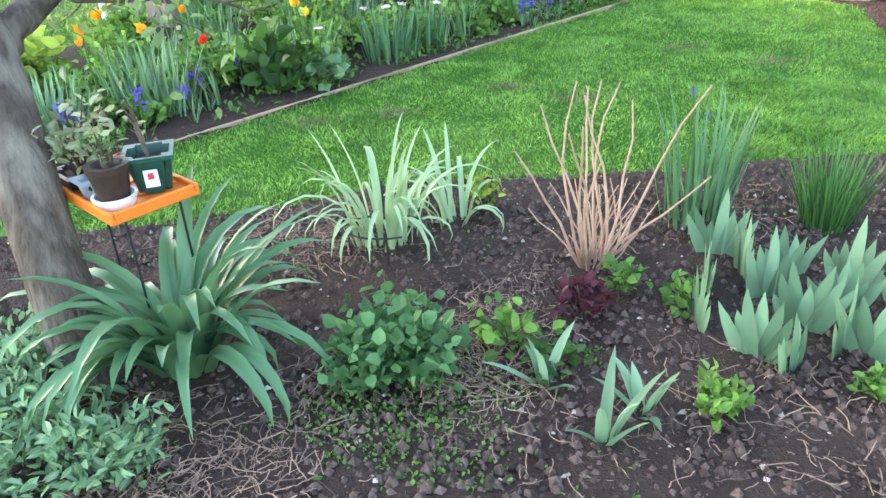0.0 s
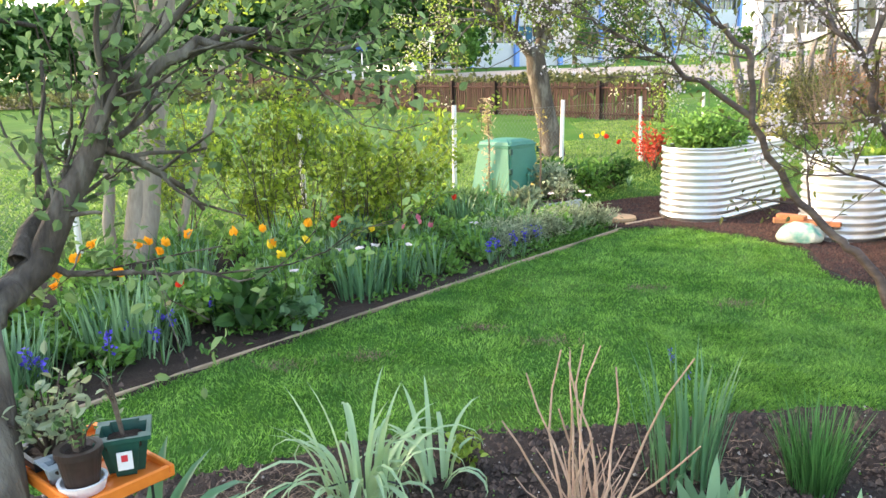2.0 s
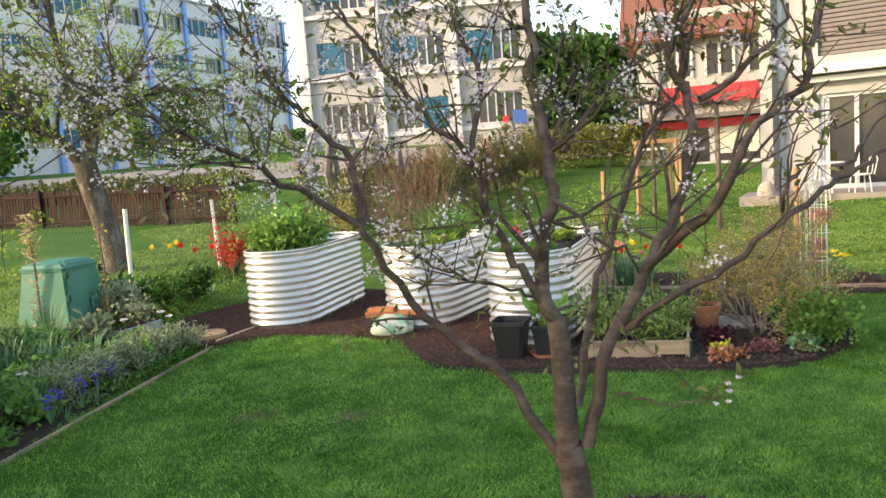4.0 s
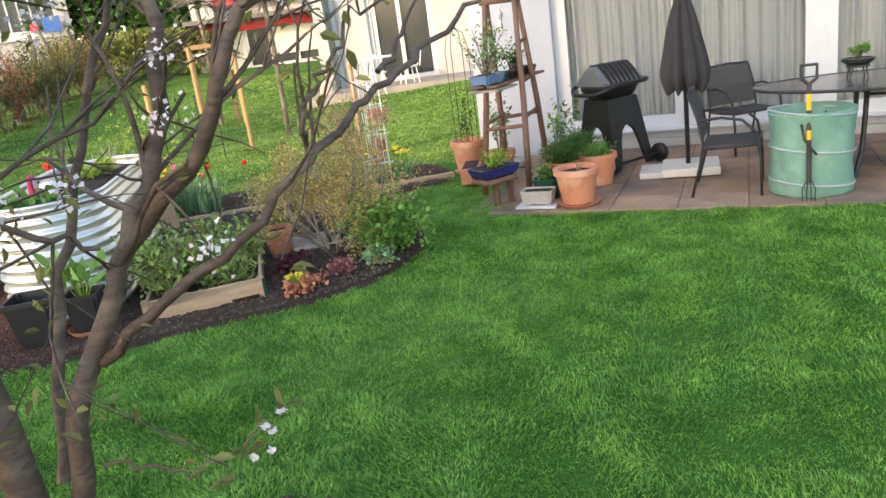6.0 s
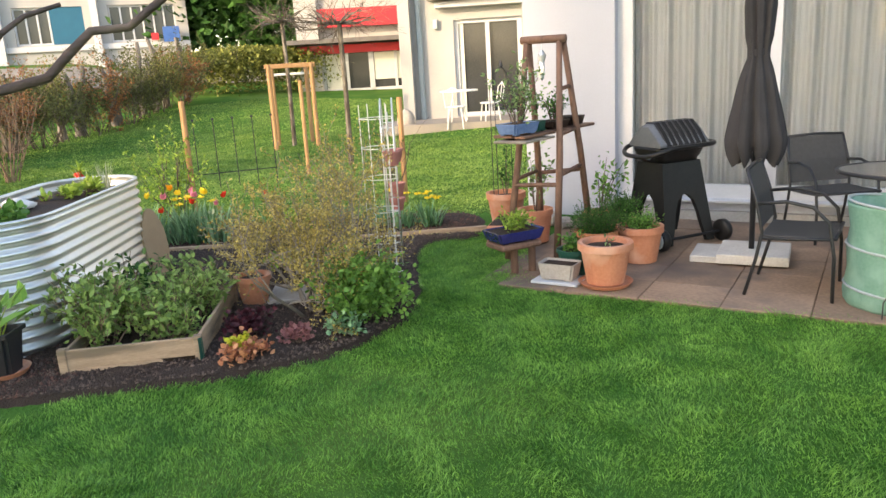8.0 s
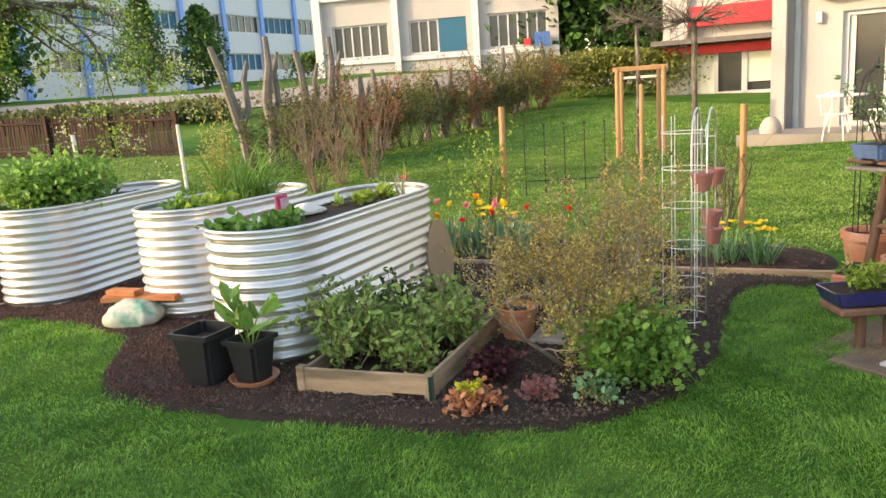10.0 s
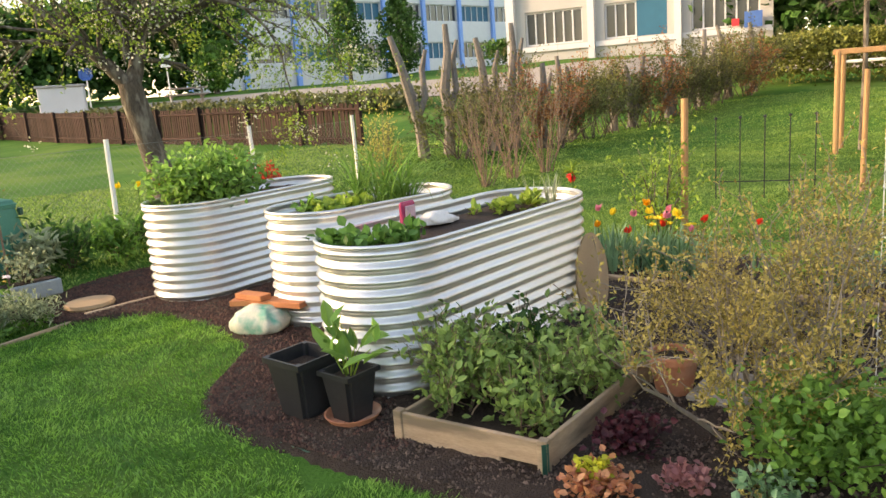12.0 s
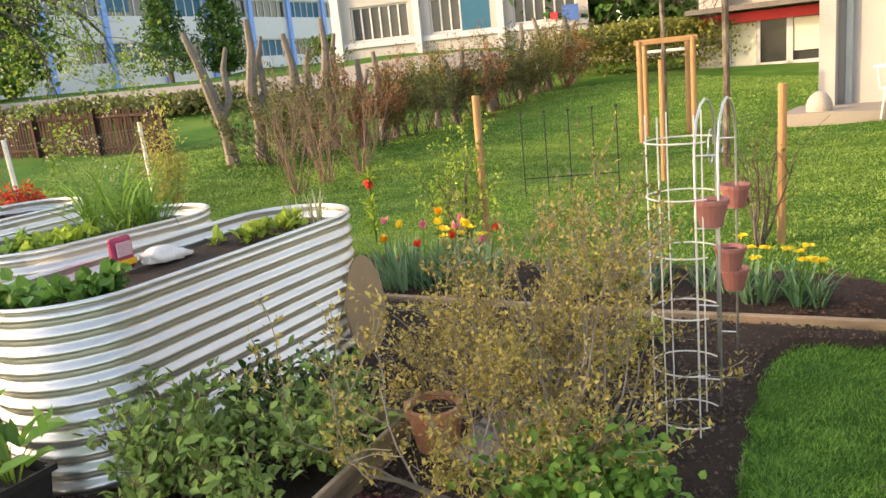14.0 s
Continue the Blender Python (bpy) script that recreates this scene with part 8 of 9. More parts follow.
def bed_plants():
    r = np.random.default_rng(400)
    foliage_plant("parsley_bush", 2.78, 8.44, 0.74, 0.46, 0.9, 2800, 0.06, "freshleaf", "dense bushy green lovage in the raised bed", "herb", 401, stems=60, aspect=0.7, up=0.5)
    foliage_plant("parsley_bush", 2.95, 8.62, 0.74, 0.38, 0.75, 1500, 0.06, "midleaf", "bushy green herb in the raised bed", "herb", 402, stems=40, aspect=0.7, up=0.5)
    for i, (x, y) in enumerate(((4.15, 7.45), (4.3, 7.55), (4.02, 7.5), (4.2, 7.3), (4.4, 7.5), (4.32, 7.4))):
        blade_plant("leek", x, y, 26, (0.34, 0.72), 0.015, (0.05, 0.85), (0.6, 3.2), "freshleaf", "leek with arching blue-green leaves", "vegetable", 410 + i, "leeks in the raised bed", z=0.75, R=0.04, seg=5)
    for i, (x, y) in enumerate(((3.85, 7.12), (3.72, 7.02), (3.95, 7.05))):
        mound("lettuce", x, y, 0.09, 0.2, 60, 0.08, "limeleaf", "pale green lettuce head", "vegetable", 420 + i, "lettuces in the raised beds", 0.8, z=0.75)
    mound("strawberry", 3.62, 7.15, 0.1, 0.28, 90, 0.06, "midleaf", "low green strawberry plants with orange blooms", "plant", 425, z=0.75)
    for i, (x, y, W) in enumerate(((3.80, 5.62, 0.26), (3.98, 5.58, 0.24), (3.72, 5.75, 0.24), (4.08, 5.72, 0.22))):
        mound("strawberry", x, y, 0.12, W, 110, 0.06, "midleaf", "leafy strawberry plant at the bed's end", "plant", 430 + i, "strawberries in the raised bed", 0.8, z=0.735)
    for i, (x, y, n) in enumerate(((4.62, 6.33, 8), (4.88, 6.48, 30), (4.98, 6.42, 34), (4.80, 6.36, 22), (5.08, 6.52, 26))):
        mound("lettuce", x, y, 0.11, 0.14, n, 0.08, "limeleaf", "young bright green lettuce", "vegetable", 440 + i, "lettuces in the raised beds", 0.6, z=0.735)
    for i, (x, y) in enumerate(((5.15, 6.72), (5.28, 6.68), (5.22, 6.6))):
        blade_plant("onion_shoots", x, y, 16, (0.12, 0.26), 0.007, (0.02, 0.35), (0.0, 0.4), "greyleaf", "thin pale onion shoots", "vegetable", 450 + i, "onion shoots", z=0.735, seg=4)
    # printed bag and a white net bag on the bed's rim
    t = thing("printed_bulb_bag", 4.16, 6.12, 0.77, 40, "magenta and yellow printed bulb bag", "bag")
    bm = bmesh.new()
    box(bm, (0, 0, 0.08), (0.12, 0.05, 0.16), 0, 0.012)
    for v in bm.verts:
        if v.co.z > 0.1:
            v.co.y *= 0.45
            v.co.x *= 1.06
    part("bag", bm, "magenta", t)
    part("yellow_band", boxes(((0.01, -0.028, 0.035), (0.10, 0.008, 0.03)), bevel=0.003), "yellowpaint", t, "yellow label band")
    part("pale_print", boxes(((0, -0.024, 0.10), (0.085, 0.012, 0.07)), bevel=0.003), "pinkcloth", t, "pale lilac picture on the bag")
    t = thing("white_net_bag", 4.36, 6.18, 0.765, 20, "crumpled translucent white plastic bag", "bag")
    bm = bmesh.new()
    bmesh.ops.create_icosphere(bm, subdivisions=3, radius=0.1)
    for v in bm.verts:
        n = noise.noise(v.co * 26) * 0.07 + noise.noise(v.co * 9) * 0.04
        v.co = Vector((v.co.x * 1.15, v.co.y * 0.7, max(v.co.z, -0.03) * 0.55 + 0.02)) * (1 + n * 5)
    part("bag", bm, "sackplain", t, "", True)
    # timber box planting
    for i, (x, y, H, W, n, m, lab) in enumerate(((4.12, 4.98, 0.42, 0.5, 620, "boxleaf", "strawberry-like leafy bush in the timber box"), (4.45, 5.15, 0.48, 0.6, 760, "boxleaf", "dense green bush in the timber box"), (4.40, 4.72, 0.34, 0.4, 420, "freshleaf", "wiry grey-green herb in the timber box"),
                                                 (4.75, 4.95, 0.36, 0.5, 620, "leaf", "leafy green bush in the timber box"), (4.85, 5.25, 0.4, 0.55, 620, "leaf", "dark green bush in the timber box"), (4.25, 5.2, 0.45, 0.45, 520, "boxleaf", "leafy bush behind the timber box front"), (4.6, 5.4, 0.4, 0.5, 480, "darkleaf", "dark green bush by the raised bed"))):
        bush("box_bush", x, y, H * 0.98, W * 0.7, 9, int(n * 0.85), 0.05, m if m == "darkleaf" else "boxleaf", lab, "shrub", 460 + i, "straw", "bushes in the timber box", 0.55, 0.6, 2, 0.07, 0.006, 0.5, 0.3)
    # black pots before the bed
    square_pot("black_nursery_pot", 3.46, 5.37, 0.035, 0.19, 0.26, 0.30, "blackplastic", "large empty black square nursery pot", 38, "black nursery pots")
    t = square_pot("black_nursery_pot", 3.67, 5.19, 0.05, 0.15, 0.2, 0.24, "blackplastic", "black square pot with horseradish on a saucer", 38, "black nursery pots", 0.86)
    tagged(part("saucer", lathe([(0, 0), (0.115, 0), (0.14, 0.035), (0.13, 0.035), (0.11, 0.015), (0, 0.015)], 28), "terracotta"), "round terracotta saucer under a black pot", "saucer").matrix_basis = pose(3.67, 5.19, 0.034)
    foliage_plant("horseradish", 3.67, 5.19, 0.24, 0.32, 0.32, 22, 0.15, "freshleaf", "broad-leaved green horseradish in a black pot", "plant", 470, stems=9, aspect=0.42, up=1.4, bark="limeleaf")
    # sack with planks
    t = thing("fertiliser_sack", 3.20, 6.92, 0.03, -32, "full cream and green plastic compost sack", "sack")
    bm = bmesh.new()
    bmesh.ops.create_icosphere(bm, subdivisions=4, radius=1.0)
    for v in bm.verts:
        q = [math.copysign(abs(c) ** 0.55, c) for c in v.co]
        n = 1 + 0.10 * noise.noise(v.co * 2.2) + 0.05 * noise.noise(v.co * 6)
        k = 1 - 0.38 * max(q[2], 0.0)
        v.co = Vector((q[0] * 0.20 * n * k, q[1] * 0.15 * n * k, max(q[2], -0.8) * 0.10 * n + 0.08))
    part("sack", bm, "sack", t, "", True)
    for i, (dx, dy, dz, L, a) in enumerate(((-0.05, 0.1, 0.205, 0.34, -20), (0.10, -0.02, 0.206, 0.46, -38), (-0.06, 0.1, 0.246, 0.26, -45))):
        tagged(part("clay_plank", boxes(((3.22 + dx, 6.94 + dy, dz), (L, 0.1, 0.04), a), bevel=0.004), "brick"), "orange-brown board lying on the sack", "board", "boards on the sack")
    # round wooden slab, long planter, leaning oval board
    bm = lathe([(0, 0.0), (0.19, 0.0), (0.2, 0.02), (0.19, 0.045), (0, 0.05)], 20)
    t = tagged(part("round_stepping_slab", bm, "cork"), "round tan wooden stepping slab on gravel", "stepping stone")
    t.matrix_basis = pose(1.78, 8.25, 0.03)
    t = thing("grey_window_box", 1.18, 8.65, hz(1.18, 8.65) + 0.02, 35, "long grey plastic window box with sprouts", "planter")
    part("trough", boxes(((0, 0, 0.07), (0.55, 0.2, 0.14)), bevel=0.012), "greyplastic", t)
    part("soil", boxes(((0, 0, 0.14), (0.5, 0.15, 0.02)), bevel=0.004), "soil", t)
    mound("window_box_sprouts", 1.18, 8.65, 0.3, 0.45, 160, 0.05, "greyleaf", "pale sprouts in a grey window box", "plant", 475, z=hz(1.18, 8.65) + 0.16)
    oval = [(0.13 * math.cos(a) * (1 if abs(math.sin(a)) < 0.7 else 0.92), 0.29 * math.sin(a)) for a in np.linspace(0, 2 * math.pi, 28, endpoint=False)]
    t = tagged(part("oval_board", prism(oval, -0.01, 0.01), "cork"), "tan oval board leaning on the raised bed", "board")
    t.matrix_basis = pose(5.37, 6.26, 0.29, 76, 10, 15)
    # pots, slab and perennials round the box
    pot("terracotta_pot", 5.22, 4.93, 0.03, 0.085, 0.115, 0.2, "terracotta", "terracotta pot standing on the soil", 0.012)
    tagged(part("stone_slab", boxes(((5.45, 4.82, 0.045), (0.4, 0.28, 0.03), 40), bevel=0.006), "stone"), "flat grey stepping slab on soil", "stepping stone")
    mound("amber_coral_bells", 4.49, 4.15, 0.09, 0.25, 320, 0.034, "pinkamber", "amber and yellow-green coral bells", "plant", 481, aspect=0.9)
    mound("amber_coral_bells", 4.50, 4.20, 0.14, 0.13, 160, 0.034, "yellowlime", "yellow-green heart of coral bells", "plant", 485, aspect=0.9)
    mound("pink_coral_bells", 4.79, 4.06, 0.10, 0.2, 280, 0.03, "pinkleaf", "dusky pink coral bells", "plant", 482, aspect=0.9)
    mound("purple_coral_bells", 4.76, 4.46, 0.14, 0.3, 480, 0.031, "purpleleaf", "dark purple coral bells", "plant", 483, aspect=0.9)
    mound("columbine", 5.24, 3.98, 0.44, 0.66, 2600, 0.038, "freshleaf", "vigorous bright green columbine clump", "plant", 484, aspect=0.85)
    mound("columbine", 5.02, 3.92, 0.12, 0.25, 200, 0.036, "blueleaf", "low blue-green columbine leaves", "plant", 486, aspect=0.85)
    mound("columbine", 5.48, 4.02, 0.3, 0.42, 1000, 0.036, "freshleaf", "bright green columbine leaves at the lawn edge", "plant", 487, aspect=0.85)
    for i, (x, y) in enumerate(((6.3, 5.2), (5.9, 5.4), (6.6, 5.35))):
        mound("young_perennial", x, y, 0.12, 0.25, 70, 0.06, "limeleaf", "young green perennial on dark soil", "plant", 488 + i)
    bush("broom_shrub", 5.30, 4.45, 1.0, 0.6, 12, 11000, 0.022, "broomleaf", "airy olive-gold shrub with pale grey stems", "shrub", 500, bark="greywood", aspect=0.5, spread=0.55, depth=3, r0=0.014, lean=1.0, L0=0.32)
    bush("broom_shrub", 5.62, 4.75, 0.95, 0.5, 8, 6500, 0.022, "broomleaf", "airy olive-gold shrub with pale grey stems", "shrub", 501, bark="greywood", aspect=0.5, spread=0.5, depth=3, r0=0.012, lean=0.9, L0=0.32)


def wire_tower():
    t = thing("wire_plant_tower", 6.17, 4.51, 0.03, 0, "tall white wire plant support with open rings", "plant support")
    R, H = 0.135, 1.27
    for a in (0.3, 1.3, 2.3, 3.3, 4.3):
        part("upright", rods([([(R * math.cos(a), R * math.sin(a), -0.04), (R * math.cos(a), R * math.sin(a), H)], 0.0034)], 6), "bonewire", t)
    for z in (0.05, 0.27, 0.5, 0.74, 0.96, 1.17):
        part("ring", tube(bmesh.new(), [(R * 1.03 * math.cos(a), R * 1.03 * math.sin(a), z) for a in np.linspace(-0.1, 4.6, 20)], 0.0036, 5), "bonewire", t)
    t = thing("arched_pot_rack", 6.60, 4.79, 0.03, -51, "slim grey arched metal rack with hanging pots", "plant rack")
    w = 0.30
    for o in (-0.045, 0.045):
        part("arch", rods([([(o, -w, -0.04), (o, -w, 0.6), (o, -w, 1.10), (o, -w * 0.8, 1.21), (o, -w * 0.4, 1.27), (o, 0, 1.285), (o, w * 0.4, 1.27), (o, w * 0.8, 1.21), (o, w, 1.10), (o, w, 0.6), (o, w, -0.04)], 0.006)], 6), "silver", t, "", True)
    for s in (-1, 1):
        part("scroll", tube(bmesh.new(), [(0, s * w * 0.55 + 0.07 * math.cos(q), 1.10 + 0.07 * math.sin(q)) for q in np.linspace(0, 5.5, 18)], 0.004, 5), "silver", t, "", True)
    for z in (0.12, 0.45, 0.78, 1.08):
        for s in (-1, 1):
            part("hanger", rods([([(-0.045, s * w, z), (0.045, s * w, z)], 0.004)], 5), "silver", t)
    for x, y, z in ((6.35, 4.56, 0.83), (6.86, 4.95, 0.78), (6.72, 4.84, 0.52), (6.88, 4.98, 0.36)):
        pot("hanging_pot", x, y, z, 0.045, 0.065, 0.11, "pinkclay", "small pinkish terracotta pot hung on the wire rack", 0.006, n=18, group="hanging pots")


def back_bed():
    r = np.random.default_rng(520)

    def spots(n, lo=0.05, hi=0.95):
        u, o = r.uniform(lo, hi, n), r.uniform(0.12, 0.7, n)
        return [(7.80 - 2.04 * a + 0.79 * b, 4.72 + 2.5 * a + 0.6 * b) for a, b in zip(u, o)]

    flowers("yellow_daffodil", spots(10, 0.1, 0.32), 0.3, "star", 0.045, "yellow", "yellow daffodil in the back bed", 521, "daffodils in the back bed", "strapleaf")
    flowers("yellow_daffodil", spots(6, 0.8, 1.0), 0.4, "star", 0.05, "yellow", "yellow daffodil behind the raised bed", 522, "daffodils in the back bed", "strapleaf")
    flowers("red_tulip", spots(4, 0.6, 1.0), 0.36, "cup", 0.06, "red", "red tulip in the back bed", 523, "tulips in the back bed")
    flowers("orange_tulip", spots(3, 0.7, 1.0), 0.42, "cup", 0.06, "orange", "orange tulip in the back bed", 524, "tulips in the back bed")
    flowers("pink_tulip", spots(3, 0.7, 1.0), 0.40, "cup", 0.06, "pink", "pink tulip in the back bed", 525, "tulips in the back bed")
    flowers("blue_hyacinth", spots(4, 0.4, 0.55), 0.2, "spike", 0.05, "blue", "deep blue hyacinth in the back bed", 526, "hyacinths in the back bed")
    for i, (x, y) in enumerate(spots(14, 0.0, 1.0)):
        blade_plant("bulb_clump", x, y, 30, (0.15, 0.34), 0.018, (0.1, 0.6), (0.2, 1.0), ["strapleaf", "blueleaf"][i % 2], "clump of green bulb leaves in the back bed", "plant", 530 + i, "bulb clumps in the back bed", R=0.09, seg=4)
    for i, (x, y) in enumerate(spots(7, 0.2, 0.9)):
        mound("perennial", x, y, 0.25, 0.4, 160, 0.05, ["limeleaf", "greyleaf"][i % 2], "leafy perennial in the back bed", "plant", 550 + i, "perennials in the back bed")
    for i, u in enumerate((0.78, 0.84, 0.9, 0.96, 1.02, 0.87)):
        b = 0.2 + 0.1 * (i % 3)
        blade_plant("tulip_clump", 7.80 - 2.04 * u + 0.79 * b, 4.72 + 2.5 * u + 0.6 * b, 46, (0.26, 0.44), 0.022, (0.05, 0.4), (0.1, 0.8), "blueleaf", "dense upright clump of tulip leaves behind the raised bed", "plant", 570 + i, "tulip clumps in the back bed", R=0.13, seg=4)
    flowers("yellow_tulip", [(7.80 - 2.04 * u + 0.79 * b, 4.72 + 2.5 * u + 0.6 * b) for u, b in ((0.8, 0.2), (0.9, 0.3), (0.95, 0.22))], 0.46, "cup", 0.065, "yellow", "yellow tulip behind the raised bed", 577, "tulips in the back bed")
    flowers("pink_tulip", [(7.80 - 2.04 * u + 0.79 * b, 4.72 + 2.5 * u + 0.6 * b) for u, b in ((0.86, 0.3), (1.0, 0.25))], 0.46, "cup", 0.065, "pink", "deep pink tulip behind the raised bed", 578, "tulips in the back bed")
    # crown imperial
    t = thing("crown_imperial", 6.40, 9.16, 0, 0, "orange-red crown imperial on a tall stem", "flower")
    part("stem", rods([([(0, 0, 0), (0, 0, 0.62)], 0.012)]), "midleaf", t)
    Q = np.zeros((18, 3)) + (0, 0, 0.6)
    d = rand_dirs(18, -0.6, r)
    raw("bloom", *leaf_mesh(Q, d, 0.075, 0.6, r=r), "red", t, "hanging orange-red bells")
    raw("leaves", *leaf_mesh(np.concatenate([np.zeros((14, 3)) + (0, 0, 0.62), np.stack([np.zeros(30), np.zeros(30), r.uniform(0.1, 0.4, 30)], 1)]), rand_dirs(44, 0.8, r), 0.13, 0.2, r=r), "limeleaf", t)
    # stakes
    for x, y, H, lab, n, m in ((7.08, 8.10, 1.33, "orange wooden stake with a lime-leaved young tree", 420, "limeleaf"), (8.8, 6.45, 1.22, "orange wooden stake with a bare young fruit tree", 40, "bronzeleaf"), (10.3, 9.6, 1.45, "round wooden stake on the far lawn", 0, "")):
        t = thing("wooden_stake", x, y, hz(x, y), 0, lab, "stake")
        part("stake", rods([([(0, 0, -0.05), (0.01, 0, H)], 0.032)], 10), "newwood", t)
        if n:
            bush("young_fruit_tree", x - 0.16, y + 0.05, 0.95, 0.3, 9, n * 2, 0.045, m, "slender young fruit tree tied to a stake", "sapling", int(x * 100), depth=1, r0=0.01, lean=0.25)
    # black rods with ball tops, joined by a low bar
    t = thing("plant_support_rods", 9.1, 9.8, 0.0, -33, "row of thin black plant support rods with ball tops", "plant support")
    for i in range(5):
        part("rod", rods([([(-0.55 + 0.275 * i, 0, 0), (-0.55 + 0.275 * i, 0, 0.98)], 0.007)]), "iron", t)
        part("ball", lathe([(0, 0.97), (0.02, 0.985), (0.02, 1.0), (0, 1.015)], 8, None, (-0.55 + 0.275 * i, 0, 0)), "iron", t)
    part("bar", rods([([(-0.56, 0, 0.22), (0.56, 0, 0.22)], 0.007)]), "iron", t)


def far_garden():
    r = np.random.default_rng(600)
    # tree guard frame with its sapling
    x, y = 12.7, 12.35
    z = hz(x, y)
    t = thing("tree_guard_frame", x, y, z - 0.03, -40, "open frame of orange wooden posts round a young tree", "tree guard")
    for dx, dy in ((-0.42, 0), (0.42, 0), (-0.35, 0.5), (0.35, 0.5)):
        part("post", rods([([(dx, dy, -0.1), (dx, dy, 1.68)], 0.045)], 10), "newwood", t)
    part("crossbar", boxes(((0, 0, 1.66), (1.0, 0.05, 0.09)), bevel=0.01), "newwood", t)
    part("crossbar", boxes(((0, 0.5, 1.5), (0.8, 0.04, 0.05)), bevel=0.01), "bone", t, "pale back rail")
    for sx, sy, H, sd in ((12.85, 12.6, 2.5, 1), (11.4, 9.7, 2.35, 2)):
        rr = np.random.default_rng(610 + sd)
        s = thing("umbrella_tree", sx, sy, hz(sx, sy), 0, "bare umbrella-trained tree with a flat twiggy crown", "tree")
        part("trunk", rods([([(0, 0, -0.05), (0.02, 0, H * 0.5), (0, 0, H)], [0.05, 0.04, 0.04])], 8), "bark", s)
        bm = bmesh.new()
        for k in range(16):
            a = k * 0.39 + rr.normal() * 0.15
            grow(bm, (0, 0, H - 0.05), (math.cos(a), math.sin(a), 0.16), 0.62, 0.02, 2, [], rr, 0.55, (2, 4), 0.4, 0.2, 0.0, 4)
        part("crown", bm, "bark", s)
    # old post row
    P0, P1 = np.array((6.2, 16.2)), np.array((17.5, 22.6))
    for i in range(17):
        f = i / 16 + r.normal() * 0.012
        x, y = P0 + (P1 - P0) * f + r.normal(size=2) * 0.12
        H = r.uniform(1.4, 2.1) if i > 4 else (2.3, 2.5, 2.3, 2.6, 1.8)[i]
        lx = (-0.5, 0.1, -0.25, 0.05, 0.1)[i] if i < 5 else r.normal() * 0.12
        t = thing("old_fence_post", x, y, hz(x, y), 0, "weathered grey split-wood post, leaning", "post", "old posts of the hedge row")
        k = 1.1 if i < 5 else 1.0
        part("post", rods([([(0, 0, -0.1), (lx * 0.2 + 0.04, 0.02, H * 0.25), (lx * 0.3 - 0.03, 0.02, H * 0.5), (lx * 0.75 + 0.03, 0, H * 0.78), (lx, 0.03, H)], [0.12 * k, 0.09 * k, 0.10 * k, 0.07 * k, 0.05 * k])], 8), "oldpost", t)
        if i < 5:
            part("fork", rods([([(lx * 0.25, 0.02, H * 0.3), (lx * 0.25 + 0.22, 0.05, H * 0.5), (lx * 0.25 + 0.2, 0.1, H * 0.72), (lx * 0.25 + 0.3, 0.1, H * 0.88)], [0.08, 0.065, 0.06, 0.035])], 7), "oldpost", t, "side fork of the old post")
    for i in range(15):
        f = 0.03 + 0.068 * i
        x, y = P0 + (P1 - P0) * f + np.array((0.35, -0.5)) * r.uniform(0.2, 1.0)
        m = ["hedgeleaf", "bronzeleaf", "hedgeleaf", "redhedge", "hedgeleaf"][i % 5]
        bush("hedge_shrub", x, y, r.uniform(1.7, 2.4), 1.1, 11, 3400 if i > 2 else 1900, 0.06, m, "straggly bronze-green shrub in the hedge row", "shrub", 620 + i, group="shrubs of the hedge row", depth=2, r0=0.014, lean=0.4, L0=0.26)
    for i, (x, y) in enumerate(((6.6, 13.4), (7.2, 13.9), (7.9, 14.2))):
        bush("bare_cane_shrub", x, y, 1.7, 0.5, 16, 160, 0.04, "bronzeleaf", "shrub of bare reddish canes", "shrub", 640 + i, bark="redcane", group="bare cane shrubs", depth=1, r0=0.009, lean=0.22, L0=0.6)
    foliage_plant("golden_shrub", 4.70, 11.3, hz(4.70, 11.3), 1.75, 0.5, 1500, 0.05, "goldleaf", "tall golden-stemmed shrub behind the raised beds", "shrub", 650, stems=34, aspect=0.4, bark="straw", up=1.0)
    # clipped hedge and woods behind
    def leaf_wall(name, pts, H, W, n, size, m, label, category):
        v, q = [], []
        P = np.array(pts, float)
        t = r.uniform(0, len(P) - 1, n)
        X, Y = np.interp(t, range(len(P)), P[:, 0]), np.interp(t, range(len(P)), P[:, 1])
        top = H * (0.82 + 0.25 * np.array([noise.noise((a * 0.35, b * 0.35, 1.0)) for a, b in zip(X, Y)]))
        zz = np.sqrt(r.uniform(0, 1, n)) * top
        X, Y = X + r.normal(size=n) * W * 0.4, Y + r.normal(size=n) * W * 0.4
        pos = np.stack([X, Y, h(X, Y) + zz], 1)
        tagged(raw(name, *quad_leaves(pos, rand_dirs(n, 0.2, r), size, 0.7, r), m), label, category, kind="stuff")
    leaf_wall("clipped_hedge", [(18.8, 24.2), (20.6, 22.9), (22.4, 21.2)], 1.9, 1.1, 11000, 0.12, "hedgelime", "yellow-green clipped hedge before the red house", "hedge")
    leaf_wall("dark_woods", [(-26, 40), (-14, 42.5), (-5, 43.0), (1.0, 43.2)], 5.6, 2.2, 40000, 0.42, "darkleaf", "dark evergreen woods beyond the lane", "woods")
    leaf_wall("lane_hedge", [(18, 39.5), (14.5, 40.5)], 1.5, 1.0, 3000, 0.2, "darkleaf", "low dark hedge beside the apartment block", "hedge")
    leaf_wall("behind_houses_woods", [(22, 36), (26, 31), (30, 26), (36, 22)], 6.5, 2.2, 26000, 0.45, "darkleaf", "trees between the houses", "woods")
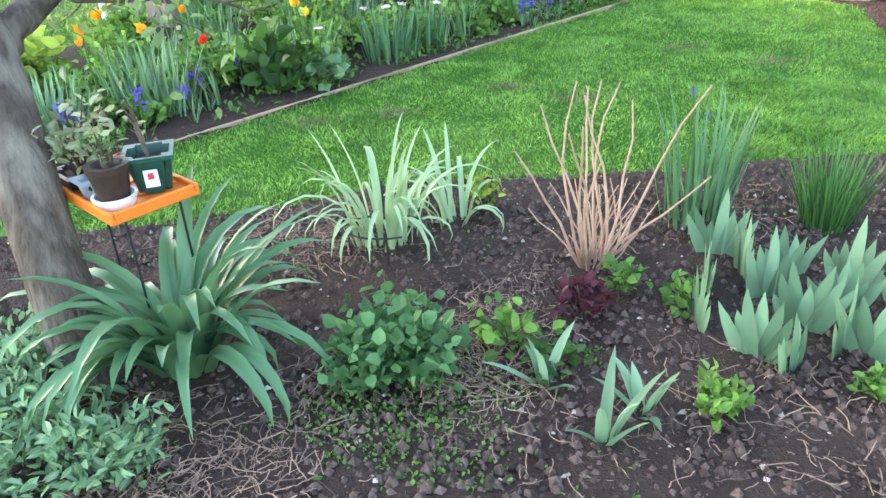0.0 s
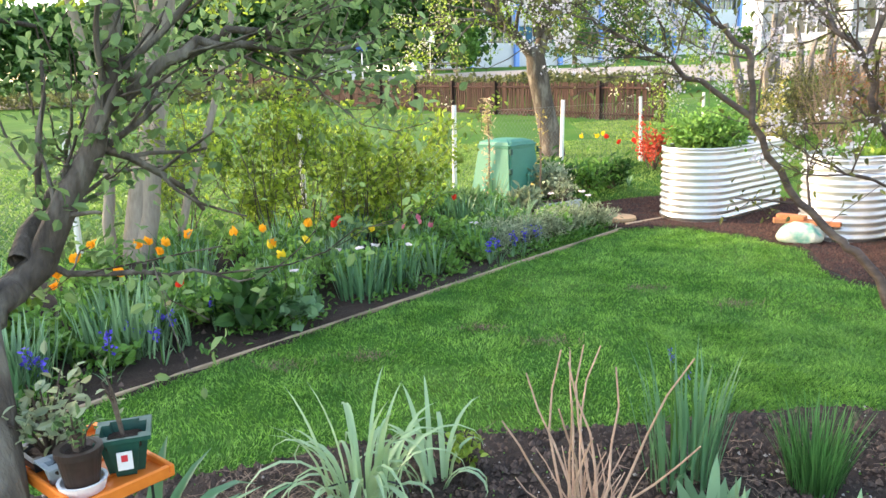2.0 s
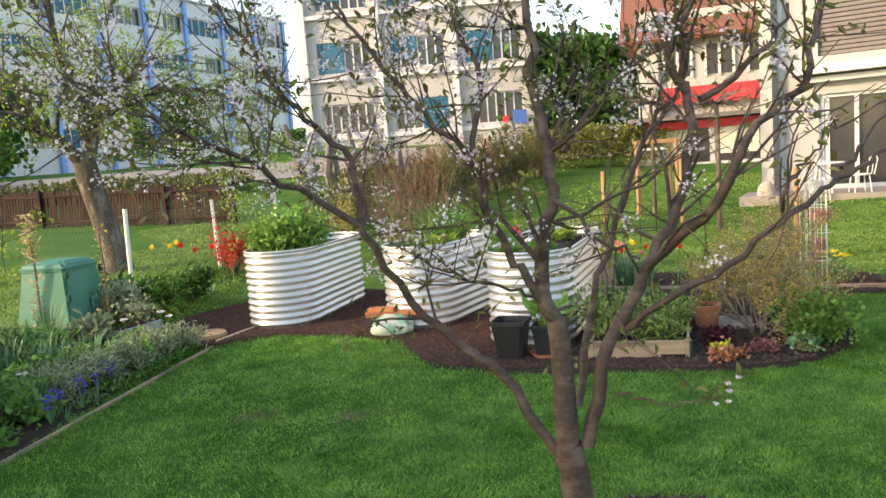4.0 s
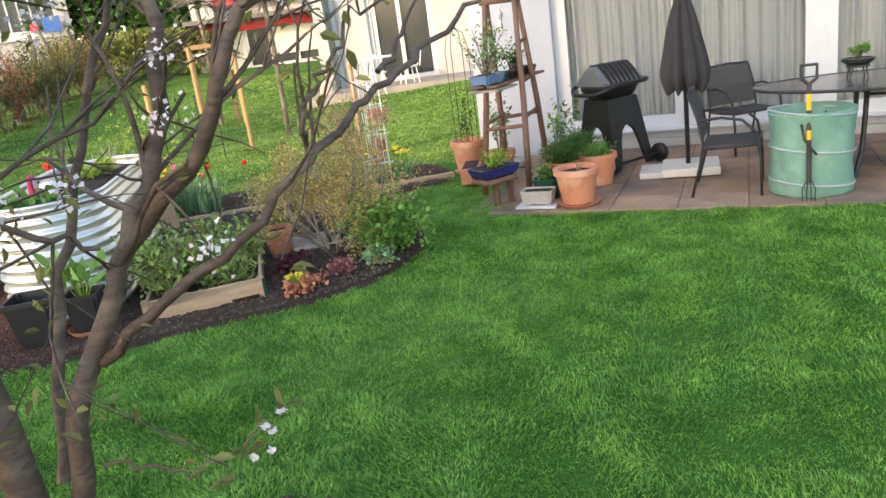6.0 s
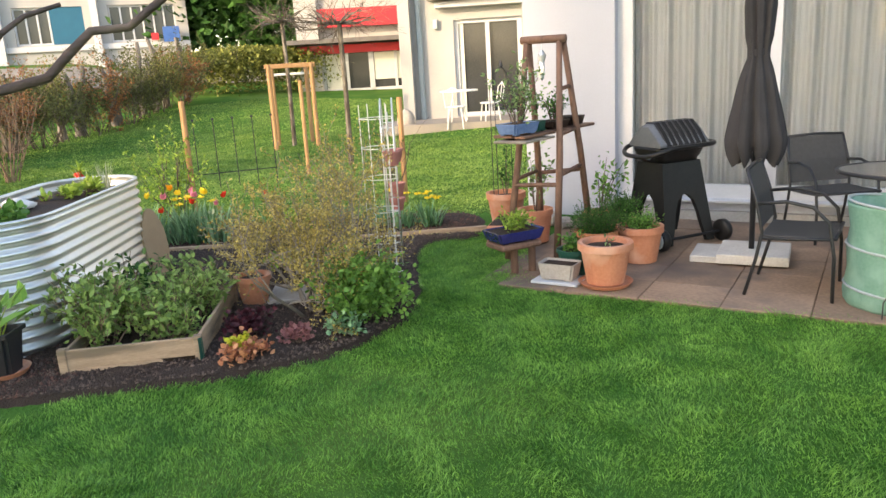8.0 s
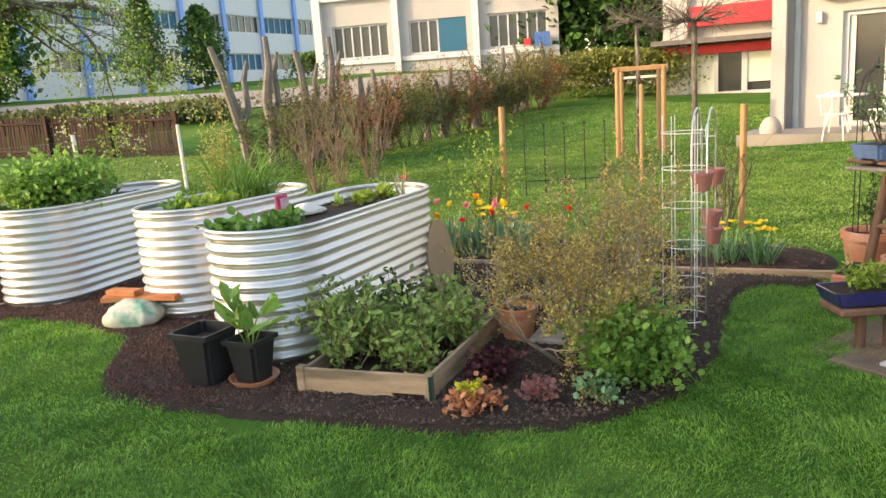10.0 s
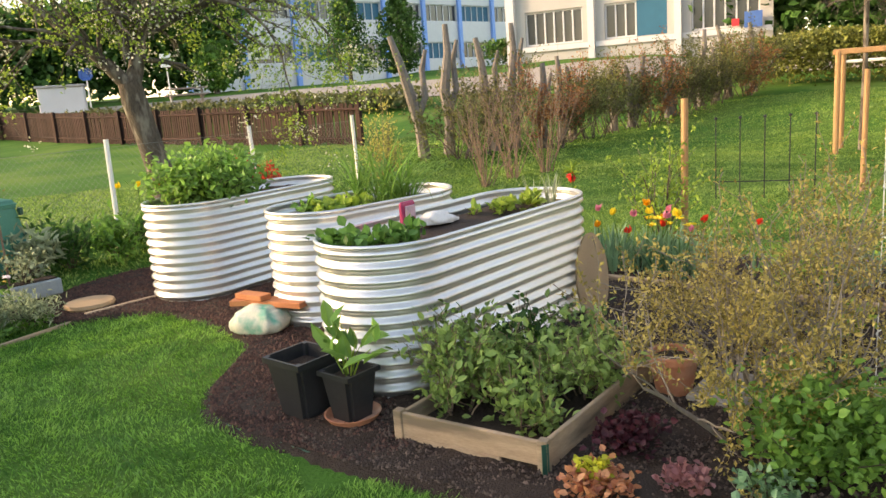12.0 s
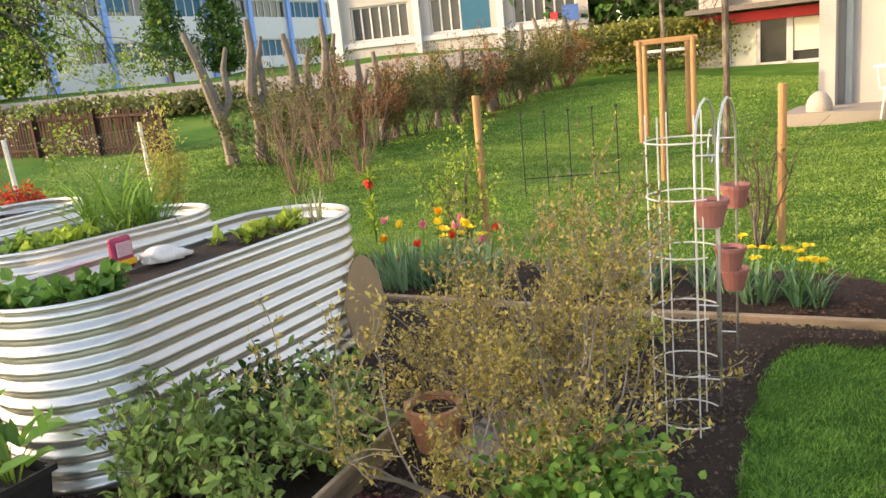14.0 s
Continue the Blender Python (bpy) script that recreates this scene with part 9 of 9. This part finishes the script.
    leaf_wall("bank_grass", [(-22, 37.0), (-8, 34.0), (2, 31.5), (8, 29)], 0.7, 1.6, 14000, 0.2, "hedgeleaf", "rough tall grass on the road bank", "grass")
    for x, y, H, W, m, sd in ((8.2, 51.5, 6.6, 4.4, "darkleaf", 1), (11.5, 51.0, 5.2, 3.3, "darkleaf", 2), (0.6, 41.0, 2.4, 1.8, "midleaf", 3)):
        rr = np.random.default_rng(660 + sd)
        t = thing("spruce_tree" if sd == 1 else "round_tree", x, y, hz(x, y), 0, ("dark green spruce beyond the lane", "rounded dark green tree by the school", "rounded green shrub beside the lane")[sd - 1], "tree")
        part("trunk", rods([([(0, 0, -0.2), (0.05, 0, H * 0.5), (0, 0, H * 0.9)], [0.16, 0.1, 0.03])], 8), "bark", t)
        n = 5200
        zz = rr.uniform(0.12, 1, n)
        rad = W / 2 * ((1 - zz) * 1.25 + 0.06 if sd == 1 else np.sin(np.pi * np.clip(zz, 0.08, 0.97)) ** 0.6)
        a = rr.uniform(0, 6.3, n)
        k = (0.75 + 0.35 * np.sin(a * 5 + zz * 23)) * np.sqrt(rr.uniform(0.3, 1, n))
        Q = np.stack([rad * k * np.cos(a), rad * k * np.sin(a), zz * H], 1)
        f = raw("crown", *quad_leaves(Q, rand_dirs(n, -0.1, rr), 0.24, 0.6, rr), m, t)
        f["kind"] = "stuff"
    # lane furniture far off
    t = thing("round_road_sign", -4.2, 36.2, hz(-4.2, 36.2), 0, "blue round road sign on a grey pole", "road sign")
    part("pole", rods([([(0, 0, -0.1), (0, 0, 2.0)], 0.035)]), "silver", t)
    part("disc", boxes(((0, -0.05, 1.8), (0.5, 0.04, 0.5)), bevel=0.12), "bluepaint", t, "blue disc")
    t = thing("notice_sign", -1.0, 36.4, hz(-1.0, 36.4), 0, "white rectangular notice on a thin pole", "sign")
    part("pole", rods([([(0, 0, -0.1), (0, 0, 2.2)], 0.03)]), "silver", t)
    part("board", boxes(((0, -0.05, 2.0), (0.45, 0.04, 0.55)), bevel=0.01), "bone", t)
    t = thing("picnic_table", -0.4, 36.9, hz(-0.4, 36.9), 10, "plain wooden picnic table beside the lane", "table")
    part("tabletop", boxes(((0, 0, 0.72), (1.8, 0.75, 0.06)), bevel=0.01), "greywood", t)
    for s in (-1, 1):
        part("bench", boxes(((0, s * 0.7, 0.44), (1.8, 0.28, 0.05)), bevel=0.01), "greywood", t)
        part("leg", boxes(((s * 0.65, 0, 0.36), (0.1, 1.4, 0.1)), ((s * 0.65, 0, 0.3), (0.1, 0.12, 0.7))), "greywood", t)
    t = thing("white_utility_cabinet", -5.6, 37.6, hz(-5.6, 37.6), 8, "white concrete utility cabinet beside the lane", "cabinet")
    part("body", boxes(((0, 0, 0.6), (1.8, 1.0, 1.3)), bevel=0.03), "render", t)
    part("lid", boxes(((0, 0, 1.29), (1.95, 1.15, 0.1)), bevel=0.02), "concrete", t)
    # white garden chairs on the neighbour's terrace
    for x, y, rz in ((14.9, 9.9, 20), (15.4, 9.4, 140)):
        t = thing("white_wire_chair", x, y, hz(x, y) + 0.02, rz, "white metal garden chair on the neighbour's terrace", "chair", "white garden chairs")
        part("seat", lathe([(0, 0.43), (0.2, 0.43), (0.21, 0.45), (0.2, 0.46), (0, 0.455)], 18), "bone", t)
        for a in range(4):
            c, s = math.cos(a * 1.57 + 0.8), math.sin(a * 1.57 + 0.8)
            part("leg", rods([([(c * 0.24, s * 0.24, 0), (c * 0.18, s * 0.18, 0.44)], 0.012)]), "bone", t)
        part("backrest", rods([([(-0.2, -0.18, 0.44), (-0.26, -0.2, 0.75), (-0.28, 0, 0.85), (-0.26, 0.2, 0.75), (-0.2, 0.18, 0.44)], 0.011), ([(-0.22, 0, 0.44), (-0.28, 0, 0.85)], 0.008)]), "bone", t)
    t = thing("white_round_table", 15.3, 10.1, hz(15.3, 10.1) + 0.02, 0, "white round garden table on the neighbour's terrace", "table")
    part("tabletop", lathe([(0, 0.70), (0.4, 0.70), (0.41, 0.715), (0.4, 0.73), (0, 0.73)], 24), "bone", t)
    for a in range(3):
        part("leg", rods([([(0.3 * math.cos(a * 2.1), 0.3 * math.sin(a * 2.1), 0), (0.1 * math.cos(a * 2.1), 0.1 * math.sin(a * 2.1), 0.7)], 0.015)]), "bone", t)
    bm = bmesh.new()
    bmesh.ops.create_icosphere(bm, subdivisions=3, radius=0.2)
    for v in bm.verts:
        v.co.z *= 1.35
        v.co *= 1 + 0.06 * noise.noise(v.co * 5)
    t = tagged(part("standing_stone", bm, "stone", smooth=True), "rounded upright stone beside the neighbour's house", "stone")
    t.matrix_basis = pose(14.6, 11.0, hz(14.6, 11.0) + 0.2)


M["cranesleaf"] = leafmat("cranesbill_leaf", (0.05, 0.15, 0.05), (0.12, 0.27, 0.10))
M["freshleaf"] = leafmat("fresh_green_leaf", (0.11, 0.26, 0.05), (0.24, 0.42, 0.09), through_light=0.45)
M["pinkamber"] = leafmat("pink_amber_leaf", (0.50, 0.16, 0.10), (0.62, 0.36, 0.16), through_light=0.3)
M["yellowlime"] = leafmat("yellow_lime_leaf", (0.50, 0.52, 0.05), (0.68, 0.64, 0.10))
M["pinkclay"] = mat("pinkish_clay", (0.42, 0.17, 0.14), (0.34, 0.13, 0.11), 0.7, 6, 60, 0.1)
M["blushleaf"] = leafmat("blush_young_leaf", (0.42, 0.40, 0.14), (0.62, 0.44, 0.34))
M["goldleaf"] = leafmat("golden_leaf", (0.36, 0.33, 0.08), (0.56, 0.50, 0.15))
M["twig"] = mat("bleached_twig", (0.52, 0.36, 0.26), (0.36, 0.22, 0.15), 0.8, 12, 90, 0.2)
M["oldpost"] = mat("silvered_old_wood", (0.21, 0.19, 0.175), (0.10, 0.088, 0.08), 0.9, 7, 50, 0.8, stretch=(1, 1, 0.25))
M["paleallium"] = leafmat("pale_allium_leaf", (0.27, 0.43, 0.20), (0.42, 0.57, 0.36), rough=0.36, through_light=0.3)
M["pinkcloth"] = mat("pale_pink_print", (0.62, 0.42, 0.46), (0.5, 0.3, 0.36), 0.5, 20, 80, 0.0)
M["sackplain"] = mat("white_film", (0.72, 0.70, 0.66), (0.6, 0.58, 0.55), 0.35, 12, 80, 0.2)
M["bonewire"] = mat("white_coated_wire", (0.80, 0.78, 0.72), (0.68, 0.66, 0.6), 0.5, 20, 80, 0.0)
M["hedgeleaf"] = leafmat("hedge_leaf", (0.06, 0.075, 0.025), (0.16, 0.17, 0.06))
M["hedgelime"] = leafmat("hedge_lime_leaf", (0.10, 0.13, 0.03), (0.28, 0.29, 0.07))
M["tuftleaf"] = leafmat("tuft_blade", (0.035, 0.13, 0.035), (0.10, 0.26, 0.07))
M["redhedge"] = leafmat("red_bronze_leaf", (0.24, 0.08, 0.04), (0.36, 0.18, 0.07))
M["redcane"] = mat("dull_cane", (0.26, 0.175, 0.125), (0.16, 0.105, 0.08), 0.7, 10, 60, 0.2)
front_bed()
tray_table()
border()
composter()
bed_plants()
wire_tower()
back_bed()
far_garden()

# ---- lawn and loose ground ----


def lawn():
    r = np.random.default_rng(900)
    polys = [smooth_poly(p, 2) for p in BARE]

    def scatter(x0, x1, y0, y1, dens):
        n = int((x1 - x0) * (y1 - y0) * dens)
        return r.uniform(x0, x1, n), r.uniform(y0, y1, n)

    sets, far = [], []
    for x0, x1, y0, y1, dens, ln, wd in ((1.2, 6.6, 1.2, 4.6, 15000, 0.032, 0.0021), (-3.0, 3.4, 2.4, 8.2, 6500, 0.034, 0.0034), (1.0, 3.0, -1.2, 1.2, 4000, 0.034, 0.003), (3.0, 7.0, -1.2, -0.4, 4000, 0.034, 0.003), (3.0, 6.7, -0.4, 1.2, 13000, 0.032, 0.0021), (-5.0, 7.5, -4.5, -1.2, 350, 0.045, 0.009), (-6.0, -2.6, 0.0, 6.0, 500, 0.045, 0.009), (5.8, 7.8, 3.6, 5.2, 13000, 0.032, 0.0022),
                                         (5.0, 14.0, 5.2, 15.0, 1900, 0.03, 0.0055), (-4.5, 3.5, 8.0, 16.0, 900, 0.045, 0.008), (-12.0, -1.8, 5.4, 15.0, 420, 0.05, 0.012), (8.5, 20.0, 5.0, 21.0, 450, 0.035, 0.011), (3.0, 9.0, 13.0, 20.0, 600, 0.05, 0.011)):
        x, y = scatter(x0, x1, y0, y1, dens)
        k = np.ones(len(x), bool)
        for p in polys:
            k &= ~inside(p, x, y)
        x, y = x[k], y[k]
        n = len(x)
        tuft = np.array([noise.noise((p * 3.1, q * 3.1, 0.0)) + 0.7 * noise.noise((p * 11.0, q * 11.0, 3.0)) for p, q in zip(x, y)])
        sweep = np.array([noise.noise((p * 1.3, q * 1.3, 8.0)) for p, q in zip(x, y)]) * 9.0
        L, w = ln * r.uniform(0.6, 1.25, n) * (1 + 0.75 * tuft), wd * r.uniform(0.7, 1.3, n)
        a = r.uniform(0, 6.3, n)
        b = sweep + r.normal(size=n) * 1.1
        le = np.abs(r.normal(size=n)) * 0.45 + 0.35 + 0.2 * tuft
        P = np.stack([x, y, h(x, y) - 0.004], 1)
        s = np.stack([-np.sin(a), np.cos(a), 0 * a], 1) * w[:, None]
        d1 = np.stack([np.cos(b) * np.sin(le * 0.6), np.sin(b) * np.sin(le * 0.6), np.cos(le * 0.6)], 1) * (L * 0.5)[:, None]
        d2 = np.stack([np.cos(b) * np.sin(le * 1.5), np.sin(b) * np.sin(le * 1.5), np.cos(le * 1.5)], 1) * (L * 0.55)[:, None]
        (far if x0 in (5.0, -4.5, 8.5, -12.0) or y0 == 13.0 else sets).append(np.stack([P, P + d1 - s, P + d1 + s, P + d1 + d2], 1))
    for V, name, m, lab in ((np.concatenate(sets), "lawn_grass", "grass", "fresh green lawn grass"), (np.concatenate(far), "meadow_grass", "grassfar", "rough lawn grass with sunlit yellow-green put into its colour")):
        i = np.arange(len(V))[:, None] * 4
        f = np.concatenate([i + [0, 2, 1], i + [1, 2, 3]], 0)
        tagged(raw(name, V.reshape(-1, 3), f, m), lab, "grass", kind="stuff")
    # worn spots of dry thatch
    c = np.array([(-1.06, 4.0), (-0.6, 4.12), (0.5, 4.3), (1.4, 5.45), (0.1, 4.6), (1.9, 5.0)])
    Q = np.repeat(c, 130, 0) + r.normal(size=(len(c) * 130, 2)) * (0.09, 0.045)
    v, f = blades(np.column_stack([Q, h(Q[:, 0], Q[:, 1]) + 0.012]), r.uniform(0, 6.3, len(Q)), r.uniform(0.02, 0.05, len(Q)), 0.004, r.uniform(0.5, 1.4, len(Q)), 0.3, 3, r)
    tagged(raw("worn_lawn_spots", v, f, "straw"), "brownish worn spots of dry thatch in the lawn", "dry grass", kind="stuff")


def crumbs(name, poly, n, lo, hi, m, label, category, seed, flat=0.7, lift=0.03):
    """Loose stones or soil crumbs strewn over a bed."""
    r = np.random.default_rng(seed)
    poly = smooth_poly(poly, 2)
    xs, ys = [p[0] for p in poly], [p[1] for p in poly]
    x, y = r.uniform(min(xs), max(xs), n * 2), r.uniform(min(ys), max(ys), n * 2)
    k = inside(poly, x, y)
    x, y = x[k], y[k]
    n = len(x)
    s = lo + (hi - lo) * r.uniform(0, 1, n) ** 2.5
    base = np.array([(1, 0, -0.5), (0, 1, -0.5), (-1, 0, -0.5), (0, -1, -0.5), (0, 0, 1)], float)
    v = base[None] * s[:, None, None] * r.uniform(0.6, 1.3, (n, 5, 1))
    a = r.uniform(0, 6.3, n)
    c, q = np.cos(a)[:, None], np.sin(a)[:, None]
    v = np.stack([v[..., 0] * c - v[..., 1] * q, v[..., 0] * q + v[..., 1] * c, v[..., 2] * flat], -1)
    v += np.stack([x, y, h(x, y) + lift + s * 0.3], 1)[:, None]
    tri = np.array([(0, 1, 4), (1, 2, 4), (2, 3, 4), (3, 0, 4)])
    f = (np.arange(n)[:, None, None] * 5 + tri[None]).reshape(-1, 3)
    tagged(raw(name, v.reshape(-1, 3), f, m), label, category, kind="stuff")


lawn()
crumbs("lava_gravel", GRAVEL, 60000, 0.006, 0.017, "gravel", "loose reddish-brown lava gravel", "gravel", 910)
crumbs("soil_crumbs", SOIL_FRONT, 34000, 0.003, 0.022, "clod", "loose crumbs of dark soil", "soil", 911, lift=0.036)
crumbs("bark_crumbs", SOIL_BOX, 24000, 0.004, 0.015, "clod", "loose crumbs of soil and bark", "soil", 912, lift=0.036)
crumbs("border_crumbs", BORDER, 4000, 0.005, 0.02, "clod", "loose crumbs of border soil", "soil", 913, lift=0.036)
crumbs("mulch", BACKBED, 4000, 0.008, 0.025, "gravel", "brown bark mulch", "mulch", 914, lift=0.05, flat=0.35)
crumbs("pale_pebbles", SOIL_FRONT, 700, 0.005, 0.013, "stone", "scattered pale pebbles and shell bits", "pebbles", 915, lift=0.04)


def small_can():
    t = thing("glass_jar", 2.60, 2.59, 0.0, 0, "small clear jar with a white lid on the lawn", "jar")
    part("jar", lathe([(0, 0), (0.019, 0), (0.02, 0.01), (0.02, 0.035), (0, 0.035)], 16), "greyplastic", t)
    part("lid", lathe([(0.022, 0.035), (0.022, 0.047), (0, 0.049)], 16), "bone", t)


small_can()
